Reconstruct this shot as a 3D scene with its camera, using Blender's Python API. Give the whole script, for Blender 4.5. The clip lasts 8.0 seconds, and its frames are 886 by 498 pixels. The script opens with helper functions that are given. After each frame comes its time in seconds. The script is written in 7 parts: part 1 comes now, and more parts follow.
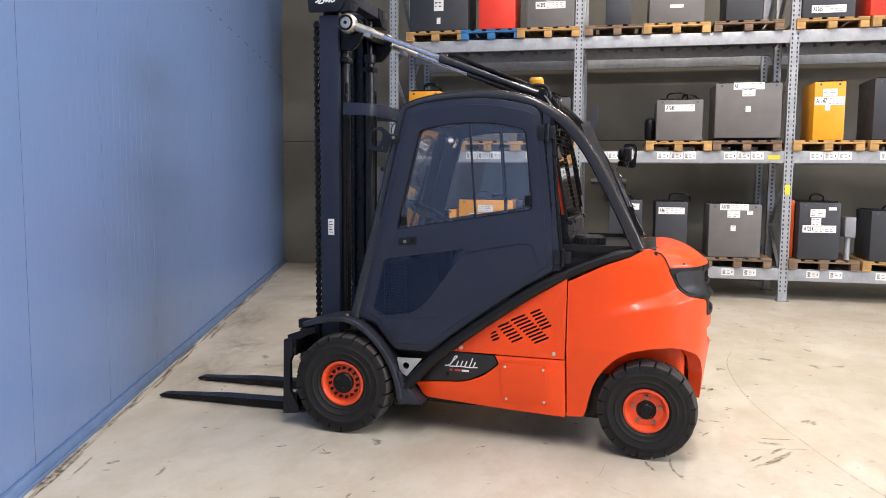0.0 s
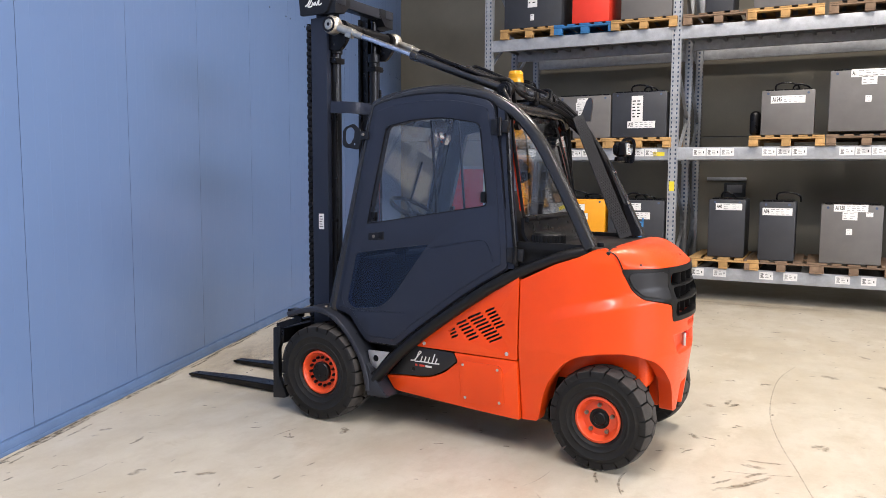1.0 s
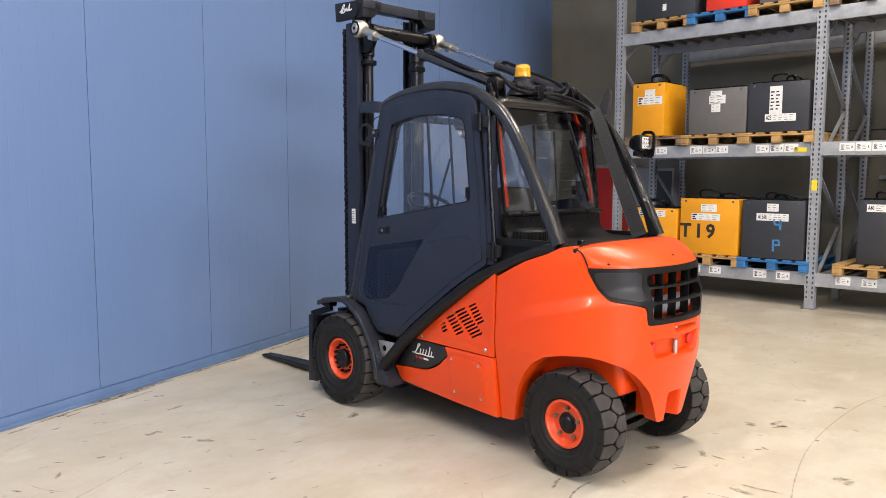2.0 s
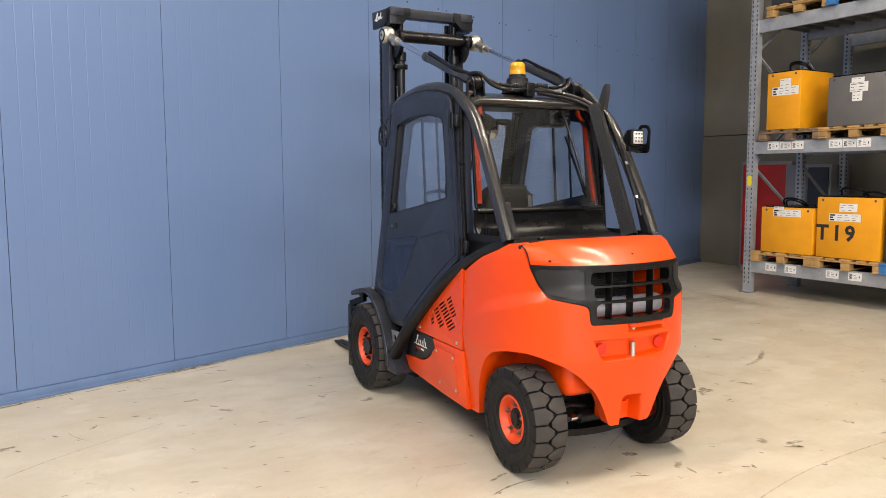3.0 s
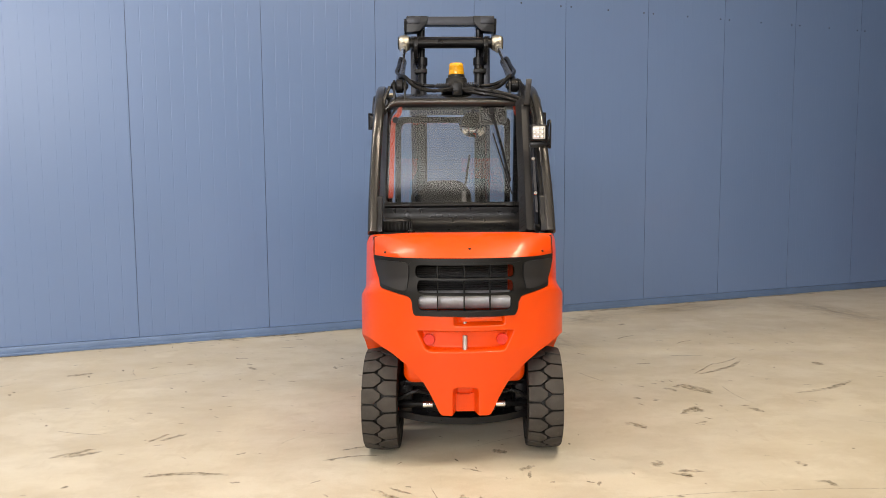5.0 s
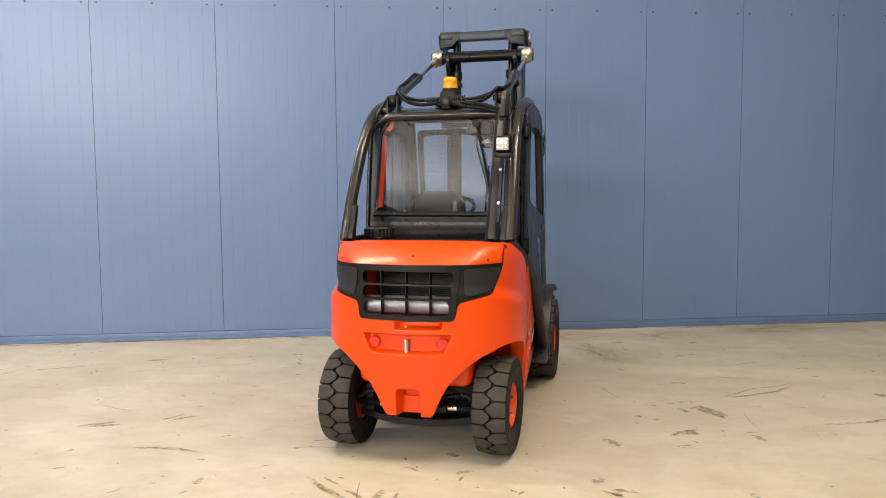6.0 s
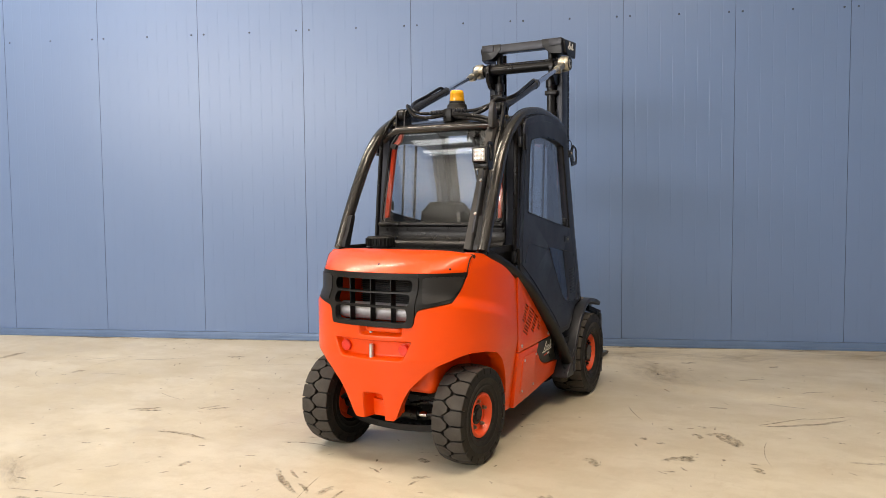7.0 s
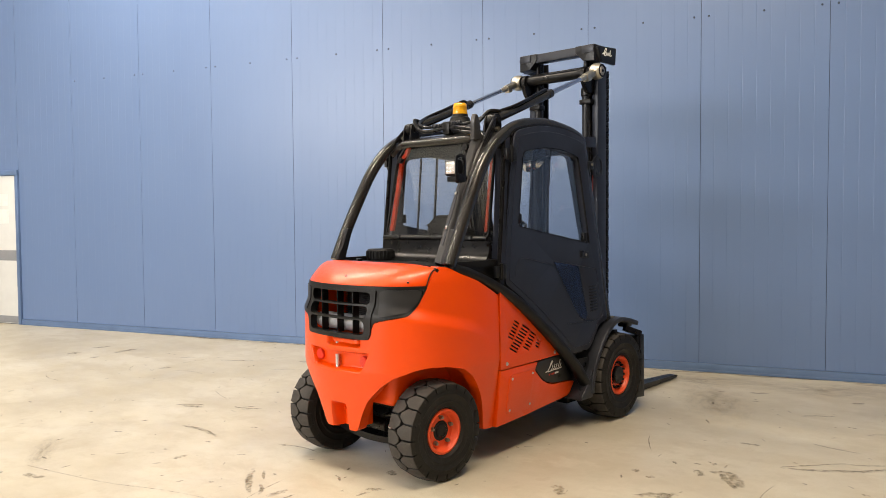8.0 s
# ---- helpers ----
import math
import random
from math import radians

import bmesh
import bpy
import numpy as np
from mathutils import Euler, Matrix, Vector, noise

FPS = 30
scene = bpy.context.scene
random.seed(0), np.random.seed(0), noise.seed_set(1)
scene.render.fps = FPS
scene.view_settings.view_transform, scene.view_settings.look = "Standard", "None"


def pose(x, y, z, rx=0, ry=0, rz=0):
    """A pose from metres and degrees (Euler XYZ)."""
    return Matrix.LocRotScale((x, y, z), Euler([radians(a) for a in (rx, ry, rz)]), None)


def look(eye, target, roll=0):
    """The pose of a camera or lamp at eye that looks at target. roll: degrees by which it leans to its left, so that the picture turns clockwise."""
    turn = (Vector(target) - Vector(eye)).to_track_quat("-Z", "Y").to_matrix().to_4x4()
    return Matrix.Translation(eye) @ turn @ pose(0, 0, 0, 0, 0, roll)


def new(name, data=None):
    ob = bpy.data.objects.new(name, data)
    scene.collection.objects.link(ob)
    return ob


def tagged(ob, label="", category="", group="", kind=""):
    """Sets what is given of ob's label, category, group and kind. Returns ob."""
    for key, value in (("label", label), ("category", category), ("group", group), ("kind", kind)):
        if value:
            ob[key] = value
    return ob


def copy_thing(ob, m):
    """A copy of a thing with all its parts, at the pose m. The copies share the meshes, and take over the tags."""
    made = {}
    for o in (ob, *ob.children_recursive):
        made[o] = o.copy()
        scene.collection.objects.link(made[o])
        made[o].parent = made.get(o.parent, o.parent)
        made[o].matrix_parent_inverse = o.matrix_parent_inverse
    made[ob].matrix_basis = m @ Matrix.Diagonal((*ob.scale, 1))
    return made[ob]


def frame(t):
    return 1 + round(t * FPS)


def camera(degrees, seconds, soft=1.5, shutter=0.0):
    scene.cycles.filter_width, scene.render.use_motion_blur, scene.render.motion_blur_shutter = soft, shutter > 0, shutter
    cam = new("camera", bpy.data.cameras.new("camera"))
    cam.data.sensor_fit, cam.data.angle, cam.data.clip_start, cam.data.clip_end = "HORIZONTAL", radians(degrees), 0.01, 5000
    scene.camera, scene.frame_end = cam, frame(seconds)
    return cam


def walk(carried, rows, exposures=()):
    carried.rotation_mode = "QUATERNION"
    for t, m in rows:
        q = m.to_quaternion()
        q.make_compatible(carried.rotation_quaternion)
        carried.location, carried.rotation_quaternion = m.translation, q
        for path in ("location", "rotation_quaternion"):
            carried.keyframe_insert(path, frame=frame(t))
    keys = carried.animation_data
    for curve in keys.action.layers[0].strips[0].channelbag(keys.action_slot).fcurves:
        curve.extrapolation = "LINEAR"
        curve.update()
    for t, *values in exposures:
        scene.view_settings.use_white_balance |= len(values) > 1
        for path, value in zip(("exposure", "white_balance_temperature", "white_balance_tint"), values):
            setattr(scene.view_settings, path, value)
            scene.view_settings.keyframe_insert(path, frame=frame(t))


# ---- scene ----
cam = camera(60.5, 8.0, soft=0.5)
PATH = [
    (0.0, (1.618, -4.682, 1.541), (1.150, -2.748, 1.347), 0.40),
    (0.5, (2.144, -4.536, 1.543), (1.473, -2.663, 1.346), 0.50),
    (1.0, (2.793, -4.252, 1.523), (1.875, -2.486, 1.327), 0.30),
    (1.5, (3.315, -3.966, 1.503), (2.166, -2.341, 1.307), 0.20),
    (2.0, (3.852, -3.563, 1.496), (2.476, -2.133, 1.302), 0.12),
    (2.5, (4.326, -3.133, 1.487), (2.758, -1.914, 1.293), 0.02),
    (3.0, (4.774, -2.630, 1.481), (3.046, -1.641, 1.287), -0.30),
    (3.5, (5.101, -2.127, 1.469), (3.266, -1.357, 1.272), -0.10),
    (4.0, (5.410, -1.472, 1.475), (3.490, -0.945, 1.275), -0.20),
    (4.5, (5.603, -0.917, 1.455), (3.640, -0.588, 1.259), -0.20),
    (5.0, (5.746, -0.313, 1.456), (3.759, -0.216, 1.263), -0.40),
    (5.5, (5.815, 0.330, 1.451), (3.832, 0.172, 1.273), -0.36),
    (6.0, (5.804, 0.958, 1.446), (3.855, 0.544, 1.284), -0.41),
    (6.5, (5.699, 1.559, 1.432), (3.816, 0.898, 1.292), -0.50),
    (7.0, (5.497, 2.101, 1.423), (3.709, 1.212, 1.299), -0.50),
    (7.5, (5.179, 2.619, 1.408), (3.517, 1.512, 1.306), -0.50),
    (8.0, (4.815, 3.094, 1.416), (3.302, 1.788, 1.330), -0.40),
]
# (seconds, stops, kelvin, tint)
EXPOSURES = [(0.0, 0.20, 5950, 17), (1.5, 0.18, 6050, 16), (3.0, 0.07, 6600, 14), (4.0, 0.08, 6850, 12), (5.0, -0.08, 6900, 13), (7.0, -0.07, 7050, 13), (8.0, 0.03, 6950, 12)]
walk(cam, [(t, look(eye, target, roll)) for t, eye, target, roll in PATH], EXPOSURES)

# ---- world and light ----
world = bpy.data.worlds.new("world")
scene.world = world
world.use_nodes = True
world.node_tree.nodes["Background"].inputs[0].default_value = (0.75, 0.85, 1.0, 1)
world.node_tree.nodes["Background"].inputs[1].default_value = 0.3


def area_lamp(name, m, sx, sy, watts, colour):
    lamp = bpy.data.lights.new(name, "AREA")
    lamp.shape, lamp.size, lamp.size_y, lamp.energy, lamp.color = "RECTANGLE", sx, sy, watts, colour
    ob = new(name, lamp)
    ob.matrix_world = m
    return ob


CEIL = 6.4
WARM, WARMER, COOL = (1.0, 0.91, 0.78), (1.0, 0.88, 0.70), (0.97, 0.98, 1.0)
# rows of tube luminaires under the ceiling: x, y, length, watts, turn in degrees
LUMINAIRES = [(1.6, -4.2, 4.6, 298, 0), (6.0, -4.6, 4.6, 125, 0), (1.9, 2.7, 2.4, 150, 90), (3.4, 1.5, 3.2, 190, 0), (7.4, 1.6, 4.6, 95, 0), (12.4, -5.6, 2.2, 200, 78)]
for lx, ly, ln, watts, turn in LUMINAIRES:
    area_lamp("luminaire_light", pose(lx, ly, CEIL - 0.33, 0, 0, turn), 0.14, ln, watts, WARMER if 0 < lx < 4 and ly > 0 else WARM)
# daylight through the high band of windows in the far wall
area_lamp("window_daylight", look((15.7, -3.1, 4.6), (1.0, -1.0, 1.2)), 10.6, 1.9, 1080, COOL)

# ---- materials ----
def nodes_of(name):
    m = bpy.data.materials.new(name)
    m.use_nodes = True
    t = m.node_tree
    return m, t, t.nodes["Principled BSDF"]


def add_node(t, kind, **inputs):
    n = t.nodes.new(kind)
    for k, v in inputs.items():
        n.inputs[k.replace("_", " ")].default_value = v
    return n


def noise_of(t, coord, scale, detail=4.0, rough=0.55):
    n = t.nodes.new("ShaderNodeTexNoise")
    n.inputs["Scale"].default_value, n.inputs["Detail"].default_value, n.inputs["Roughness"].default_value = scale, detail, rough
    t.links.new(coord, n.inputs["Vector"])
    return n.outputs["Fac"]


def ramp_of(t, fac, stops):
    r = t.nodes.new("ShaderNodeValToRGB")
    while len(r.color_ramp.elements) < len(stops):
        r.color_ramp.elements.new(0.5)
    for e, (p, c) in zip(r.color_ramp.elements, stops):
        e.position, e.color = p, (c, c, c, 1) if isinstance(c, (int, float)) else (*c, 1)
    t.links.new(fac, r.inputs[0])
    return r.outputs[0]


def mixed(t, fac, a, b, mode="MIX"):
    n = t.nodes.new("ShaderNodeMix")
    n.data_type, n.blend_type = "RGBA", mode
    for i, v in ((0, fac), (6, a), (7, b)):
        if isinstance(v, (int, float)):
            n.inputs[i].default_value = v
        elif isinstance(v, tuple):
            n.inputs[i].default_value = (*v, 1)
        else:
            t.links.new(v, n.inputs[i])
    return n.outputs[2]


def coords(t, stretch=(1, 1, 1), turn=0.0):
    c = t.nodes.new("ShaderNodeTexCoord")
    mp = t.nodes.new("ShaderNodeMapping")
    mp.inputs["Scale"].default_value = stretch
    mp.inputs["Rotation"].default_value = (0, 0, turn)
    t.links.new(c.outputs["Object"], mp.inputs[0])
    return mp.outputs[0]


def bumped(t, b, height, strength, dist=0.01):
    n = t.nodes.new("ShaderNodeBump")
    n.inputs["Strength"].default_value, n.inputs["Distance"].default_value = strength, dist
    t.links.new(height, n.inputs["Height"])
    t.links.new(n.outputs[0], b.inputs["Normal"])


def surf(name, colour, rough=0.5, metal=0.0, vary=0.1, scale=5.0, grain=150.0, bump=0.08, coat=0.0, worn=None, each=0.0, stretch=(1, 1, 1), spec=0.5, rvar=0.08):
    """A painted, metal, rubber or wooden surface with a broad and a fine variation."""
    m, t, b = nodes_of(name)
    co = coords(t, stretch)
    broad, fine = noise_of(t, co, scale), noise_of(t, co, grain, 3)
    dark, light = tuple(c * (1 - vary) for c in colour), tuple(min(1, c * (1 + vary)) for c in colour)
    col = mixed(t, ramp_of(t, broad, [(0.3, 0.0), (0.7, 1.0)]), dark, light)
    col = mixed(t, ramp_of(t, fine, [(0.35, 0.0), (0.75, vary * 2)]), col, tuple(c * 0.75 for c in colour))
    if worn:
        patch = noise_of(t, co, scale * 3.1, 8, 0.7)
        col = mixed(t, ramp_of(t, patch, [(0.60, 0.0), (0.70, 0.6)]), col, worn)
    if each:
        info = t.nodes.new("ShaderNodeObjectInfo")
        rnd = ramp_of(t, info.outputs["Random"], [(0.0, 1 - each), (1.0, 1.0)])
        col = mixed(t, 1.0, col, rnd, "MULTIPLY")
    t.links.new(col, b.inputs["Base Color"])
    r = ramp_of(t, noise_of(t, co, scale * 2.3, 6), [(0.3, max(0.02, rough - rvar)), (0.7, min(1, rough + rvar))])
    t.links.new(r, b.inputs["Roughness"])
    b.inputs["Metallic"].default_value = metal
    b.inputs["Coat Weight"].default_value = coat
    b.inputs["Specular IOR Level"].default_value = spec
    b.inputs["Coat Roughness"].default_value = 0.12
    if bump:
        bumped(t, b, fine, bump, 0.002)
    return m


def clear_glass(name, tint=(0.9, 0.95, 0.95), gloss=1.0):
    m, t, b = nodes_of(name)
    t.nodes.remove(b)
    out = t.nodes["Material Output"]
    clear = add_node(t, "ShaderNodeBsdfTransparent")
    clear.inputs[0].default_value = (*tint, 1)
    shine = add_node(t, "ShaderNodeBsdfGlossy")
    shine.inputs["Roughness"].default_value = 0.02
    face = add_node(t, "ShaderNodeLayerWeight")
    power = t.nodes.new("ShaderNodeMath")
    power.operation = "POWER"
    power.inputs[1].default_value = 4.0
    t.links.new(face.outputs["Facing"], power.inputs[0])
    fres = t.nodes.new("ShaderNodeMath")
    fres.operation = "MULTIPLY_ADD"
    fres.inputs[1].default_value, fres.inputs[2].default_value = 0.8 * gloss, 0.04 * gloss
    t.links.new(power.outputs[0], fres.inputs[0])
    mix = t.nodes.new("ShaderNodeMixShader")
    t.links.new(fres.outputs[0], mix.inputs[0])
    t.links.new(clear.outputs[0], mix.inputs[1])
    t.links.new(shine.outputs[0], mix.inputs[2])
    t.links.new(mix.outputs[0], out.inputs[0])
    return m


def glowing(name, colour, strength):
    m, t, b = nodes_of(name)
    b.inputs["Base Color"].default_value = (*colour, 1)
    b.inputs["Emission Color"].default_value = (*colour, 1)
    b.inputs["Emission Strength"].default_value = strength
    return m


def floor_material():
    m, t, b = nodes_of("worn_concrete")
    co = coords(t)
    base = ramp_of(t, noise_of(t, co, 0.55, 6, 0.6), [(0.30, (0.46, 0.415, 0.32)), (0.5, (0.55, 0.505, 0.405)), (0.72, (0.61, 0.57, 0.475))])
    cloud = ramp_of(t, noise_of(t, coords(t, (1.0, 0.45, 1), 0.4), 2.3, 8, 0.65), [(0.40, 0.0), (0.72, 0.6)])
    base = mixed(t, cloud, base, (0.41, 0.345, 0.235))
    mottle = ramp_of(t, noise_of(t, coords(t, (1.0, 0.7, 1), 0.9), 6.5, 9, 0.7), [(0.49, 0.0), (0.58, 0.30), (0.72, 0.55)])
    base = mixed(t, mottle, base, (0.44, 0.385, 0.285))
    speck = ramp_of(t, noise_of(t, co, 38, 5, 0.7), [(0.55, 0.0), (0.8, 0.38)])
    base = mixed(t, speck, base, (0.40, 0.36, 0.28))
    # paler trowelled patches with crisp rims
    pale = ramp_of(t, noise_of(t, coords(t, (1.0, 0.6, 1), -0.3), 1.4, 10, 0.62), [(0.56, 0.0), (0.60, 0.35), (0.8, 0.5)])
    base = mixed(t, pale, base, (0.64, 0.60, 0.50))
    # thin rubbed streaks along the way of travel
    for turn, lo in ((0.25, 0.60), (-0.55, 0.63)):
        co2 = coords(t, (1.0, 9.0, 1), turn)
        base = mixed(t, ramp_of(t, noise_of(t, co2, 1.7, 9, 0.72), [(lo, 0.0), (lo + 0.2, 0.5)]), base, (0.40, 0.34, 0.25))
    # short scratches, dark and pale, and a fine sandy grain
    for turn, size, lo, tint in ((0.9, 4.0, 0.635, (0.33, 0.28, 0.20)), (-0.2, 5.5, 0.645, (0.36, 0.31, 0.23)), (0.5, 3.2, 0.635, (0.68, 0.65, 0.56)), (1.7, 4.6, 0.645, (0.67, 0.63, 0.54))):
        co3 = coords(t, (1.0, 14.0, 1), turn)
        base = mixed(t, ramp_of(t, noise_of(t, co3, size, 7, 0.68), [(lo, 0.0), (lo + 0.10, 0.55)]), base, tint)
    base = mixed(t, ramp_of(t, noise_of(t, co, 150, 3, 0.6), [(0.45, 0.0), (0.8, 0.35)]), base, (0.36, 0.32, 0.24))
    # brown smears with a ragged rim
    smear = ramp_of(t, noise_of(t, coords(t, (0.8, 1.6, 1), 0.3), 1.9, 12, 0.72), [(0.60, 0.0), (0.64, 0.22), (0.78, 0.38)])
    base = mixed(t, smear, base, (0.37, 0.30, 0.19))
    t.links.new(base, b.inputs["Base Color"])
    t.links.new(ramp_of(t, noise_of(t, co, 3.0, 6), [(0.3, 0.32), (0.7, 0.52)]), b.inputs["Roughness"])
    bumped(t, b, noise_of(t, coords(t, (1.0, 1.8, 1), 0.4), 16, 9, 0.7), 0.22, 0.004)
    return m


def wall_material():
    m, t, b = nodes_of("blue_coated_sheet")
    co = coords(t)
    col = ramp_of(t, noise_of(t, coords(t, (1, 1, 0.25)), 0.6, 3), [(0.3, (0.122, 0.193, 0.362)), (0.7, (0.130, 0.205, 0.382))])
    dust = ramp_of(t, noise_of(t, coords(t, (1, 1, 0.6)), 2.5, 3, 0.5), [(0.4, 0.0), (0.8, 0.10)])
    col = mixed(t, dust, col, (0.17, 0.25, 0.42))
    t.links.new(col, b.inputs["Base Color"])
    b.inputs["Roughness"].default_value = 0.33
    return m


FLOOR = floor_material()
BLUE = wall_material()
TRIM = surf("blue_trim", (0.108, 0.178, 0.330), 0.42, vary=0.10, worn=(0.10, 0.15, 0.26))
PLASTER = surf("grey_plaster", (0.22, 0.205, 0.163), 0.9, vary=0.12, scale=1.2, grain=60, bump=0.15)
PALEWALL = surf("pale_wall_paint", (0.42, 0.41, 0.39), 0.8, vary=0.06, scale=1.0, grain=60, bump=0.1)
CEILING = surf("white_ceiling", (0.7, 0.7, 0.68), 0.9, vary=0.05, scale=1)
RIVET = surf("dull_rivet", (0.05, 0.07, 0.11), 0.5, 0.3)
SEAM = surf("dark_joint", (0.055, 0.082, 0.145), 0.7)
ORANGE = surf("orange_paint", (0.80, 0.066, 0.0012), 0.34, vary=0.03, scale=3, grain=420, bump=0.3, coat=0.30, rvar=0.04, spec=0.28)
ORANGE_RIM = surf("orange_rim", (0.80, 0.085, 0.02), 0.4, vary=0.05, scale=12, worn=(0.6, 0.08, 0.03))
DARK = surf("charcoal_paint", (0.010, 0.011, 0.014), 0.36, vary=0.1, scale=4, grain=300, bump=0.08, spec=0.3)
DOORPAINT = surf("blue_black_paint", (0.0195, 0.0245, 0.041), 0.36, vary=0.06, scale=3, grain=500, bump=0.06, spec=0.3)
GUARDFACE = surf("charcoal_sheet", (0.027, 0.027, 0.029), 0.40, 0.2, vary=0.08, scale=9, grain=300, bump=0, rvar=0.02)
GUARD = surf("satin_guard_tube", (0.052, 0.051, 0.051), 0.22, 0.6, vary=0.06, scale=6, grain=300, bump=0, spec=0.7, rvar=0.01)
SATIN = surf("satin_grey_sheet", (0.055, 0.055, 0.058), 0.30, 0.5, vary=0.06, scale=6, grain=300, bump=0, rvar=0.01)
STEELBLUE = surf("slate_steel", (0.034, 0.037, 0.047), 0.34, 0.3, vary=0.12, scale=9, spec=0.3)
PLASTIC = surf("black_plastic", (0.0053, 0.0053, 0.0056), 0.45, vary=0.1, scale=6, grain=260, bump=0.04, spec=0.3, rvar=0.04)
PLASTIC_GREY = surf("grey_plastic", (0.0188, 0.0188, 0.0206), 0.42, vary=0.08, scale=6, grain=260, bump=0.06, spec=0.35, rvar=0.03)
BLACK = surf("black_steel", (0.006, 0.006, 0.007), 0.32, 0.2, vary=0.15, scale=8, spec=0.3)
RUBBER = surf("tyre_rubber", (0.011, 0.0105, 0.010), 0.58, vary=0.2, scale=9, grain=180, bump=0.25, worn=(0.05, 0.045, 0.04), spec=0.3)
TREAD = surf("worn_tread", (0.052, 0.047, 0.043), 0.8, vary=0.2, scale=14, grain=160, bump=0.3, worn=(0.09, 0.08, 0.07), spec=0.3)
CHROME = surf("chrome", (0.72, 0.72, 0.74), 0.14, 1.0, vary=0.06, scale=20, bump=0.02)
NICKEL = surf("dull_nickel", (0.54, 0.51, 0.44), 0.42, 1.0, vary=0.15, scale=25, worn=(0.30, 0.27, 0.2))
ALU = surf("aluminium_pipe", (0.60, 0.60, 0.61), 0.38, 0.9, vary=0.12, scale=14)
SILENCER = surf("dull_aluminium", (0.50, 0.50, 0.53), 0.55, 0.55, vary=0.10, scale=22, worn=(0.36, 0.36, 0.38))
BOLT = surf("bolt_steel", (0.28, 0.25, 0.2), 0.4, 0.8, vary=0.2, scale=60)
AMBER = surf("amber_lens", (0.70, 0.34, 0.008), 0.2, vary=0.05, scale=30, coat=0.5)
WHITE = surf("white_label", (0.78, 0.78, 0.76), 0.6, vary=0.04, scale=20, bump=0.02)
INK = surf("black_print", (0.02, 0.02, 0.02), 0.6, bump=0)
REDINK = surf("red_print", (0.6, 0.05, 0.03), 0.6, bump=0)
# redder and darker than the truck's orange
INNERRED = surf("dull_red_primer", (0.40, 0.030, 0.006), 0.55, vary=0.08, scale=12, spec=0.2)
DARKRED = surf("dark_red_sleeve", (0.22, 0.018, 0.015), 0.5, bump=0)
REDLENS = surf("red_reflector", (0.70, 0.030, 0.012), 0.3, vary=0.1, scale=200, grain=500, bump=0.5)
LAMPGLASS = surf("lamp_lens", (0.55, 0.55, 0.53), 0.15, vary=0.05, scale=90)
GLASS = clear_glass("cab_glass", (0.955, 0.965, 0.97), 2.0)
REARGLASS = clear_glass("rear_glass", (0.93, 0.945, 0.95), 1.5)
TINTED = clear_glass("tinted_glass", (0.44, 0.52, 0.70), 1.2)
FABRIC = surf("seat_vinyl", (0.014, 0.013, 0.012), 0.6, vary=0.15, scale=8, spec=0.3)
GALV = surf("galvanised_steel", (0.39, 0.41, 0.435), 0.5, 0.35, vary=0.14, scale=14, grain=90, worn=(0.26, 0.30, 0.35))
GALV_DARK = surf("galvanised_deck", (0.26, 0.26, 0.26), 0.45, 0.5, vary=0.2, scale=7)
YELLOWTAG = surf("yellow_tag", (0.80, 0.66, 0.03), 0.5, vary=0.05)
WOOD = surf("pallet_wood", (0.55, 0.33, 0.12), 0.8, vary=0.22, scale=9, grain=70, bump=0.3, each=0.35, stretch=(1, 0.25, 1), worn=(0.28, 0.16, 0.07))
WOOD_OLD = surf("weathered_wood", (0.24, 0.16, 0.10), 0.85, vary=0.25, scale=9, grain=70, bump=0.3, each=0.35, stretch=(1, 0.25, 1))
WOOD_BLUE = surf("blue_painted_wood", (0.04, 0.20, 0.48), 0.75, vary=0.2, scale=9, grain=70, bump=0.3, each=0.3, worn=(0.22, 0.17, 0.12))
BAT_GREY = surf("battery_grey", (0.135, 0.130, 0.125), 0.5, vary=0.1, scale=5, worn=(0.16, 0.155, 0.15))
BAT_DARK = surf("battery_charcoal", (0.035, 0.038, 0.045), 0.5, vary=0.12, scale=5, worn=(0.07, 0.07, 0.075))
BAT_YELLOW = surf("battery_yellow", (0.80, 0.34, 0.006), 0.45, vary=0.06, scale=5, worn=(0.62, 0.26, 0.02))
BAT_ORANGE = surf("battery_orange", (0.78, 0.12, 0.015), 0.45, vary=0.06, scale=5)
BAT_RED = surf("battery_red", (0.74, 0.045, 0.02), 0.45, vary=0.06, scale=5)
REDDOOR = surf("red_cabinet", (0.50, 0.02, 0.015), 0.45, vary=0.06)
GREYBOX = surf("grey_cabinet", (0.24, 0.25, 0.27), 0.5, vary=0.08)
DOORWHITE = surf("door_white", (0.66, 0.67, 0.66), 0.5, vary=0.04)


# ---- mesh helpers ----
def part(name, bm, material, parent=None, label="", smooth=35):
    bmesh.ops.recalc_face_normals(bm, faces=bm.faces)
    me = bpy.data.meshes.new(name)
    bm.to_mesh(me)
    bm.free()
    me.materials.append(material)
    if smooth:
        me.polygons.foreach_set("use_smooth", [True] * len(me.polygons))
        me.set_sharp_from_angle(angle=radians(smooth))
    ob = new(name, me)
    ob.parent = parent
    return tagged(ob, label)


def twin(ob, m, parent=None):
    """Another object on the same mesh."""
    o = new(ob.name.split(".")[0], ob.data)
    o.matrix_world = m
    o.parent = parent if parent else ob.parent
    return o


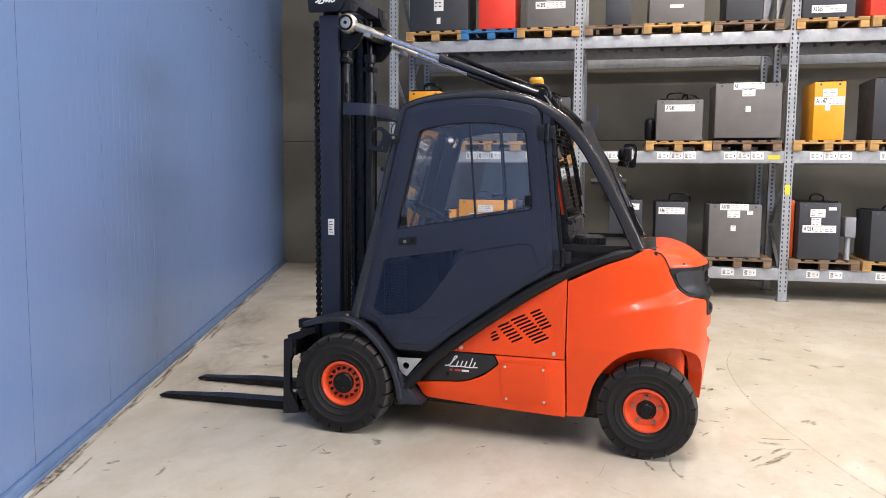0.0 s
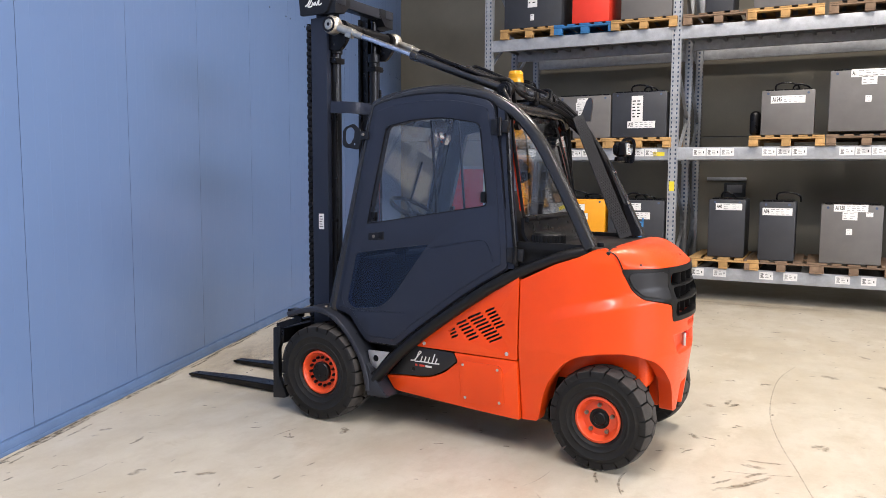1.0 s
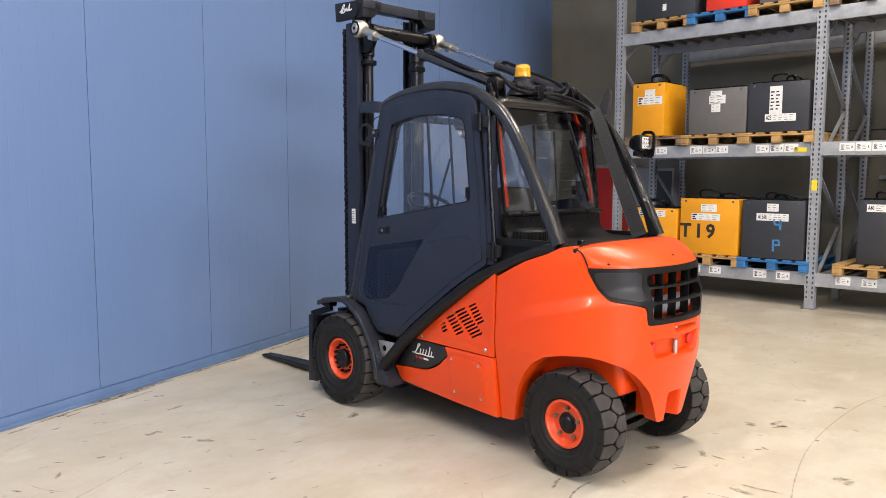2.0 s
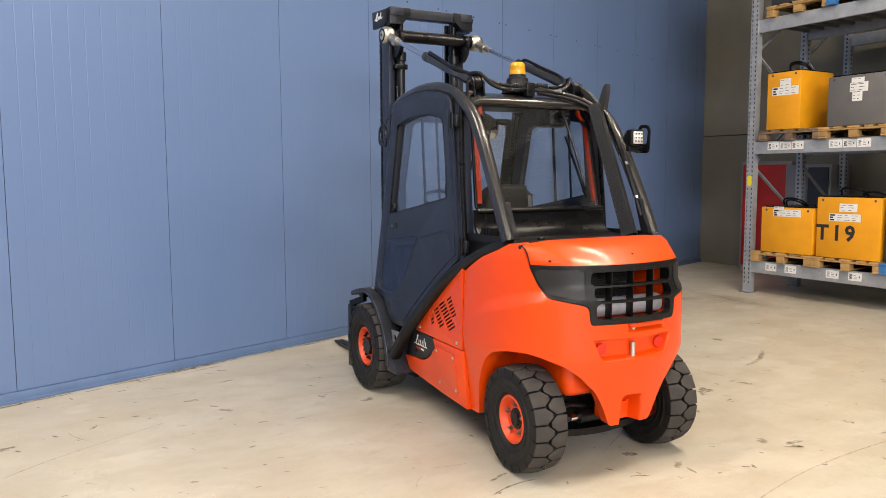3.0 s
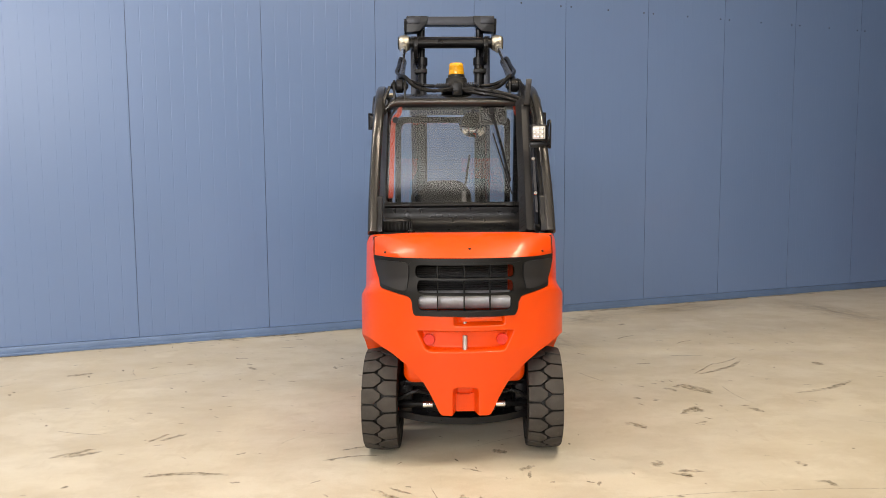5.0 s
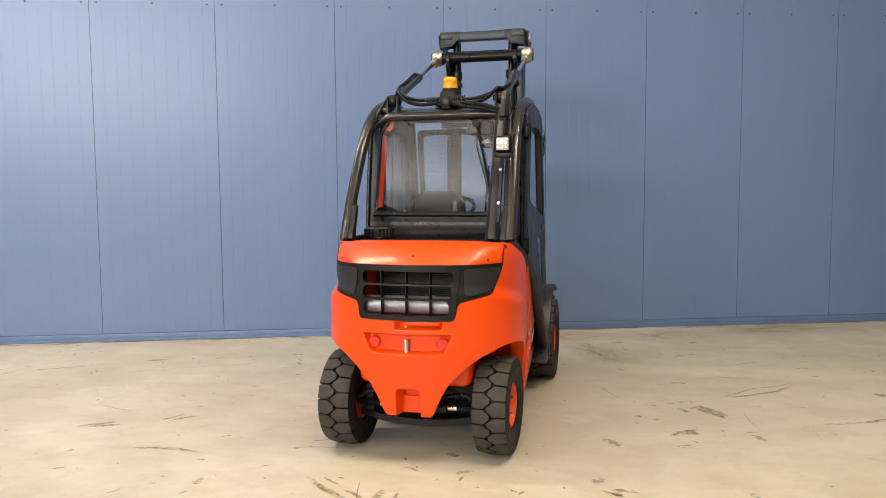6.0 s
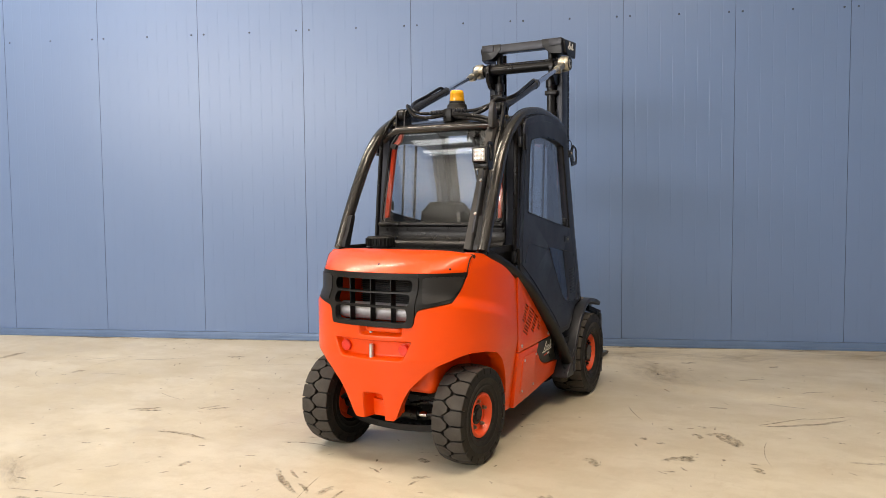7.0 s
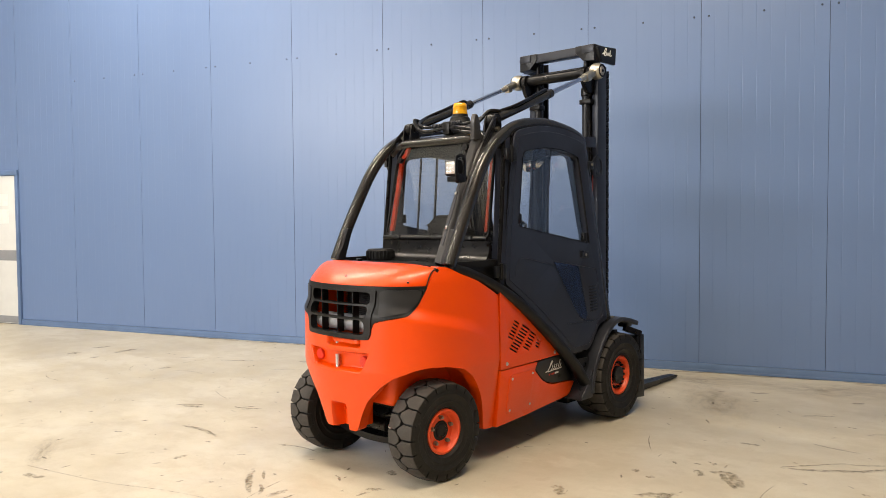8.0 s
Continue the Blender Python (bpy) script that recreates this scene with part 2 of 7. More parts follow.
def box(bm, x0, x1, y0, y1, z0, z1, bevel=0.0, m=None, seg=2):
    made = bmesh.ops.create_cube(bm, size=1.0)["verts"]
    for v in made:
        v.co = Vector(((x0 + x1) / 2 + v.co.x * (x1 - x0), (y0 + y1) / 2 + v.co.y * (y1 - y0), (z0 + z1) / 2 + v.co.z * (z1 - z0)))
        if m:
            v.co = m @ v.co
    if bevel:
        edges = list({e for v in made for e in v.link_edges})
        bmesh.ops.bevel(bm, geom=edges, offset=bevel, segments=seg, affect="EDGES", profile=0.5)
    return bm


def boxed(*a, **k):
    return box(bmesh.new(), *a, **k)


def rod(bm, p0, p1, r0, r1=None, n=20, bevel=0.0):
    """A round bar or cone from p0 to p1, with rounded rims where asked."""
    r1 = r0 if r1 is None else r1
    p0, p1 = Vector(p0), Vector(p1)
    d = (p1 - p0)
    length = d.length
    q = d.to_track_quat("Z", "Y").to_matrix()
    prof = [(r0, 0), (r1, length)] if not bevel else [(r0 - bevel, 0), (r0, bevel), (r1, length - bevel), (r1 - bevel, length)]
    return lathe(bm, prof, n, lambda v: p0 + q @ v)


def lathe(bm, prof, n=32, place=lambda v: v, closed=False):
    """Turns a profile of (radius, height) round z."""
    rings = []
    for r, h in prof:
        rings.append([bm.verts.new(place(Vector((r * math.cos(a), r * math.sin(a), h)))) for a in (2 * math.pi * i / n for i in range(n))])
    pairs = list(zip(rings, rings[1:])) + ([(rings[-1], rings[0])] if closed else [])
    for a, b in pairs:
        for i in range(n):
            j = (i + 1) % n
            bm.faces.new((a[i], a[j], b[j], b[i]))
    if not closed:
        bm.faces.new(rings[0])
        bm.faces.new(rings[-1])
    return bm


def circle(r, n=12, ry=None):
    ry = r if ry is None else ry
    return [(r * math.cos(2 * math.pi * i / n), ry * math.sin(2 * math.pi * i / n)) for i in range(n)]


def sweep(bm, pts, ring, side=(0, 1, 0), cap=True):
    """Carries a closed outline (across, up) along a path; across stays as near to side as it can."""
    pts = [Vector(p) for p in pts]
    rings = []
    for i, p in enumerate(pts):
        d = (pts[min(i + 1, len(pts) - 1)] - pts[max(i - 1, 0)]).normalized()
        s = Vector(side)
        s = (s - d * s.dot(d))
        if s.length < 0.05:
            s = d.orthogonal()
        s.normalize()
        u = d.cross(s)
        rings.append([bm.verts.new(p + s * a + u * b) for a, b in ring])
    n = len(ring)
    for a, b in zip(rings, rings[1:]):
        for i in range(n):
            j = (i + 1) % n
            bm.faces.new((a[i], a[j], b[j], b[i]))
    if cap:
        bm.faces.new(rings[0])
        bm.faces.new(rings[-1])
    return bm


def spline(pts, k=6):
    """A smooth line through the points."""
    pts = [Vector(p) for p in pts]
    out = []
    for i in range(len(pts) - 1):
        a, b, c, d = pts[max(i - 1, 0)], pts[i], pts[i + 1], pts[min(i + 2, len(pts) - 1)]
        for j in range(k):
            t = j / k
            out.append(0.5 * ((2 * b) + (c - a) * t + (2 * a - 5 * b + 4 * c - d) * t * t + (3 * b - a - 3 * c + d) * t ** 3))
    return out + [pts[-1]]


def rounded(poly, r, k=5):
    """A closed outline with its corners rounded; r is one radius or one for each corner."""
    out, n = [], len(poly)
    for i in range(n):
        p, a, b = Vector(poly[i]), Vector(poly[i - 1]), Vector(poly[(i + 1) % n])
        rr = r[i] if isinstance(r, (list, tuple)) else r
        da, db = (a - p), (b - p)
        rr = min(rr, da.length * 0.45, db.length * 0.45)
        if rr < 1e-4:
            out.append(p)
            continue
        s, e = p + da.normalized() * rr, p + db.normalized() * rr
        for j in range(k + 1):
            t = j / k
            out.append((1 - t) ** 2 * s + 2 * t * (1 - t) * p + t * t * e)
    return [tuple(v) for v in out]


def plate(bm, outer, holes, a0, a1, axis="y", bevel=0.0):
    """A flat sheet of outline outer with holes, from a0 to a1 along the axis."""
    put = {"y": lambda p, a: (p[0], a, p[1]), "x": lambda p, a: (a, p[0], p[1]), "z": lambda p, a: (p[0], p[1], a)}[axis]
    loops = [[bm.verts.new(put(p, a0)) for p in loop] for loop in [outer, *holes]]
    edges = [bm.edges.new((l[i], l[(i + 1) % len(l)])) for l in loops for i in range(len(l))]
    faces = [f for f in bmesh.ops.triangle_fill(bm, use_beauty=True, edges=edges)["geom"] if isinstance(f, bmesh.types.BMFace)]
    step = Vector(put((0, 0), a1)) - Vector(put((0, 0), a0))
    top = {v: bm.verts.new(v.co + step) for l in loops for v in l}
    for f in faces:
        bm.faces.new([top[v] for v in f.verts])
    for l in loops:
        for i in range(len(l)):
            j = (i + 1) % len(l)
            bm.faces.new((l[i], l[j], top[l[j]], top[l[i]]))
    if bevel:
        rim = [e for l in loops for i in range(len(l)) for e in (bm.edges.get((top[l[i]], top[l[(i + 1) % len(l)]])),) if e]
        bmesh.ops.bevel(bm, geom=rim, offset=bevel, segments=2, affect="EDGES", profile=0.5)
    return bm


def grid(bm, rows, close=False):
    vs = [[bm.verts.new(p) for p in row] for row in rows]
    for a, b in zip(vs, vs[1:]):
        for i in range(len(a) - 1):
            bm.faces.new((a[i], a[i + 1], b[i + 1], b[i]))
    return vs


def offset(loop, d):
    """A closed outline moved outwards by d (inwards where d is negative)."""
    pts = [Vector(p) for p in loop]
    turn = sum(a.x * b.y - a.y * b.x for a, b in zip(pts, pts[1:] + pts[:1]))
    out = []
    for i, p in enumerate(pts):
        t = (pts[(i + 1) % len(pts)] - pts[i - 1]).normalized()
        n = Vector((t.y, -t.x)) * (1 if turn > 0 else -1)
        out.append(tuple(p + n * d))
    return out


def slab(bm, outer, inner):
    """A curved sheet with thickness, from its outer and its inner rows of points."""
    a, b = grid(bm, outer), grid(bm, inner)
    def stitch(p, q):
        for i in range(len(p) - 1):
            bm.faces.new((p[i], p[i + 1], q[i + 1], q[i]))
    stitch(a[0], b[0]), stitch(a[-1], b[-1])
    stitch([r[0] for r in a], [r[0] for r in b]), stitch([r[-1] for r in a], [r[-1] for r in b])
    return bm


def letters(body, size, m, parent, material, name="lettering", bold=0.0):
    """Words in the built-in font as a thin mesh, lying in the xy plane of m."""
    cu = bpy.data.curves.new(name, "FONT")
    cu.body, cu.size, cu.extrude, cu.align_x, cu.align_y = body, size, 0.0006, "CENTER", "CENTER"
    cu.resolution_u, cu.offset = 2, bold
    tmp = bpy.data.objects.new(name, cu)
    me = bpy.data.meshes.new_from_object(tmp)
    bpy.data.objects.remove(tmp)
    me.transform(m)
    me.materials.clear()
    me.materials.append(material)
    ob = new(name, me)
    ob.parent = parent
    return ob


def empty(name, m, label="", category="", group=""):
    ob = new(name)
    ob.empty_display_size = 0.2
    ob.matrix_world = m
    return tagged(ob, label, category, group)

# ---- the hall ----
WALL_DIR = Vector((-0.30902, 0.95106, 0))
WALL_OUT = Vector((0.95106, 0.30902, 0))
WALL_AT = Vector((-1.739, 0, 0)) + WALL_DIR * 0.025
WALL_M = Matrix.Translation(WALL_AT) @ Matrix((WALL_DIR, -WALL_OUT, Vector((0, 0, 1)))).transposed().to_4x4()
# in the blue wall's own frame: x along it to the racks, y into the wall, z up
BACK_Y, RIGHT_X, FRONT_Y = 7.535, 16.0, -13.2
# the racks and the wall behind them stand at a slight angle to the truck
RACK_M = Matrix.Translation((-1.573, 5.402, 0)) @ pose(0, 0, 0, 0, 0, 1.07) @ Matrix.Translation((1.583, -5.382, 0))

tagged(part("floor", boxed(-5.2, RIGHT_X + 0.3, FRONT_Y - 0.3, BACK_Y + 1.2, -0.2, 0), FLOOR), "pale worn concrete floor with scuffs and dark stains", "floor", kind="structure")
# the ceiling is open at the roof light
ROOF_X, ROOF_Y = (9.9, 11.6), (-6.9, -5.2)
bm = boxed(-5.2, ROOF_X[0], FRONT_Y - 0.3, BACK_Y + 1.2, CEIL, CEIL + 0.2)
box(bm, ROOF_X[1], RIGHT_X + 0.3, FRONT_Y - 0.3, BACK_Y + 1.2, CEIL, CEIL + 0.2)
box(bm, *ROOF_X, FRONT_Y - 0.3, ROOF_Y[0], CEIL, CEIL + 0.2)
box(bm, *ROOF_X, ROOF_Y[1], BACK_Y + 1.2, CEIL, CEIL + 0.2)
tagged(part("ceiling", bm, CEILING), "plain pale hall ceiling", "ceiling", kind="structure")
bm = boxed(-5.2, RIGHT_X, BACK_Y + 0.02, BACK_Y + 0.3, 2.10, CEIL)
box(bm, -5.2, RIGHT_X, BACK_Y, BACK_Y + 0.3, 0, 2.085, 0.006)
tagged(part("wall_back", bm, PLASTER), "grey-beige plastered wall behind the storage racks", "wall", kind="structure")
bpy.data.objects["wall_back"].matrix_world = RACK_M
WIN_Y = (-8.6, 2.4)
bm = boxed(RIGHT_X, RIGHT_X + 0.3, FRONT_Y, WIN_Y[0], 0, CEIL)
box(bm, RIGHT_X, RIGHT_X + 0.3, WIN_Y[1], BACK_Y + 0.4, 0, CEIL)
box(bm, RIGHT_X, RIGHT_X + 0.3, WIN_Y[0], WIN_Y[1], 0, 3.6)
box(bm, RIGHT_X, RIGHT_X + 0.3, WIN_Y[0], WIN_Y[1], 5.65, CEIL)
tagged(part("wall_window", bm, PALEWALL), "plain pale painted hall wall with a high window band", "wall", kind="structure")
tagged(part("wall_front", boxed(0, RIGHT_X + 0.3, FRONT_Y - 0.3, FRONT_Y, 0, CEIL), PALEWALL), "plain pale painted hall wall", "wall", kind="structure")

# blue sheet wall: a backing with single sheets in front of it, butted at narrow joints
blue = part("wall_blue", boxed(-14.4, 8.0, 0.012, 0.25, 0, CEIL), SEAM)
blue.matrix_world = WALL_M
tagged(blue, "blue coated sheet-metal panel wall with narrow ribs", "wall", kind="structure")
SEAMS = [-14.4, -13.2, -12.1, -11.0, -9.9, -7.27, -6.14, -5.05, -3.93, -2.80, -1.685, -0.635, 0.375, 1.40, 2.41, 3.43, 4.46, 5.49, 6.52, 7.55, 8.0]
DOOR_S = (-9.28, -8.32)


def sheet(s0, s1, z0, z1):
    """One wall sheet, its face lightly ribbed from top to bottom."""
    bm = bmesh.new()
    w = s1 - s0 - 0.004
    line = [(s0 + 0.002, 0.012), (s0 + 0.002, 0.0)]
    n = max(1, round(w / 0.112))
    for i in range(1, n):
        s = s0 + 0.002 + w * i / n
        line += [(s - 0.004, 0.0), (s - 0.002, 0.0006), (s + 0.002, 0.0006), (s + 0.004, 0.0)]
    line += [(s1 - 0.002, 0.0), (s1 - 0.002, 0.012)]
    grid(bm, [[(a, b, z0) for a, b in line], [(a, b, z1) for a, b in line]])
    bm.faces.ensure_lookup_table()
    # the cut edges take the dark colour of the joints
    bm.faces[0].material_index = bm.faces[-1].material_index = 1
    return bm


for s0, s1 in zip(SEAMS, SEAMS[1:]):
    spans = [(s0, s1, 0.075)]
    if s0 == -9.9:
        spans = [(s0, DOOR_S[0] - 0.05, 0.075), (DOOR_S[0] - 0.05, DOOR_S[1] + 0.05, 2.05), (DOOR_S[1] + 0.05, s1, 0.075)]
    for a, b, z in spans:
        part("panel", sheet(a, b, z, CEIL), BLUE, blue, smooth=0).data.materials.append(SEAM)
rivets = bmesh.new()
for s0, s1 in zip(SEAMS[5:], SEAMS[6:]):
    for f in (0.06, 0.5, 0.94):
        s = s0 + (s1 - s0) * f
        lathe(rivets, [(0.010, 0.0), (0.010, 0.003), (0.006, 0.007), (0.002, 0.008)], 8, lambda v, s=s: Vector((s + v.x, -v.z, 3.17 + v.y)))
tagged(part("rivet_row", rivets, RIVET, blue), kind="stuff")
base = bmesh.new()
for a, b in ((-14.4, DOOR_S[0] - 0.06), (DOOR_S[1] + 0.06, 8.0)):
    box(base, a, b, -0.022, 0.012, 0.0, 0.072, 0.004)
    box(base, a, b, -0.030, -0.022, 0.0, 0.022, 0.003)
bb = part("baseboard", base, TRIM)
bb.matrix_world = WALL_M
tagged(bb, "blue metal skirting along the wall's foot", "skirting", kind="structure")

# white door in the blue wall
door = part("door_1", boxed(DOOR_S[0], DOOR_S[1], -0.012, 0.01, 0.01, 2.0, 0.003), DOORWHITE)
door.matrix_world = WALL_M
tagged(door, "white steel door with a grey kick band", "door", kind="structure")
fr = boxed(DOOR_S[0] - 0.05, DOOR_S[0], -0.03, 0.02, 0, 2.05, 0.003)
box(fr, DOOR_S[1], DOOR_S[1] + 0.05, -0.03, 0.02, 0, 2.05, 0.003)
box(fr, DOOR_S[0] - 0.05, DOOR_S[1] + 0.05, -0.034, 0.02, 2.005, 2.07, 0.003)
part("door_frame", fr, TRIM, door)
part("push_band", boxed(DOOR_S[0] + 0.01, DOOR_S[1] - 0.01, -0.016, -0.0125, 0.86, 1.0, 0.002), GREYBOX, door)
part("kick_band", boxed(DOOR_S[0] + 0.01, DOOR_S[1] - 0.01, -0.016, -0.0125, 0.02, 0.11, 0.002), GREYBOX, door)
part("notice", boxed(-8.72, -8.47, -0.015, -0.0125, 1.60, 1.76), WHITE, door, "white printed notice")
part("notice", boxed(-8.70, -8.47, -0.015, -0.0125, 1.36, 1.55), WHITE, door, "white printed notice")

# high band of windows in the far wall, bright with daylight
SKYGLASS = glowing("daylit_glazing", (0.88, 0.94, 1.0), 5.0)
band = part("window_1", boxed(RIGHT_X + 0.10, RIGHT_X + 0.18, *WIN_Y, 3.6, 3.68, 0.01), GREYBOX)
tagged(band, "high band of daylit windows", "window", kind="structure")
part("window_frame", boxed(RIGHT_X + 0.10, RIGHT_X + 0.18, *WIN_Y, 5.57, 5.65, 0.01), GREYBOX, band)
for k in range(6):
    y = WIN_Y[0] + 0.04 + k * (WIN_Y[1] - WIN_Y[0] - 0.08) / 5
    part("window_frame", boxed(RIGHT_X + 0.10, RIGHT_X + 0.18, y - 0.04, y + 0.04, 3.68, 5.57, 0.01), GREYBOX, band)
part("pane", boxed(RIGHT_X + 0.19, RIGHT_X + 0.21, *WIN_Y, 3.6, 5.65), SKYGLASS, band)

# glazed roof light, bright with the sky above it
roof_light = part("window_2", boxed(*ROOF_X, ROOF_Y[0], ROOF_Y[0] + 0.06, CEIL - 0.03, CEIL + 0.12, 0.01), GREYBOX)
tagged(roof_light, "glazed roof light bright with daylight", "roof light", kind="structure")
part("window_frame", boxed(*ROOF_X, ROOF_Y[1] - 0.06, ROOF_Y[1], CEIL - 0.03, CEIL + 0.12, 0.01), GREYBOX, roof_light)
for k in range(4):
    x = ROOF_X[0] + 0.03 + k * (ROOF_X[1] - ROOF_X[0] - 0.06) / 3
    part("glazing_bar", boxed(x - 0.03, x + 0.03, ROOF_Y[0] + 0.062, ROOF_Y[1] - 0.062, CEIL - 0.03, CEIL + 0.12, 0.01), GREYBOX, roof_light)
    if k:
        part("pane", boxed(x - 0.515, x - 0.032, ROOF_Y[0] + 0.065, ROOF_Y[1] - 0.065, CEIL + 0.08, CEIL + 0.10), SKYGLASS, roof_light)

for lx, ly, ln, watts, turn in LUMINAIRES:
    lum = part("ceiling_light", boxed(-0.11, 0.11, -ln / 2, ln / 2, CEIL - 0.3, CEIL - 0.22, 0.01), DOORWHITE)
    lum.matrix_basis = pose(lx, ly, 0, 0, 0, turn)
    tagged(lum, "long white tube luminaire hung under the ceiling", "lamp", "ceiling lights")
    for d in (-0.4, 0.4):
        part("hanger", rod(bmesh.new(), (0, d * ln, CEIL - 0.23), (0, d * ln, CEIL), 0.008, n=8), GALV, lum)

before_back = set(scene.objects)
# red cabinet and grey cabinet at the back wall
cab = part("wall_cabinet", boxed(-3.19, -2.33, BACK_Y - 0.23, BACK_Y - 0.005, 0.0, 1.66, 0.008), GREYBOX)
tagged(cab, "red steel cabinet with a pale frame at the wall", "cabinet")
part("door", boxed(-3.14, -2.40, BACK_Y - 0.255, BACK_Y - 0.232, 0.07, 1.61, 0.006), REDDOOR, cab, "red steel door")
part("lock", rod(bmesh.new(), (-2.48, BACK_Y - 0.25, 0.88), (-2.48, BACK_Y - 0.28, 0.88), 0.035, n=16, bevel=0.005), BLACK, cab)
cab = part("steel_cabinet", boxed(-2.27, -1.58, BACK_Y - 0.45, BACK_Y - 0.005, 0.0, 1.60, 0.01), GREYBOX)
tagged(cab, "grey steel cabinet with dark side standing by the wall", "cabinet")
part("door", boxed(-2.24, -1.94, BACK_Y - 0.47, BACK_Y - 0.452, 0.06, 1.56, 0.004), GREYBOX, cab)
part("door", boxed(-1.91, -1.61, BACK_Y - 0.47, BACK_Y - 0.452, 0.06, 1.56, 0.004), BAT_DARK, cab, "dark steel door")
sw = part("switch_box", boxed(1.33, 1.62, BACK_Y - 0.14, BACK_Y - 0.003, 1.16, 1.42, 0.008), BAT_DARK)
tagged(sw, "dark electric switch box on the plaster wall", "switch box")
part("window", boxed(1.37, 1.58, BACK_Y - 0.146, BACK_Y - 0.141, 1.28, 1.39, 0.002), GREYBOX, sw)
wl = part("cable_duct", boxed(1.08, 1.62, BACK_Y - 0.07, BACK_Y - 0.003, 1.45, 1.50, 0.006), GALV)
tagged(wl, "pale metal cable duct on the plaster wall", "cable duct")
for ob in [o for o in scene.objects if o not in before_back and o.parent is None]:
    ob.matrix_basis = RACK_M @ ob.matrix_basis

# ---- pallet racks ----
before_racks = set(scene.objects)
UPRIGHTS = [-1.53, 0.945, 3.52, 6.04, 8.56]
POST_Y = [5.36, 6.33, 7.27]
LEVELS = [0.41, 1.865, 3.315]


def post_mesh(y):
    """A perforated upright: a bent channel with rows of slots in its face."""
    bm = bmesh.new()
    for a, b in ((-0.05, -0.039), (-0.021, 0.021), (0.039, 0.05)):
        box(bm, a, b, -0.04, -0.037, 0, 5.0)
    z, last = 0.12, 0.0
    while z < 4.9:
        for a, b in ((-0.039, -0.021), (0.021, 0.039)):
            box(bm, a, b, -0.0398, -0.0372, last, z)
        last = z + 0.026
        z += 0.055
    for a, b in ((-0.039, -0.021), (0.021, 0.039)):
        box(bm, a, b, -0.0398, -0.0372, last, 5.0)
    for sx in (-1, 1):
        box(bm, sx * 0.05 - 0.0015, sx * 0.05 + 0.0015, -0.0395, 0.045, 0, 5.0)
        box(bm, sx * 0.05 - (0.02 if sx > 0 else 0), sx * 0.05 + (0 if sx > 0 else 0.02), 0.042, 0.045, 0, 5.0)
    return bm


post_front = None
for i, ux in enumerate(UPRIGHTS):
    up = empty("rack_upright", pose(ux, 0, 0), "galvanised perforated rack upright frame with diagonal braces", "rack upright", "rack uprights")
    for y in POST_Y:
        if y == POST_Y[0]:
            if post_front is None:
                post_front = part("post", post_mesh(y), GALV, up, smooth=0)
                first = post_front
            else:
                first = twin(post_front, Matrix(), up)
            first.matrix_parent_inverse = Matrix()
            first.matrix_basis = pose(0, y, 0)
            part("post_core", boxed(-0.04, 0.04, y - 0.02, y + 0.035, 0.01, 5.0), SEAM, up)
        else:
            p = part("post", boxed(-0.045, 0.045, y - 0.04, y + 0.04, 0, 5.0, 0.008), GALV, up)
            slot = bmesh.new()
            z = 1.0
            while z < 3.6:
                box(slot, 0.0452, 0.0462, y - 0.012, y + 0.012, z, z + 0.026)
                box(slot, -0.012, 0.012, y - 0.0412, y - 0.0402, z, z + 0.026)
                z += 0.055
            tagged(part("punching", slot, SEAM, up, smooth=0), kind="stuff")
        foot = boxed(-0.075, 0.075, y - 0.085, y + 0.07, 0, 0.008, 0.002)
        part("foot_plate", foot, GALV_DARK, up)
    for y0, y1 in zip(POST_Y, POST_Y[1:]):
        z = 0.25
        k = 0
        while z < 4.4:
            a, b = ((y0 + 0.05, z), (y1 - 0.05, z + 0.62)) if k % 2 == 0 else ((y1 - 0.05, z), (y0 + 0.05, z + 0.62))
            part("brace", sweep(bmesh.new(), [(0, a[0], a[1]), (0, b[0], b[1])], [(-0.02, -0.01), (0.02, -0.01), (0.02, 0.01), (-0.02, 0.01)], side=(1, 0, 0)), GALV, up, smooth=0)
            z += 0.68
            k += 1
    part("tag", boxed(-0.03, 0.03, POST_Y[0] - 0.0415, POST_Y[0] - 0.0402, 1.33, 1.45), YELLOWTAG, up, "yellow sticker")


def location_label(parent, x, z, y):
    lab = part("label", boxed(x - 0.075, x + 0.075, y - 0.003, y, z - 0.045, z + 0.045), WHITE, parent, "white location label", smooth=0)
    bars = bmesh.new()
    for i in range(5):
        box(bars, x - 0.062 + 0.004 * (i % 2), x - 0.026 - 0.005 * (i % 3), y - 0.0036, y - 0.0031, z - 0.027 + 0.0115 * i, z - 0.0205 + 0.0115 * i)
    for i in range(3):
        box(bars, x - 0.010, x + 0.028 - 0.006 * i, y - 0.0036, y - 0.0031, z - 0.022 + i * 0.018, z - 0.018 + i * 0.018)
    box(bars, x + 0.045, x + 0.055, y - 0.0036, y - 0.0031, z - 0.012, z + 0.012)
    tagged(part("print", bars, INK, lab, smooth=0), kind="stuff")


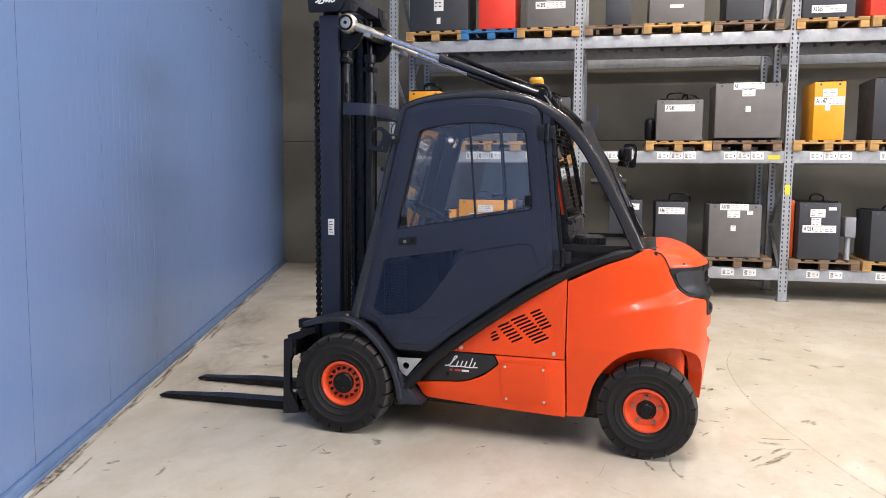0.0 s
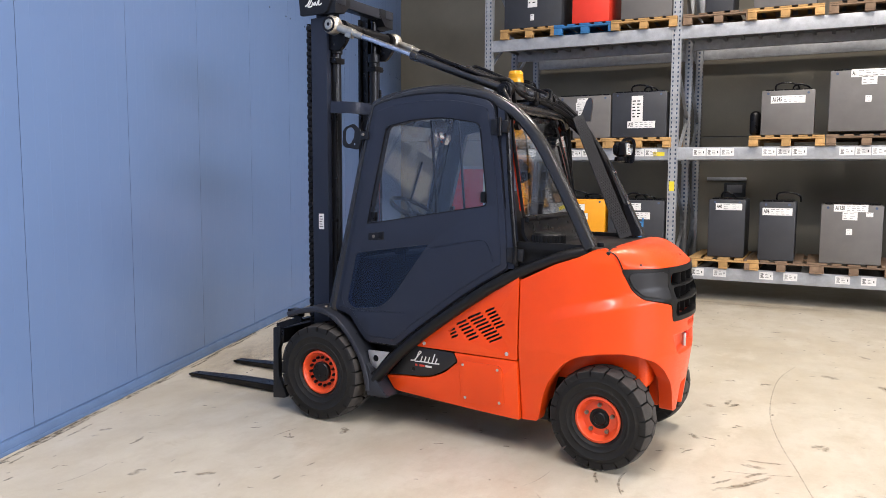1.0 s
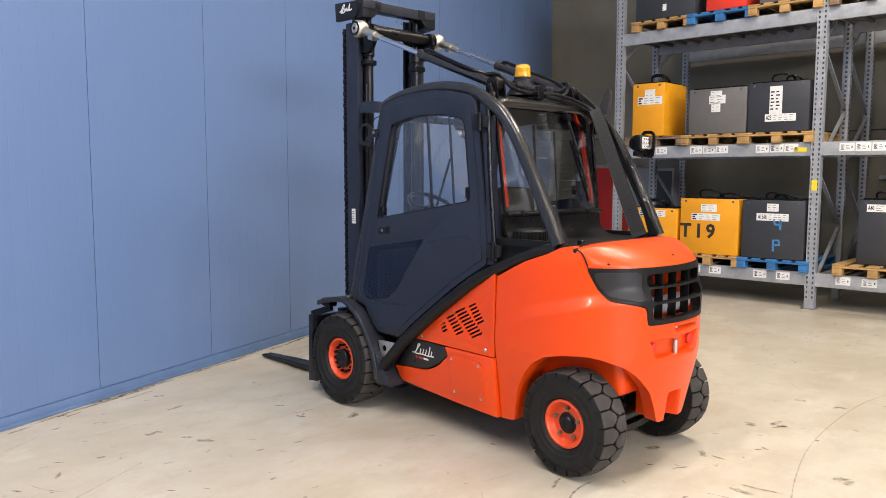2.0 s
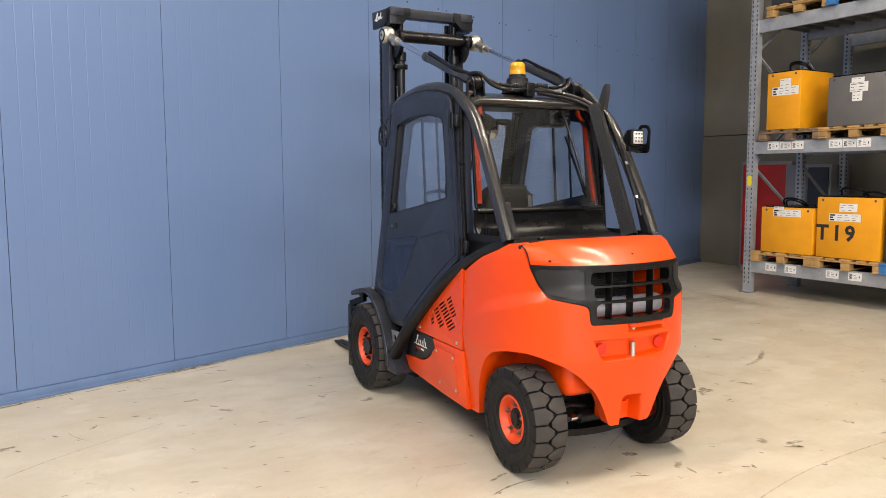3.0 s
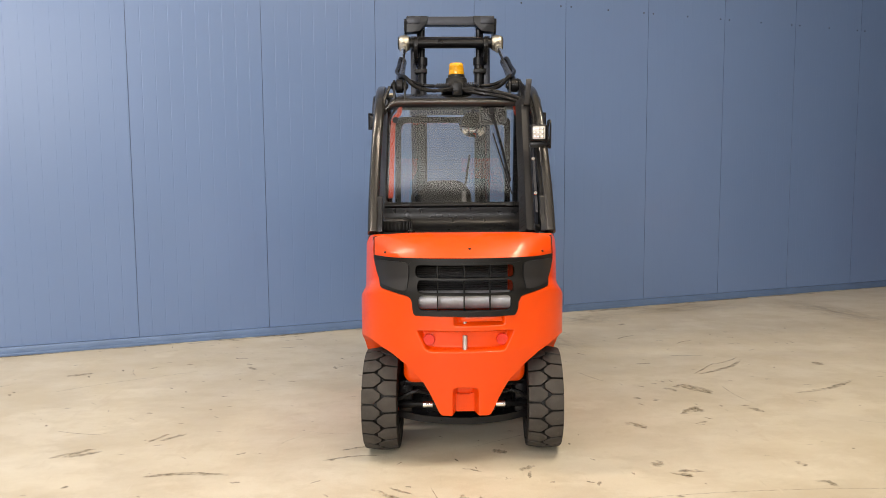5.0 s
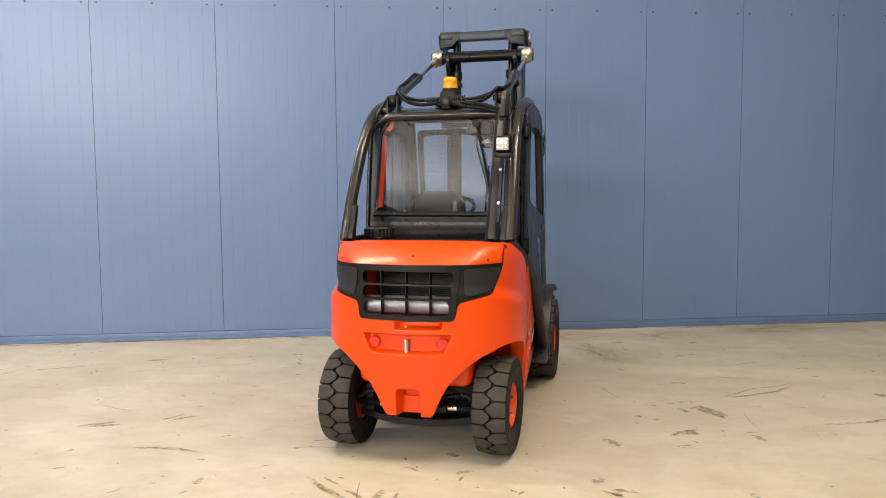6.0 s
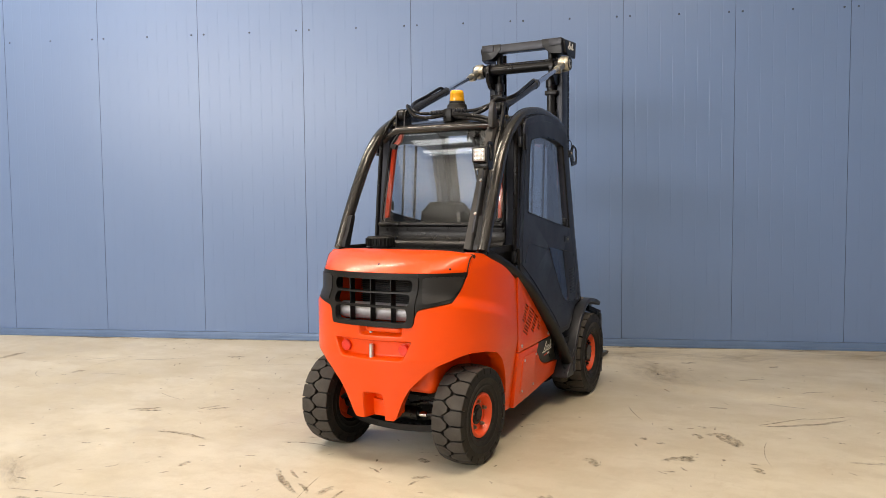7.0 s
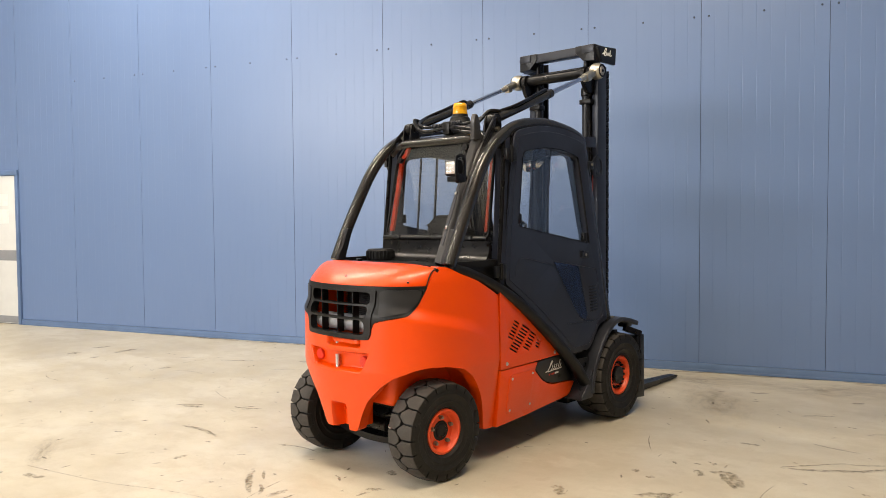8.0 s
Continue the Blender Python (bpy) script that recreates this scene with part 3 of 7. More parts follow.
BEAM_Y = 5.325
for i in range(4):
    x0, x1 = UPRIGHTS[i] + 0.05, UPRIGHTS[i + 1] - 0.05
    for k, top in enumerate(LEVELS):
        for y in (BEAM_Y, 6.30, 7.24):
            if y > 7 and k < 2:
                continue
            # a boxed beam with a stepped inner edge
            prof = [(0, -0.15), (0.045, -0.15), (0.045, -0.025), (0.03, -0.025), (0.03, 0.0), (0, 0.0)]
            bm = bmesh.new()
            prof = rounded(prof, 0.004, 2)
            ends = [[bm.verts.new((x, y + a, top + b)) for a, b in prof] for x in (x0, x1)]
            n = len(prof)
            for j in range(n):
                bm.faces.new((ends[0][j], ends[0][(j + 1) % n], ends[1][(j + 1) % n], ends[1][j]))
            bm.faces.new(ends[0]), bm.faces.new(ends[1])
            beam = part("rack_beam", bm, GALV)
            tagged(beam, "galvanised steel rack beam" + (" with white location labels" if y == BEAM_Y and k < 2 else ""), "rack beam", "rack beams")
            for x in (x0, x1):
                hook = boxed(min(x, x + (0.006 if x == x0 else -0.006)), max(x, x + (0.006 if x == x0 else -0.006)), y - 0.01, y + 0.055, top - 0.19, top + 0.02, 0.002)
                part("end_bracket", hook, GALV, beam)
            if y == BEAM_Y and k < 2:
                spots = ([-0.16, 0.0, 0.16] if k == 1 else [-0.13, 0.13])
                for c in (0.42, 1.20, 2.0):
                    for s in spots:
                        location_label(beam, x0 + c + s, top - 0.062, y)
                if k == 1:
                    part("tag", boxed(x1 - 0.19, x1 - 0.05, y - 0.003, y - 0.0005, top - 0.105, top - 0.055), YELLOWTAG, beam, "yellow sticker")
        # ribbed steel decking laid between the beams
        n = 12
        w = (x1 - x0) / n
        root = empty("shelf_deck", pose(x0, 0, top), "ribbed galvanised steel shelf decking", "shelf deck", "shelf decks")
        for j in range(n):
            a = j * w
            deck = bmesh.new()
            box(deck, a + 0.004, a + w - 0.004, BEAM_Y + 0.032, 6.34, -0.022, -0.012)
            box(deck, a + 0.004, a + 0.02, BEAM_Y + 0.05, 6.29, -0.06, -0.022)
            box(deck, a + w - 0.02, a + w - 0.004, BEAM_Y + 0.05, 6.29, -0.06, -0.022)
            part("deck_panel", deck, GALV_DARK, root, smooth=0)


# ---- pallets and traction batteries ----
pallets = {}


def pallet(x, y, z, material, label, turn=0.0):
    """A wooden pallet, 0.8 m wide at its front and 1.2 m deep; x, y is the middle of its front edge."""
    m = pose(x, y, z, 0, 0, turn)
    if material.name in pallets:
        return copy_thing(pallets[material.name], m)
    root = empty("pallet", m, label, "pallet", "pallets on the racks")
    for bx in (-0.35, -0.0, 0.35):
        part("bottom_board", boxed(bx - 0.05, bx + 0.05, 0.0, 1.1, 0.0, 0.020, 0.003, seg=1), material, root)
        for by in (0.05, 0.55, 1.05):
            part("block", boxed(bx - 0.05, bx + 0.05, by - 0.045, by + 0.05, 0.0202, 0.082, 0.004, seg=1), material, root)
    for by in (0.05, 0.55, 1.05):
        part("stringer", boxed(-0.4, 0.4, by - 0.05, by + 0.05, 0.0822, 0.103, 0.003, seg=1), material, root)
    for bx, w in ((-0.335, 0.13), (-0.175, 0.10), (0.0, 0.13), (0.175, 0.10), (0.335, 0.13)):
        part("deck_board", boxed(bx - w / 2, bx + w / 2, -0.002, 1.1, 0.1032, 0.124, 0.003, seg=1), material, root)
    pallets[material.name] = root
    return root


PALLET_H = 0.125
FACE_Y = 5.285


def paper(root, x, z, w, h, y, lines=3, tag="", head=0.0):
    """A white paper label with rows of print, and its number where there is one."""
    lab = part("label", boxed(x - w / 2, x + w / 2, y - 0.002, y, z - h / 2, z + h / 2), WHITE, root, "white paper label", smooth=0)
    bars = bmesh.new()
    start = x - w / 2 + 0.012
    if tag:
        size = h * 0.80
        tw = 0.33 * size * len(tag)
        letters(tag, size, pose(x - w / 2 + 0.01 + tw / 2, y - 0.0026, z, 90) @ Matrix.Diagonal((0.55, 1, 1, 1)), lab, INK, bold=0.0015)
        start += tw + 0.015
    n = 0
    span = x + w / 2 - 0.012 - start
    for i in range(lines):
        zz = z + h * (0.30 - 0.6 * i / max(1, lines - 1))
        cols = 4 if w > 0.3 else 2
        for c in range(cols):
            a = start + span * c / cols
            ln = span / cols * (0.72 - 0.15 * ((i * 2 + c) % 3))
            thick = 0.10 if w > 0.3 and not tag and c == 0 else 0.024
            box(bars, a, a + ln, y - 0.0028, y - 0.0021, zz - h * thick, zz + h * thick)
    tagged(part("print", bars, INK, lab, smooth=0), kind="stuff")


def battery(x0, x1, z0, z1, material, label, tag="", depth=0.62, papers=(), face=FACE_Y, cables=1, seed=0):
    """A traction battery: a steel tray with cell tops, lifting eyes, cables and paper labels."""
    rng = random.Random(seed)
    cx, w, h = (x0 + x1) / 2, x1 - x0, z1 - z0
    root = empty("battery", pose(cx, face, z0), label, "battery", "batteries on the racks")
    part("tray", boxed(-w / 2, w / 2, 0, depth, 0.002, h - 0.012, 0.012), material, root)
    cells = bmesh.new()
    nx = max(2, int(w / 0.1))
    for i in range(nx):
        for j in range(4):
            a, b = -w / 2 + 0.03 + i * (w - 0.06) / nx, 0.03 + j * (depth - 0.06) / 4
            box(cells, a + 0.004, a + (w - 0.06) / nx - 0.004, b + 0.004, b + (depth - 0.06) / 4 - 0.004, h - 0.0115, h + 0.004)
    tagged(part("cell_block", cells, BLACK, root, smooth=0), kind="stuff")
    for ex in (-w / 2 + 0.07, w / 2 - 0.07):
        part("lifting_eye", rod(bmesh.new(), (ex, 0.0, h - 0.045), (ex, -0.0016, h - 0.045), 0.014, n=12), SEAM, root)
    for c in range(cables):
        a = rng.uniform(-w * 0.3, w * 0.1)
        b = a + rng.uniform(0.12, 0.28)
        top = h + rng.uniform(0.03, 0.09)
        pts = spline([(a, 0.2, h - 0.005), (a + 0.01, 0.17, top), ((a + b) / 2, 0.14, top + 0.02), (b, 0.16, top - 0.01), (b + 0.02, 0.25, h - 0.005)], 5)
        part("cable", sweep(bmesh.new(), pts, circle(0.011, 8)), BLACK, root)
    for px, pz, pw, ph, t, lines in papers:
        paper(root, px * w, pz * h, pw, ph, 0.0, lines, t)
    return root


def tagpaper(t, px=0.0, pz=0.86, w=0.36):
    return (px, pz, w, 0.085, t, 3)


L1, L2, L3 = LEVELS
P = PALLET_H
# lowest shelf
for x, mat, lab in ((-1.04, WOOD, "pale wooden pallet on the lowest shelf"), (-0.24, WOOD, ""), (0.53, WOOD_BLUE, "blue painted wooden pallet"), (1.58, WOOD, ""), (2.22, WOOD_OLD, "weathered brown wooden pallet"), (2.97, WOOD_OLD, ""), (3.97, WOOD_OLD, ""), (4.80, WOOD, "")):
    pallet(x, FACE_Y - 0.02, L1, mat, lab or "wooden pallet on a rack shelf", random.uniform(-1.2, 1.2))
battery(-1.32, -0.64, L1 + P, 1.09, BAT_YELLOW, "low yellow traction battery with oil smears on a pallet", papers=(tagpaper(""), (-0.15, 0.74 + 0.2, 0.13, 0.06, "", 2)), cables=2, seed=1)
t19 = battery(-0.60, 0.13, L1 + P, 1.225, BAT_YELLOW, "yellow traction battery with stencilled T 19", papers=((-0.05, 0.66, 0.36, 0.085, "", 3), (0.0, 0.82, 0.2, 0.09, "", 3)), cables=2, seed=2)
letters("T", 0.235, pose(-0.29, -0.0016, 0.275, 90), t19, INK, bold=0.007)
letters("1", 0.235, pose(-0.12, -0.0016, 0.275, 90), t19, INK, bold=0.007)
letters("9", 0.235, pose(0.03, -0.0016, 0.275, 90), t19, INK, bold=0.007)
b = battery(0.17, 0.87, L1 + P, 1.225, BAT_DARK, "charcoal traction battery with blue chalk marks on a blue pallet", papers=((0.0, 0.70, 0.36, 0.085, "A1366", 3), (0.0, 0.86, 0.13, 0.09, "", 3)), cables=2, seed=3)
chalk = bmesh.new()
for zz, pts in ((0.40, [(-0.03, 0.06), (-0.02, 0.0), (0.04, 0.0), (0.045, 0.06), (0.04, -0.06)]), (0.16, [(-0.03, -0.07), (-0.03, 0.06), (0.03, 0.06), (0.04, 0.01), (-0.03, 0.0)])):
    sweep(chalk, [(px + 0.05, -0.001, zz + pz) for px, pz in pts], [(-0.001, -0.013), (0.001, -0.013), (0.001, 0.013), (-0.001, 0.013)])
part("chalk_mark", chalk, surf("blue_chalk", (0.05, 0.22, 0.5), 0.8), b)
battery(1.38, 1.80, L1 + P, 1.25, BAT_DARK, "black narrow traction battery on a pale pallet", papers=((0.05, 0.86, 0.30, 0.08, "A40", 3),), face=FACE_Y + 0.12, seed=4)
battery(1.96, 2.35, L1 + P, 1.235, BAT_DARK, "narrow dark grey traction battery", papers=((0.0, 0.82, 0.32, 0.085, "A96", 3),), seed=5)
battery(2.61, 3.23, L1 + P, 1.215, BAT_GREY, "grey traction battery with three paper labels", papers=((-0.02, 0.93, 0.34, 0.08, "A1150", 3), (-0.03, 0.80, 0.15, 0.09, "", 3), (-0.03, 0.54, 0.06, 0.07, "", 2), (0.28, 0.83, 0.07, 0.05, "", 2)), seed=6, cables=0)
battery(3.66, 4.13, L1 + P, 1.25, BAT_DARK, "charcoal traction battery with paper labels", papers=((0.0, 0.53, 0.38, 0.09, "A1214", 3), (-0.05, 0.80, 0.17, 0.10, "", 3), (-0.08, 0.65, 0.11, 0.10, "", 3), (0.3, 0.88, 0.09, 0.04, "", 1)), seed=7, cables=1)
battery(3.59, 3.65, L1 + P, 1.27, BAT_ORANGE, "orange battery case behind a charcoal one", face=FACE_Y + 0.2, depth=0.5, cables=0)
battery(4.47, 5.1, L1 + P, 1.16, BAT_DARK, "charcoal traction battery with cables on top", papers=((0.3, 0.75, 0.2, 0.085, "", 3),), seed=8, cables=2)
chg = part("battery_charger", boxed(4.20, 4.32, FACE_Y + 0.05, FACE_Y + 0.25, L1 + P + 0.28, 1.06, 0.006), GREYBOX)
tagged(chg, "slim grey charger on a steel foot", "charger")
part("foot", rod(bmesh.new(), (4.255, FACE_Y + 0.14, L1 + P), (4.255, FACE_Y + 0.14, L1 + P + 0.28), 0.035, n=14), GALV, chg)
# middle shelf
for x, mat in ((-0.99, WOOD_OLD), (-0.22, WOOD), (0.52, WOOD), (2.21, WOOD), (3.02, WOOD_OLD), (3.95, WOOD), (4.80, WOOD)):
    pallet(x, FACE_Y - 0.02, L2, mat, "wooden pallet on a rack shelf", random.uniform(-1.2, 1.2))
battery(-1.30, -0.86, L2 + P, 2.67, BAT_YELLOW, "tall yellow traction battery on a weathered pallet", papers=((0.05, 0.66, 0.34, 0.1, "", 3), (0.05, 0.80, 0.14, 0.09, "", 2)), seed=11, cables=2)
battery(-0.53, 0.17, L2 + P, 2.54, BAT_GREY, "grey traction battery with small paper labels", papers=((0.0, 0.74, 0.2, 0.10, "", 3), (-0.02, 0.86, 0.14, 0.07, "", 2), (-0.02, 0.58, 0.11, 0.12, "", 3)), seed=12, cables=0)
battery(0.185, 0.86, L2 + P, 2.56, BAT_DARK, "charcoal traction battery with a tall paper label", papers=((0.05, 0.28, 0.34, 0.085, "A23", 3), (-0.03, 0.62, 0.14, 0.32, "", 6)), seed=13, cables=2)
battery(1.93, 2.49, L2 + P, 2.51, BAT_GREY, "grey traction battery with a looped cable", papers=((0.0, 0.78, 0.36, 0.085, "A1245", 3),), seed=14, cables=2)
bag = part("dust_sheet", boxed(1.80, 1.92, FACE_Y + 0.1, FACE_Y + 0.4, L2 + P, L2 + 0.42, 0.05, seg=3), BLACK)
tagged(bag, "black plastic bag beside the battery", "bag")
battery(2.63, 3.40, L2 + P + 0.03, 2.70, BAT_GREY, "large grey traction battery on a dark pallet", papers=((0.0, 0.93, 0.36, 0.085, "A1", 3), (0.0, 0.82, 0.15, 0.1, "", 3), (0.0, 0.52, 0.06, 0.07, "", 2)), seed=15, cables=0)
battery(3.76, 4.11, L2 + P, 2.70, BAT_YELLOW, "yellow narrow traction battery with labels", papers=((-0.01, 0.66, 0.33, 0.1, "A1147", 3), (0.0, 0.80, 0.16, 0.09, "", 3), (-0.06, 0.55, 0.06, 0.07, "", 2)), seed=16, cables=0)
battery(4.42, 5.05, L2 + P, 2.73, BAT_DARK, "black traction battery with a cable loop", papers=(), seed=17, cables=2)
# top shelf
for x, mat in ((-0.94, WOOD), (-0.19, WOOD_BLUE), (0.55, WOOD), (1.42, WOOD_OLD), (2.14, WOOD), (2.98, WOOD_OLD), (3.92, WOOD), (4.75, WOOD)):
    pallet(x, FACE_Y - 0.02, L3, mat, "wooden pallet on a rack shelf", random.uniform(-1.2, 1.2))
battery(-1.29, -0.50, L3 + P, 4.1, BAT_DARK, "black traction battery on the top shelf", papers=((0.0, 0.62, 0.13, 0.3, "", 5), (0.0, 0.2, 0.05, 0.08, "", 2)), seed=21)
battery(-0.36, 0.12, L3 + P, 4.05, BAT_RED, "red traction battery on a blue pallet", papers=((0.0, 0.72, 0.42, 0.1, "", 3),), seed=22)
battery(0.27, 0.88, L3 + P, 4.1, BAT_GREY, "grey traction battery on the top shelf", papers=((0.0, 0.42, 0.38, 0.09, "A1292", 3), (0.0, 0.6, 0.12, 0.12, "", 3)), seed=23)
battery(1.27, 1.58, L3 + P, 4.0, BAT_DARK, "narrow black traction battery", seed=24)
battery(1.80, 2.46, L3 + P, 4.0, BAT_GREY, "grey traction battery with torn label", papers=((0.0, 0.36, 0.16, 0.04, "", 1),), seed=25)
battery(2.71, 3.13, L3 + P, 4.0, BAT_DARK, "black traction battery on weathered pallet", seed=26)
battery(3.50 + 0.08, 4.16, L3 + P, 4.0, BAT_DARK, "charcoal traction battery on the top shelf", papers=((0.0, 0.18, 0.38, 0.09, "A1265", 3),), seed=27)
battery(4.32, 4.9, L3 + P, 4.0, BAT_RED, "red traction battery on the top shelf", seed=28)
# turn the racks with all that stands on them into their place
for ob in [o for o in scene.objects if o not in before_racks and o.parent is None]:
    ob.matrix_basis = RACK_M @ ob.matrix_basis

# ---- forklift truck ----
# its own frame: front axle over the origin, x to the rear, left side at negative y
truck = empty("forklift", pose(0.026, 0.034, 0, 0, 0, -1.65), "orange and charcoal diesel forklift truck with closed cab and lowered forks", "forklift")


def tyre_mesh(radius, half, seat):
    """Carcass of a solid tyre, turned round y."""
    bm = bmesh.new()
    r = radius - 0.024
    m1, m2 = seat + (r - seat) * 0.36, seat + (r - seat) * 0.66
    flank = [(seat, 0.72), (seat + 0.010, 0.86), (seat + 0.016, 0.92), (seat + 0.022, 0.90), (m1 - 0.006, 0.955), (m1 - 0.003, 0.985), (m1 + 0.003, 0.985), (m1 + 0.006, 0.965), (m2 - 0.005, 0.985), (m2, 1.015), (m2 + 0.004, 0.99), (r - 0.03, 0.985), (r - 0.008, 0.90), (r, 0.78)]
    prof = [(q, -half * w) for q, w in flank] + [(q, half * w) for q, w in reversed(flank)]
    lathe(bm, prof, 64, lambda v: Vector((v.x, v.z, v.y)), closed=True)
    return bm


def lugs_mesh(radius, half, count):
    """Interlocking tread blocks in two rows, each with a pointed inner end."""
    bm = bmesh.new()
    step = 2 * math.pi / count
    rims = []
    for side in (-1, 1):
        for i in range(count):
            c = (i + (0.5 if side > 0 else 0)) * step
            g = 0.455 * step
            out = [(half * 0.99, -g), (half * 0.99, g), (half * 0.30, g * 1.04), (-half * 0.10, 0.30 * g), (-half * 0.10, -0.30 * g), (half * 0.30, -g * 1.04)]
            low, top = [], []
            for k, (v, a) in enumerate(out):
                drop = 0.010 if k < 2 else 0.0
                mid_v, mid_a = half * 0.45, 0.0
                tv, ta = mid_v + (v - mid_v) * 0.95, mid_a + (a - mid_a) * 0.965
                rl = radius - (0.045 if k < 2 else 0.032)
                rt = radius - drop
                low.append(bm.verts.new((rl * math.cos(c + a), side * v, rl * math.sin(c + a))))
                top.append(bm.verts.new((rt * math.cos(c + ta), side * tv, rt * math.sin(c + ta))))
            rims += bm.faces.new(top).edges[:]
            for k in range(6):
                f = bm.faces.new((low[k], low[(k + 1) % 6], top[(k + 1) % 6], top[k]))
                f.material_index = 1
    # worn, rounded rims
    bmesh.ops.bevel(bm, geom=rims, offset=0.0045, segments=2, affect="EDGES", profile=0.5)
    return bm


def wheel(name, x, y, radius, half, rim_r, count, side, front):
    """side -1: left. The rim is the wheel's own mesh; tyre, tread, hub and nuts are its parts."""
    m = pose(x, y, radius, 0, 0, 0 if front else -3)
    bm = bmesh.new()
    f = half * 0.80
    dish = half * (0.47 if front else 0.42)
    prof = [(rim_r, -f), (rim_r, f), (rim_r - 0.012, f + 0.004), (rim_r - 0.02, f - 0.006), (rim_r - 0.024, dish + 0.010), (rim_r - 0.032, dish), (rim_r * 0.35, dish + 0.006), (0.02, dish + 0.006), (0.02, -f * 0.5), (rim_r - 0.03, -f * 0.6)]
    lathe(bm, prof, 48, lambda v: Vector((v.x, v.z * side, v.y)), closed=True)
    w = part(name, bm, ORANGE_RIM, truck, "orange steel wheel with black solid tyre")
    w.matrix_basis = m
    part("tyre", tyre_mesh(radius, half, rim_r), RUBBER, w)
    part("tread", lugs_mesh(radius, half, count), TREAD, w, "worn grey-brown tread blocks", smooth=25).data.materials.append(RUBBER)
    hub = bmesh.new()
    if front:
        rod(hub, (0, side * dish, 0), (0, side * (dish + 0.034), 0), 0.062, n=28, bevel=0.006)
        ring, nuts, nr = 0.088, 15, 0.0095
    else:
        rod(hub, (0, side * dish, 0), (0, side * (dish + 0.010), 0), 0.054, n=28, bevel=0.004)
        rod(hub, (0, side * (dish + 0.010), 0), (0, side * (dish + 0.019), 0), 0.036, 0.033, n=24, bevel=0.003)
        ring, nuts, nr = 0.073, 5, 0.0115
    part("hub", hub, BLACK, w, "black hub cap")
    for i in range(nuts):
        a = 2 * math.pi * i / nuts + 0.3
        c = Vector((ring * math.cos(a), side * dish, ring * math.sin(a)))
        nut = bmesh.new()
        rod(nut, c, c + Vector((0, side * 0.018, 0)), nr, n=6)
        rod(nut, c + Vector((0, side * 0.018, 0)), c + Vector((0, side * 0.026, 0)), nr * 0.6, n=8)
        part("wheel_nut", nut, BOLT if not front else BLACK, w, smooth=0)
    return w


for side in (-1, 1):
    wheel("front_wheel", -0.012, side * 0.460, 0.300, 0.118, 0.135, 22, side, True)
    wheel("rear_wheel", 1.742, side * 0.424, 0.270, 0.092, 0.122, 20, side, False)

# -- counterweight: a shell that follows the truck's rear in plan --
HALF_PLAN = [(1.305, -0.524), (1.45, -0.538), (1.62, -0.544), (1.75, -0.530), (1.86, -0.492), (1.95, -0.425), (2.015, -0.335), (2.058, -0.22), (2.08, -0.11), (2.087, 0.0)]
PLAN = [Vector((p.x, p.y)) for p in spline([(x, y, 0) for x, y in HALF_PLAN + [(x, -y) for x, y in HALF_PLAN[-2::-1]]], 14)]
RUN = np.concatenate([[0], np.cumsum([(b - a).length for a, b in zip(PLAN, PLAN[1:])])])
TOTAL = RUN[-1]


def run_of(x, y):
    """How far along the plan line a place lies."""
    return RUN[min(range(len(PLAN)), key=lambda i: (PLAN[i].x - x) ** 2 + (PLAN[i].y - y) ** 2)]


def on_plan(s):
    """The place on the plan line and the way out from it."""
    i = min(max(int(np.searchsorted(RUN, s)) - 1, 0), len(PLAN) - 2)
    f = (s - RUN[i]) / (RUN[i + 1] - RUN[i])
    a, b = PLAN[max(i - 1, 0)], PLAN[min(i + 2, len(PLAN) - 1)]
    d = (b - a).normalized()
    return PLAN[i].lerp(PLAN[i + 1], f), Vector((d.y, -d.x))


def edge_line(keys):
    """A height along the whole plan line from keys (x, y, z) on its left half."""
    pts = sorted((run_of(x, y), z) for x, y, z in keys)
    ss, zz = [p[0] for p in pts], [p[1] for p in pts]
    return lambda s: float(np.mean(np.interp([min(s, TOTAL - s) + o for o in (-0.012, -0.006, 0.0, 0.006, 0.012)], ss, zz)))


BOTTOM = edge_line([(1.305, -0.54, 0.198), (1.40, -0.54, 0.205), (1.412, -0.54, 0.25), (1.43, -0.54, 0.33), (1.465, -0.54, 0.42), (1.51, -0.545, 0.495), (1.56, -0.545, 0.55), (1.64, -0.545, 0.598), (1.75, -0.53, 0.622), (1.86, -0.492, 0.628),
                    (1.92, -0.45, 0.615), (1.99, -0.37, 0.575), (2.03, -0.30, 0.525), (2.055, -0.22, 0.44), (2.066, -0.18, 0.37), (2.072, -0.15, 0.30), (2.075, -0.13, 0.262), (2.087, 0, 0.262)])
TOP = edge_line([(1.305, -0.54, 0.965), (1.5, -0.545, 1.062), (1.63, -0.544, 1.108), (1.70, -0.54, 1.142), (1.77, -0.525, 1.150), (1.80, -0.515, 1.125), (1.845, -0.50, 1.050), (1.90, -0.465, 0.945), (1.945, -0.43, 0.898), (1.99, -0.37, 0.885), (2.03, -0.29, 0.868), (2.042, -0.262, 0.855), (2.048, -0.25, 0.785), (2.087, 0, 0.785)])


def smooth01(a, b, v):
    t = min(1, max(0, (v - a) / (b - a)))
    return t * t * (3 - 2 * t)


# the soft shoulder that runs up the flank and round the rear
CREASE_X = np.linspace(1.2, 2.2, 101)
CREASE_Z = np.convolve(np.interp(np.linspace(1.1, 2.3, 121), [1.30, 1.46, 1.58, 1.70, 1.81, 1.95, 2.10], [0.655, 0.752, 0.800, 0.824, 0.848, 0.885, 0.905]), np.full(21, 1 / 21), "valid")


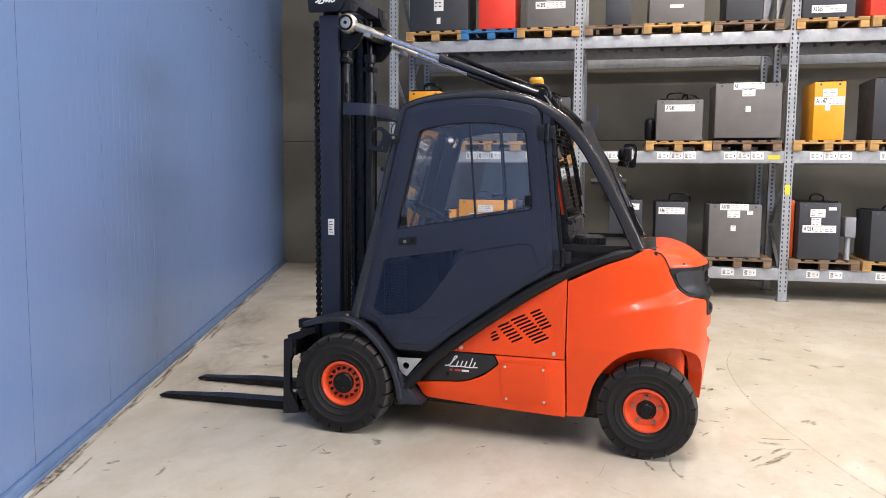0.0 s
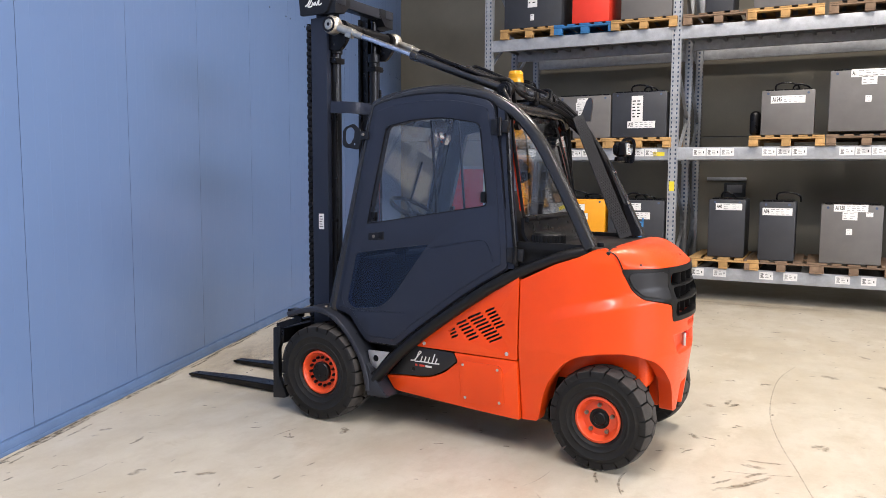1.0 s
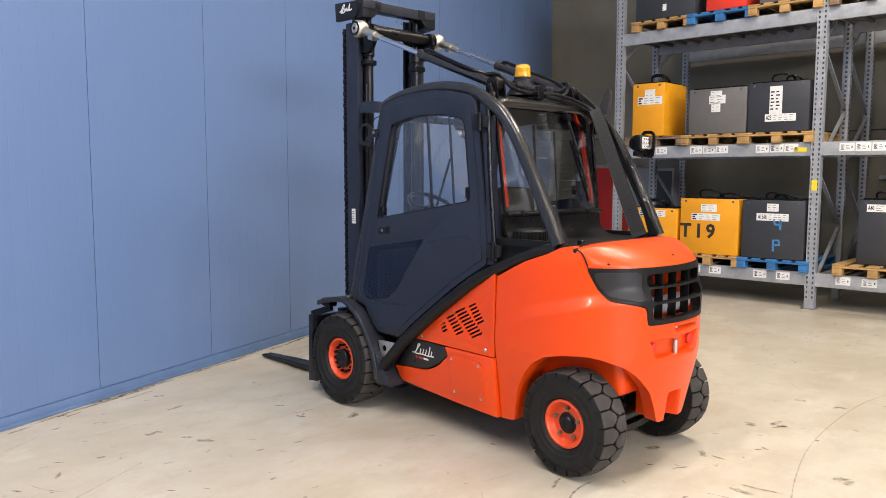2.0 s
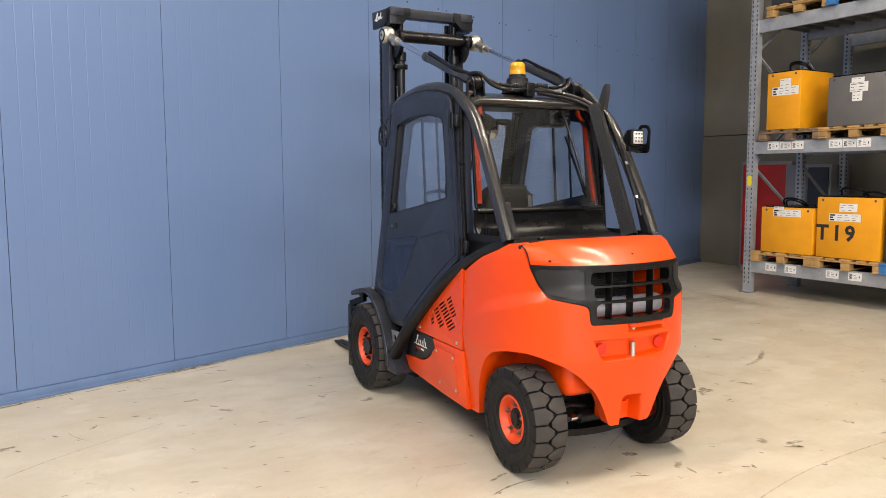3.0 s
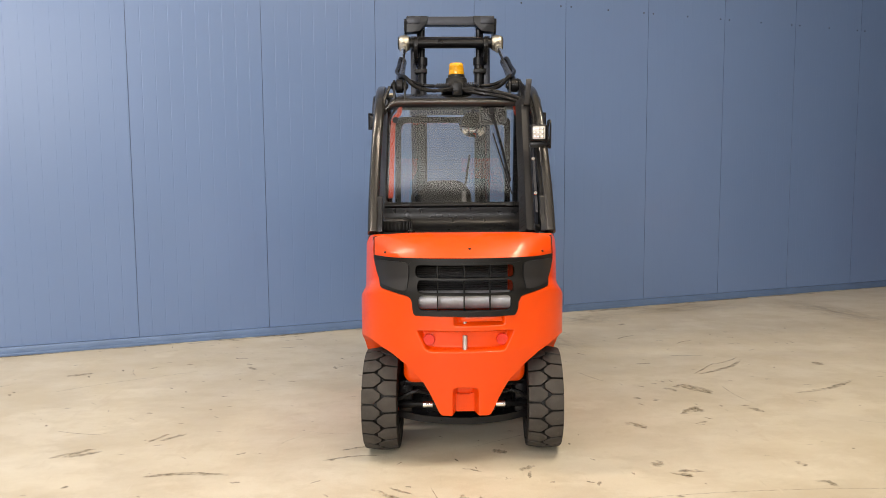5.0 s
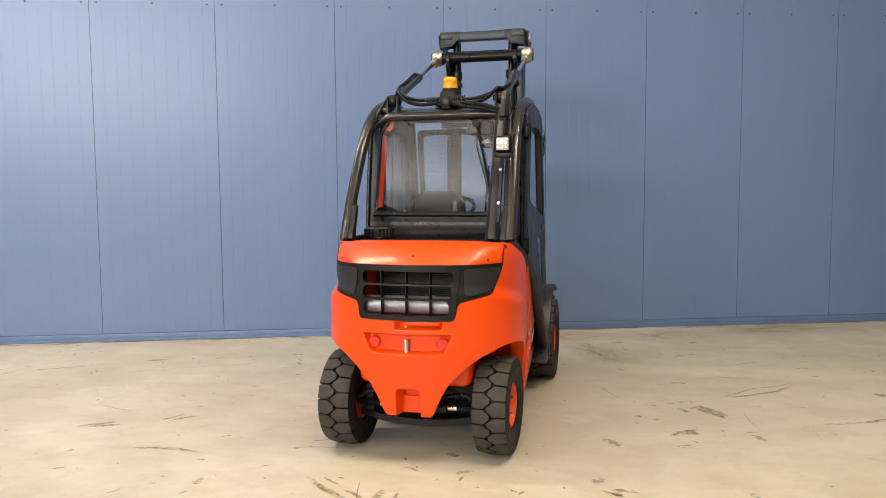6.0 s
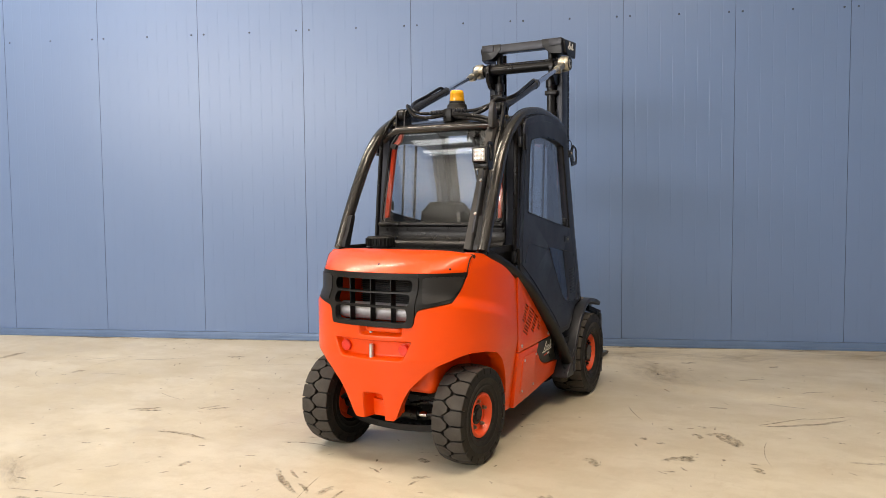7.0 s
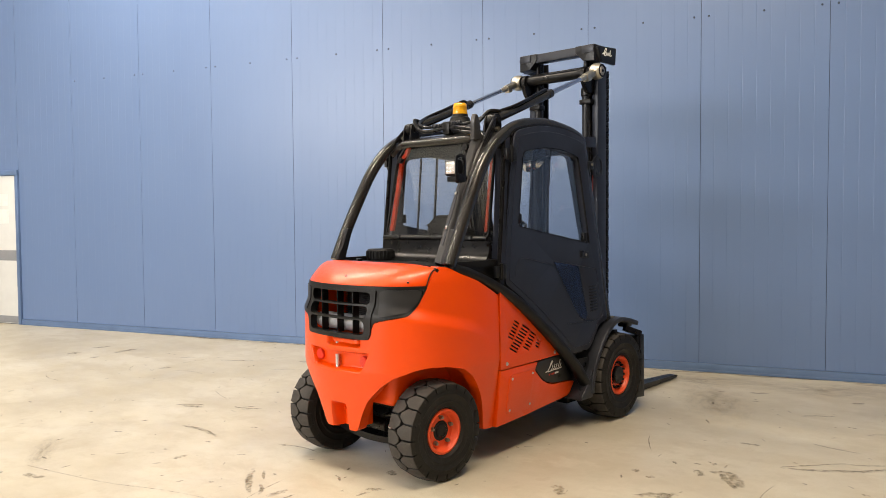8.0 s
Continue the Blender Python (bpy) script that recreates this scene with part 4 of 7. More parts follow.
def inset(x, z, y=0.5):
    """How far the skin lies inside the plan line: it leans in above a soft crease and under the bumper."""
    crease = float(np.interp(x, CREASE_X, CREASE_Z))
    step = 0.036 * smooth01(1.34, 1.80, x) * (1 - 0.35 * smooth01(1.90, 2.04, x))
    lean = step * smooth01(crease - 0.012, crease + 0.072, z) + 0.03 * max(0, z - crease)
    under = 0.13 * max(0, 0.60 - z)
    roll = 0.018 * smooth01(1.06, 1.16, z) * smooth01(1.55, 1.75, x)
    return lean + under + roll


def skin(s, z, deeper=0.0):
    p, n = on_plan(s)
    d = inset(p.x, z, p.y) + deeper
    return Vector((p.x - n.x * d, p.y - n.y * d, z))


def shell(bm, s0, s1, low, high, nu, nv, deeper=0.0, thick=0.04, power=1.0):
    outer, inner = [], []
    for i in range(nu + 1):
        s = s0 + (s1 - s0) * i / nu
        zs = [low(s) + (high(s) - low(s)) * (j / nv) for j in range(nv + 1)]
        outer.append([skin(s, z, deeper) for z in zs])
        inner.append([skin(s, z, deeper + thick) for z in zs])
    return slab(bm, outer, inner)


def pocket(bm, y0, y1, z0, z1, dp, taper=0.0, soft=0.012):
    """Presses a rounded hollow into the rear face of a skin; it narrows by taper to its foot."""
    for v in bm.verts:
        if v.co.x > 1.98:
            k = taper * (1 - min(1, max(0, (v.co.z - z0) / (z1 - z0))))
            fy = smooth01(y0 + k, y0 + k + 0.03, v.co.y) * (1 - smooth01(y1 - k - 0.03, y1 - k, v.co.y))
            fz = smooth01(z0, z0 + 0.02, v.co.z) * (1 - smooth01(z1 - soft, z1, v.co.z))
            v.co.x -= dp * fy * fz


bm = shell(bmesh.new(), 0, TOTAL, BOTTOM, TOP, 520, 110, thick=0.075)
pocket(bm, -0.246, 0.246, 0.592, 0.700, 0.048, 0.05)
pocket(bm, -0.064, 0.196, 0.720, 0.778, 0.034)
pocket(bm, -0.066, 0.066, 0.15, 0.412, 0.095, -0.006, 0.03)
cw = part("counterweight", bm, ORANGE, truck, "glossy orange cast counterweight", smooth=50)
# wheel houses and inner block behind the skin
bm = boxed(1.30, 1.94, -0.312, 0.312, 0.395, 0.76, 0.05, seg=4)
box(bm, 1.90, 1.955, -0.11, 0.11, 0.275, 0.5, 0.01)
box(bm, 1.31, 1.395, -0.47, 0.47, 0.24, 0.68, 0.01)
part("wheel_house", bm, ORANGE, cw)
# arched liners from the rim of each wheel opening in to the block
for sgn in (-1, 1):
    upper, lower = [], []
    for i in range(49):
        q = run_of(1.405, -0.535) + (run_of(2.0, -0.355) - run_of(1.405, -0.535)) * i / 48
        rim = skin(q, BOTTOM(q) + 0.012, 0.035)
        ends = [(rim.x, sgn * abs(rim.y), rim.z), (min(rim.x, 1.99), sgn * (0.40 if rim.x < 1.9 else 0.31), rim.z + 0.018), (min(rim.x, 1.985), sgn * 0.265, rim.z + 0.022)]
        lower.append([Vector(e) for e in ends])
        upper.append([Vector((x, y, z + 0.014)) for x, y, z in ends])
    part("arch_liner", slab(bmesh.new(), upper, lower), ORANGE, cw, smooth=60)
for y in (-0.180, 0.182):
    refl = rod(bmesh.new(), (2.00, y, 0.648), (2.040, y, 0.648), 0.029, n=24, bevel=0.003)
    part("reflector", refl, REDLENS, cw, "round red reflector")
part("towing_pin", rod(bmesh.new(), (2.056, -0.004, 0.585), (2.056, -0.004, 0.672), 0.012, n=16, bevel=0.002), ALU, cw, "bare steel towing pin")
part("pin_neck", rod(bmesh.new(), (2.056, -0.004, 0.722), (2.056, -0.004, 0.750), 0.010, n=16), ALU, cw)
part("pin_grip", sweep(bmesh.new(), spline([(2.04, -0.030, 0.752), (2.068, -0.012, 0.754), (2.072, 0.08, 0.756), (2.068, 0.165, 0.756), (2.04, 0.180, 0.756)], 4), rounded([(-0.011, -0.006), (0.011, -0.006), (0.011, 0.006), (-0.011, 0.006)], 0.004, 2), side=(0, 0, 1)), ORANGE, cw)

# -- rear grille --
GR_TOP = 1.052
sA, sB = run_of(1.85, -0.498), run_of(2.045, -0.258)
for a, b in ((sA, sB), (TOTAL - sB, TOTAL - sA)):
    bm = shell(bmesh.new(), a, b, lambda s: TOP(s) + 0.004, lambda s: GR_TOP, 34, 14, deeper=-0.004, thick=0.05)
    pod = part("grille_pod", bm, PLASTIC, truck, "smooth black plastic grille corner")
    span = abs(b - a)
    # recessed panel face on the pod
    edge = lambda s: min(1, abs((s - (a + b) / 2 - 0.02 * span) / (0.44 * span))) ** 9
    lo = lambda s: TOP(s) + 0.022 + 0.035 * edge(s)
    bm = shell(bmesh.new(), a + span * 0.12, b - span * 0.08, lo, lambda s: GR_TOP - 0.020 - 0.030 * edge(s), 32, 8, deeper=-0.010, thick=0.012)
    part("pod_cover", bm, PLASTIC_GREY, pod)
bm = shell(bmesh.new(), sB - 0.01, TOTAL - sB + 0.01, lambda q: 1.022, lambda q: GR_TOP, 30, 3, deeper=-0.006, thick=0.05)
frame_ob = part("grille_frame", bm, PLASTIC, truck, "black plastic grille surround")
# a bowed panel with three long round-ended openings, one above the other
REAR = sorted((p.y, p.x) for p in PLAN if p.x > 1.98)
REAR_Y, REAR_X = [p[0] for p in REAR], [p[1] for p in REAR]


def dense(loop, step=0.025):
    """The same outline with more points along its long edges."""
    out = []
    for a, b in zip(loop, loop[1:] + loop[:1]):
        n = max(1, math.ceil(math.hypot(b[0] - a[0], b[1] - a[1]) / step))
        out += [(a[0] + (b[0] - a[0]) * k / n, a[1] + (b[1] - a[1]) * k / n) for k in range(n)]
    return out


outer = dense(rounded([(-0.284, 1.030), (-0.272, 0.800), (-0.264, 0.772), (0.232, 0.772), (0.246, 0.800), (0.262, 1.030)], [0.004, 0.02, 0.012, 0.012, 0.02, 0.004]))
openings = [dense(rounded([(y0, z0), (y1, z0), (y1, z1), (y0, z1)], 0.030, 6)) for y0, y1, z0, z1 in ((-0.256, 0.232, 0.956, 1.020), (-0.248, 0.224, 0.882, 0.947), (-0.243, 0.212, 0.796, 0.874))]
bm = plate(bmesh.new(), outer, openings, 0.0, -0.042, "x")
for v in bm.verts:
    x = float(np.interp(v.co.y, REAR_Y, REAR_X))
    v.co.x += x - inset(x, v.co.z, v.co.y) + 0.008
    v.co.y += 0.011
part("louvre_panel", bm, PLASTIC, frame_ob, "bowed black panel with three long openings", smooth=40)
for y in (-0.137, -0.006, 0.121):
    part("mullion", boxed(2.008, 2.054, y - 0.0025, y + 0.0025, 0.79, 1.03, 0.0015), PLASTIC, frame_ob)
fins = bmesh.new()
for i in range(20):
    box(fins, 1.775, 1.790, -0.245, 0.235, 0.815 + i * 0.0115, 0.8195 + i * 0.0115)
box(fins, 1.745, 1.775, -0.245, 0.235, 0.78, 1.05)
part("radiator", fins, PLASTIC_GREY, frame_ob, "black finned radiator", smooth=0)
part("muffler", rod(bmesh.new(), (1.965, -0.246, 0.836), (1.965, 0.232, 0.836), 0.046, n=32, bevel=0.006), SILENCER, frame_ob, "bare aluminium silencer tube")
bm = boxed(1.70, 1.74, -0.42, 0.42, 0.78, 1.06)
box(bm, 1.74, 1.985, 0.245, 0.262, 0.79, 1.03)
box(bm, 1.74, 1.985, -0.265, -0.248, 0.79, 1.03)
part("engine_bay", bm, ORANGE, frame_ob)

# -- engine hood --
rows_o, rows_i = [], []
N = 48
for r in range(13):
    f = r / 12
    ro, ri = [], []
    for i in range(N + 1):
        s = sA + (TOTAL - 2 * sA) * i / N
        back = skin(s, GR_TOP + 0.002, 0.0)
        t = 2 * i / N - 1
        front = Vector((1.765, 0.462 * math.copysign(abs(t) ** 0.95, t), 1.158 - 0.022 * abs(t) ** 6))
        p = front.lerp(back, f)
        p.z = front.z + (back.z - front.z) * f ** 2.4 + 0.012 * math.sin(math.pi * f) * (1 - abs(t) ** 4)
        ro.append(p)
        ri.append(p - Vector((0.01 * f, 0, 0.02)))
    rows_o.append(ro), rows_i.append(ri)
hood = part("engine_hood", slab(bmesh.new(), rows_o, rows_i), ORANGE, truck, "glossy orange engine hood", smooth=60)
for x, y in ((1.905, -0.39), (2.0, 0.012), (1.905, 0.39)):
    p = min((q for row in rows_o for q in row), key=lambda q: (q.x - x) ** 2 + (q.y - y) ** 2)
    part("rubber_stop", rod(bmesh.new(), p - Vector((0, 0, 0.006)), p + Vector((0.0005, 0, 0.0022)), 0.008, 0.006, n=12), BLACK, hood)
for k in (0, -1):
    part("hood_seam", sweep(bmesh.new(), [row[k] - Vector((0, 0, 0.0015)) for row in rows_o], circle(0.0035, 6)), BLACK, hood)
# deck ahead of the hood
bm = boxed(1.24, 1.775, -0.47, 0.47, 1.08, 1.142, 0.012)
box(bm, 1.70, 1.80, -0.40, 0.40, 1.10, 1.154, 0.02)
deck = part("rear_deck", bm, PLASTIC, truck, "black plastic deck ahead of the hood")
bm = lathe(bmesh.new(), [(0.082, 0), (0.086, 0.01), (0.086, 0.06), (0.078, 0.07), (0.02, 0.072)], 40, lambda v: Vector((1.40, -0.36, 1.142)) + v)
cap = part("filler_cap", bm, PLASTIC, deck, "ribbed black filler cap")
for i in range(24):
    a = 2 * math.pi * i / 24
    part("rib", boxed(-0.004, 0.004, -0.004, 0.004, 0.012, 0.058, 0.001, m=pose(1.40 + 0.088 * math.cos(a), -0.36 + 0.088 * math.sin(a), 1.142)), PLASTIC, cap, smooth=0)
part("latch_knob", rod(bmesh.new(), (1.66, -0.27, 1.14), (1.66, -0.27, 1.165), 0.02, n=14, bevel=0.004), BLACK, deck)

# -- side panels --
for sgn in (-1, 1):
    before_side = set(scene.objects)
    ya, yb = sgn * 0.49, sgn * 0.537
    slots = []
    # four leaning groups of vent slots
    for xt, zt, xb, zb, n, w in ((0.886, 0.652, 0.905, 0.617, 3, 0.042), (0.948, 0.702, 1.027, 0.622, 6, 0.064), (1.030, 0.748, 1.166, 0.630, 9, 0.080), (1.128, 0.790, 1.192, 0.706, 6, 0.056)):
        for i in range(n):
            f = i / (n - 1)
            cx, cz = xt + (xb - xt) * f, zt + (zb - zt) * f
            dx, dz = w / 2, w / 2 * 0.48
            slots.append(rounded([(cx - dx, cz - dz - 0.0062), (cx + dx, cz + dz - 0.0062), (cx + dx, cz + dz + 0.0062), (cx - dx, cz - dz + 0.0062)], 0.004, 2))
    bm = plate(bmesh.new(), [(0.600, 0.527), (1.296, 0.532), (1.301, 0.985), (1.15, 0.915), (0.96, 0.80), (0.77, 0.665)], slots, sgn * 0.5315, yb, bevel=0.0015)
    sp = part("upper_side_panel", bm, ORANGE, truck, "orange side panel with slanted vent slots")
    part("panel_flange", plate(bmesh.new(), [(0.602, 0.529), (1.294, 0.534), (1.299, 0.982), (1.15, 0.913), (0.96, 0.798), (0.77, 0.663)], [[(0.80, 0.56), (1.265, 0.56), (1.265, 0.88), (1.15, 0.84), (0.96, 0.74)]], ya, sgn * 0.532, bevel=0.002), ORANGE, sp)
    part("vent_backing", boxed(0.84, 1.25, min(sgn * 0.50, sgn * 0.525), max(sgn * 0.50, sgn * 0.525), 0.58, 0.85), BLACK, sp)
    for bx, bz in ((0.70, 0.552), (1.235, 0.560)):
        part("bolt", rod(bmesh.new(), (bx, sgn * 0.535, bz), (bx, sgn * 0.543, bz), 0.011, n=14, bevel=0.002), ALU, sp)
    low = rounded([(0.415, 0.318), (0.56, 0.335), (0.715, 0.343), (0.835, 0.395), (0.925, 0.472), (0.90, 0.521), (1.297, 0.526), (1.303, 0.196), (0.98, 0.208), (0.47, 0.232)], [0.01, 0.05, 0.06, 0.05, 0.015, 0.004, 0.004, 0.01, 0.03, 0.03])
    lp = part("lower_side_panel", plate(bmesh.new(), low, [], ya, yb, bevel=0.005), ORANGE, truck, "orange lower side panel")
    hatch = rounded([(0.932, 0.484), (1.205, 0.487), (1.218, 0.255), (0.938, 0.243)], 0.035)
    hp = part("hatch", plate(bmesh.new(), hatch, [], sgn * 0.530, sgn * 0.541, bevel=0.002), ORANGE, lp)
    for bx, bz in ((0.960, 0.462), (1.179, 0.462), (1.185, 0.275), (0.967, 0.272)):
        part("bolt", rod(bmesh.new(), (bx, sgn * 0.539, bz), (bx, sgn * 0.546, bz), 0.008, n=12, bevel=0.001), ALU, hp)
    patch = rounded([(0.44, 0.33), (0.62, 0.524), (0.893, 0.519), (0.917, 0.474), (0.83, 0.403), (0.712, 0.351), (0.56, 0.342)], [0.002, 0.01, 0.01, 0.01, 0.05, 0.05, 0.04])
    lo = part("badge_panel", plate(bmesh.new(), patch, [], ya, sgn * 0.533, bevel=0.003), PLASTIC_GREY, truck, "dark grey badge panel with a white script mark")
    # the maker's mark as a plain white swash, the model mark as small bars
    mark = bmesh.new()
    flip = -sgn
    yy = sgn * 0.5345
    ring2 = [(-0.001, -0.0035), (0.001, -0.0035), (0.001, 0.0035), (-0.001, 0.0035)]
    def stroke(pts, ring2=ring2, mark=mark, yy=yy, flip=flip):
        sweep(mark, [(0.697 + flip * 1.15 * v.x, yy, 0.452 + 0.95 * v.y) for v in spline([(a, b, 0) for a, b in pts], 5)], ring2, side=(0, 1, 0))
    stroke([(-0.085, -0.016), (-0.06, -0.010), (-0.038, 0.020), (-0.018, 0.046), (-0.030, 0.046), (-0.046, 0.010), (-0.062, -0.016), (-0.03, -0.016), (0.0, -0.014), (0.04, -0.016), (0.088, -0.012)])
    for k, (hh, xx) in enumerate(((0.020, -0.018), (0.022, 0.004), (0.022, 0.026), (0.046, 0.050), (0.020, 0.070))):
        stroke([(xx - 0.006, -0.014), (xx + hh * 0.12, hh * 0.4), (xx + hh * 0.3, hh)])
    part("script_mark", mark, WHITE, lo, "white swash mark", smooth=0)
    for c, mat, a, b in ((0, REDINK, -0.06, -0.045), (1, REDINK, -0.03, 0.005), (2, WHITE, 0.012, 0.055)):
        part("model_mark", boxed(min(0.69 + flip * a, 0.69 + flip * b), max(0.69 + flip * a, 0.69 + flip * b), min(yy - 0.001, yy + 0.001), max(yy - 0.001, yy + 0.001), 0.408, 0.420), mat, lo, smooth=0)
    part("screw", rod(bmesh.new(), (0.615, sgn * 0.532, 0.385), (0.615, sgn * 0.537, 0.385), 0.012, n=14, bevel=0.002), BLACK, lo)
    # the flank draws in towards the front and the sill
    for ob in set(scene.objects) - before_side:
        for v in ob.data.vertices:
            v.co.y -= sgn * (0.010 + 0.062 * max(0, 1.3 - v.co.x) + 0.10 * max(0, 0.5 - v.co.z))

# -- chassis between the panels --
bm = boxed(0.30, 1.42, -0.36, 0.36, 0.17, 0.50, 0.02)
box(bm, 0.28, 1.30, -0.40, 0.40, 0.5, 0.62, 0.02)
box(bm, -0.12, 0.32, -0.34, 0.34, 0.12, 0.55, 0.02)
box(bm, 1.38, 1.60, -0.30, 0.30, 0.14, 0.52, 0.02)
part("chassis", bm, BLACK, truck)
bm = rod(bmesh.new(), (0, -0.40, 0.300), (0, 0.40, 0.300), 0.10, n=24)
part("drive_axle", bm, BLACK, truck)
# steering axle
bm = sweep(bmesh.new(), spline([(1.74, -0.34, 0.20), (1.76, -0.2, 0.175), (1.77, 0, 0.165), (1.76, 0.2, 0.175), (1.74, 0.34, 0.20)], 5), [(-0.06, -0.018), (0.06, -0.018), (0.06, 0.018), (-0.06, 0.018)], side=(1, 0, 0))
box(bm, 1.68, 1.80, -0.33, 0.33, 0.345, 0.38, 0.01)
for sgn in (-1, 1):
    box(bm, 1.67, 1.80, min(sgn * 0.27, sgn * 0.345), max(sgn * 0.27, sgn * 0.345), 0.18, 0.38, 0.015)
    rod(bm, (1.735, sgn * 0.33, 0.267), (1.735, sgn * 0.42, 0.267), 0.04, n=18)
    sweep(bm, spline([(1.86, sgn * 0.34, 0.30), (1.87, sgn * 0.26, 0.34), (1.86, sgn * 0.18, 0.33), (1.83, sgn * 0.10, 0.30)], 5), circle(0.012, 8))
axle = part("steering_axle", bm, BLACK, truck)
bm = rod(bmesh.new(), (1.84, -0.165, 0.262), (1.84, 0.165, 0.262), 0.036, n=20, bevel=0.004)
part("steering_cylinder", bm, BLACK, axle)
for sgn in (-1, 1):
    part("piston_rod", rod(bmesh.new(), (1.84, sgn * 0.165, 0.262), (1.84, sgn * 0.215, 0.262), 0.018, n=16), CHROME, axle)
    part("track_rod", rod(bmesh.new(), (1.84, sgn * 0.215, 0.262), (1.80, sgn * 0.34, 0.255), 0.016, 0.022, n=14), BLACK, axle)

# -- overhead guard: two arched tubes and their cross members --
ARCH = [(1.672, 1.150), (1.585, 1.33), (1.49, 1.51), (1.385, 1.69), (1.275, 1.82), (1.16, 1.90), (1.04, 1.952), (0.90, 1.978), (0.74, 1.985), (0.56, 1.968), (0.43, 1.942), (0.352, 1.912)]
for sgn in (-1, 1):
    pts = spline([(x, sgn * (0.474 - 0.018 * smooth01(1.2, 2.0, z)), z) for x, z in ARCH], 6) + [(0.30, sgn * 0.460, 1.72), (0.175, sgn * 0.466, 1.20), (0.045, sgn * 0.474, 0.69)]
    tube = [(0.030 * math.copysign(abs(math.cos(a)) ** 0.7, math.cos(a)), 0.034 * math.copysign(abs(math.sin(a)) ** 0.7, math.sin(a))) for a in (2 * math.pi * i / 16 for i in range(16))]
    gd = part("overhead_guard", sweep(bmesh.new(), pts, tube), GUARD, truck, "satin charcoal arched guard tube", smooth=60)
    # the dark lower frame bar, from the front step up to the guard's rear foot
    bar = spline([(0.375, sgn * 0.512, 0.300), (0.44, sgn * 0.512, 0.375), (0.545, sgn * 0.512, 0.480), (0.70, sgn * 0.512, 0.610), (0.87, sgn * 0.512, 0.735), (1.05, sgn * 0.512, 0.862), (1.20, sgn * 0.512, 0.955), (1.38, sgn * 0.508, 1.045), (1.54, sgn * 0.498, 1.105), (1.655, sgn * 0.480, 1.130)], 6)
    oval = [(0.040 * math.copysign(abs(math.cos(a)) ** 0.8, math.cos(a)), 0.033 * math.copysign(abs(math.sin(a)) ** 0.8, math.sin(a))) for a in (2 * math.pi * i / 16 for i in range(16))]
    bm = sweep(bmesh.new(), bar, oval)
    for v in bm.verts:
        f = smooth01(1.0, 1.5, v.co.x)
        v.co.z -= f * max(0, v.co.z - (0.90 + 0.50 * (v.co.x - 1.1))) * 0.15
        v.co.y -= sgn * 0.024 * f
    part("frame_bar", bm, PLASTIC, truck, "black diagonal frame bar", smooth=60)
    # flared foot of the guard tube on the hood's edge
    foot = rounded([(1.575, 1.345), (1.612, 1.345), (1.650, 1.245), (1.684, 1.190), (1.690, 1.158), (1.640, 1.150)], [0.01, 0.01, 0.05, 0.03, 0.004, 0.01], 4)
    part("guard_foot", plate(bmesh.new(), foot, [], sgn * 0.425, sgn * 0.466, bevel=0.008), DARK, gd, "flared dark foot", smooth=50)
head = [(1.214, 1.880), (1.214, 1.890), (1.206, 1.900), (1.188, 1.910), (1.14, 1.926), (1.07, 1.942), (0.98, 1.956)]
ys = [0.45 * math.sin(math.pi / 2 * k / 12) for k in range(-12, 13)]
drop = lambda y: 0.06 * smooth01(0.36, 0.46, abs(y))
bm = slab(bmesh.new(), [[(x, y, z - drop(y)) for y in ys] for x, z in head], [[(x - 0.02, y, z - drop(y) - 0.02) for y in ys] for x, z in head])
part("roof_header", bm, GUARD, truck, "dark pressed roof header over the rear window", smooth=50)
bm = sweep(bmesh.new(), [(0.40, -0.46, 1.93), (0.40, 0.46, 1.93)], [(-0.05, -0.02), (0.05, -0.02), (0.05, 0.02), (-0.05, 0.02)], side=(1, 0, 0))
part("roof_front_member", bm, DARK, truck)
bm = bmesh.new()
slab(bm, [[(x, y, z - 0.012) for y in (-0.44, -0.2, 0.0, 0.2, 0.44)] for x, z in ((0.42, 1.935), (0.56, 1.962), (0.74, 1.978), (0.90, 1.972), (1.06, 1.955))], [[(x, y, z - 0.030) for y in (-0.44, -0.2, 0.0, 0.2, 0.44)] for x, z in ((0.42, 1.935), (0.56, 1.962), (0.74, 1.978), (0.90, 1.972), (1.06, 1.955))])
part("roof_panel", bm, PLASTIC, truck, "black roof panel")
# B pillars, hinge posts and the wall under the rear window
for sgn in (-1, 1):
    bm = sweep(bmesh.new(), [(1.245, sgn * 0.462, 1.02), (1.20, sgn * 0.458, 1.45), (1.165, sgn * 0.446, 1.90)], [(-0.035, -0.022), (0.035, -0.022), (0.035, 0.022), (-0.035, 0.022)], side=(0, 1, 0))
    part("cab_pillar", bm, DOORPAINT, truck)
    bm = sweep(bmesh.new(), [(1.268, sgn * 0.485, 1.02), (1.225, sgn * 0.482, 1.45), (1.190, sgn * 0.470, 1.87)], circle(0.014, 10))
    part("pillar_seal", bm, BLACK, truck)
    # wedge panel beside the deck, under the guard tube
    bm = plate(bmesh.new(), [(1.24, 0.99), (1.62, 1.145), (1.64, 1.165), (1.245, 1.165)], [], sgn * 0.44, sgn * 0.47)
    part("wedge_panel", bm, PLASTIC, truck)
bow = [(1.286, 1.292), (1.291, 1.270), (1.289, 1.245), (1.292, 1.215), (1.302, 1.190), (1.322, 1.168), (1.350, 1.152), (1.385, 1.143)]
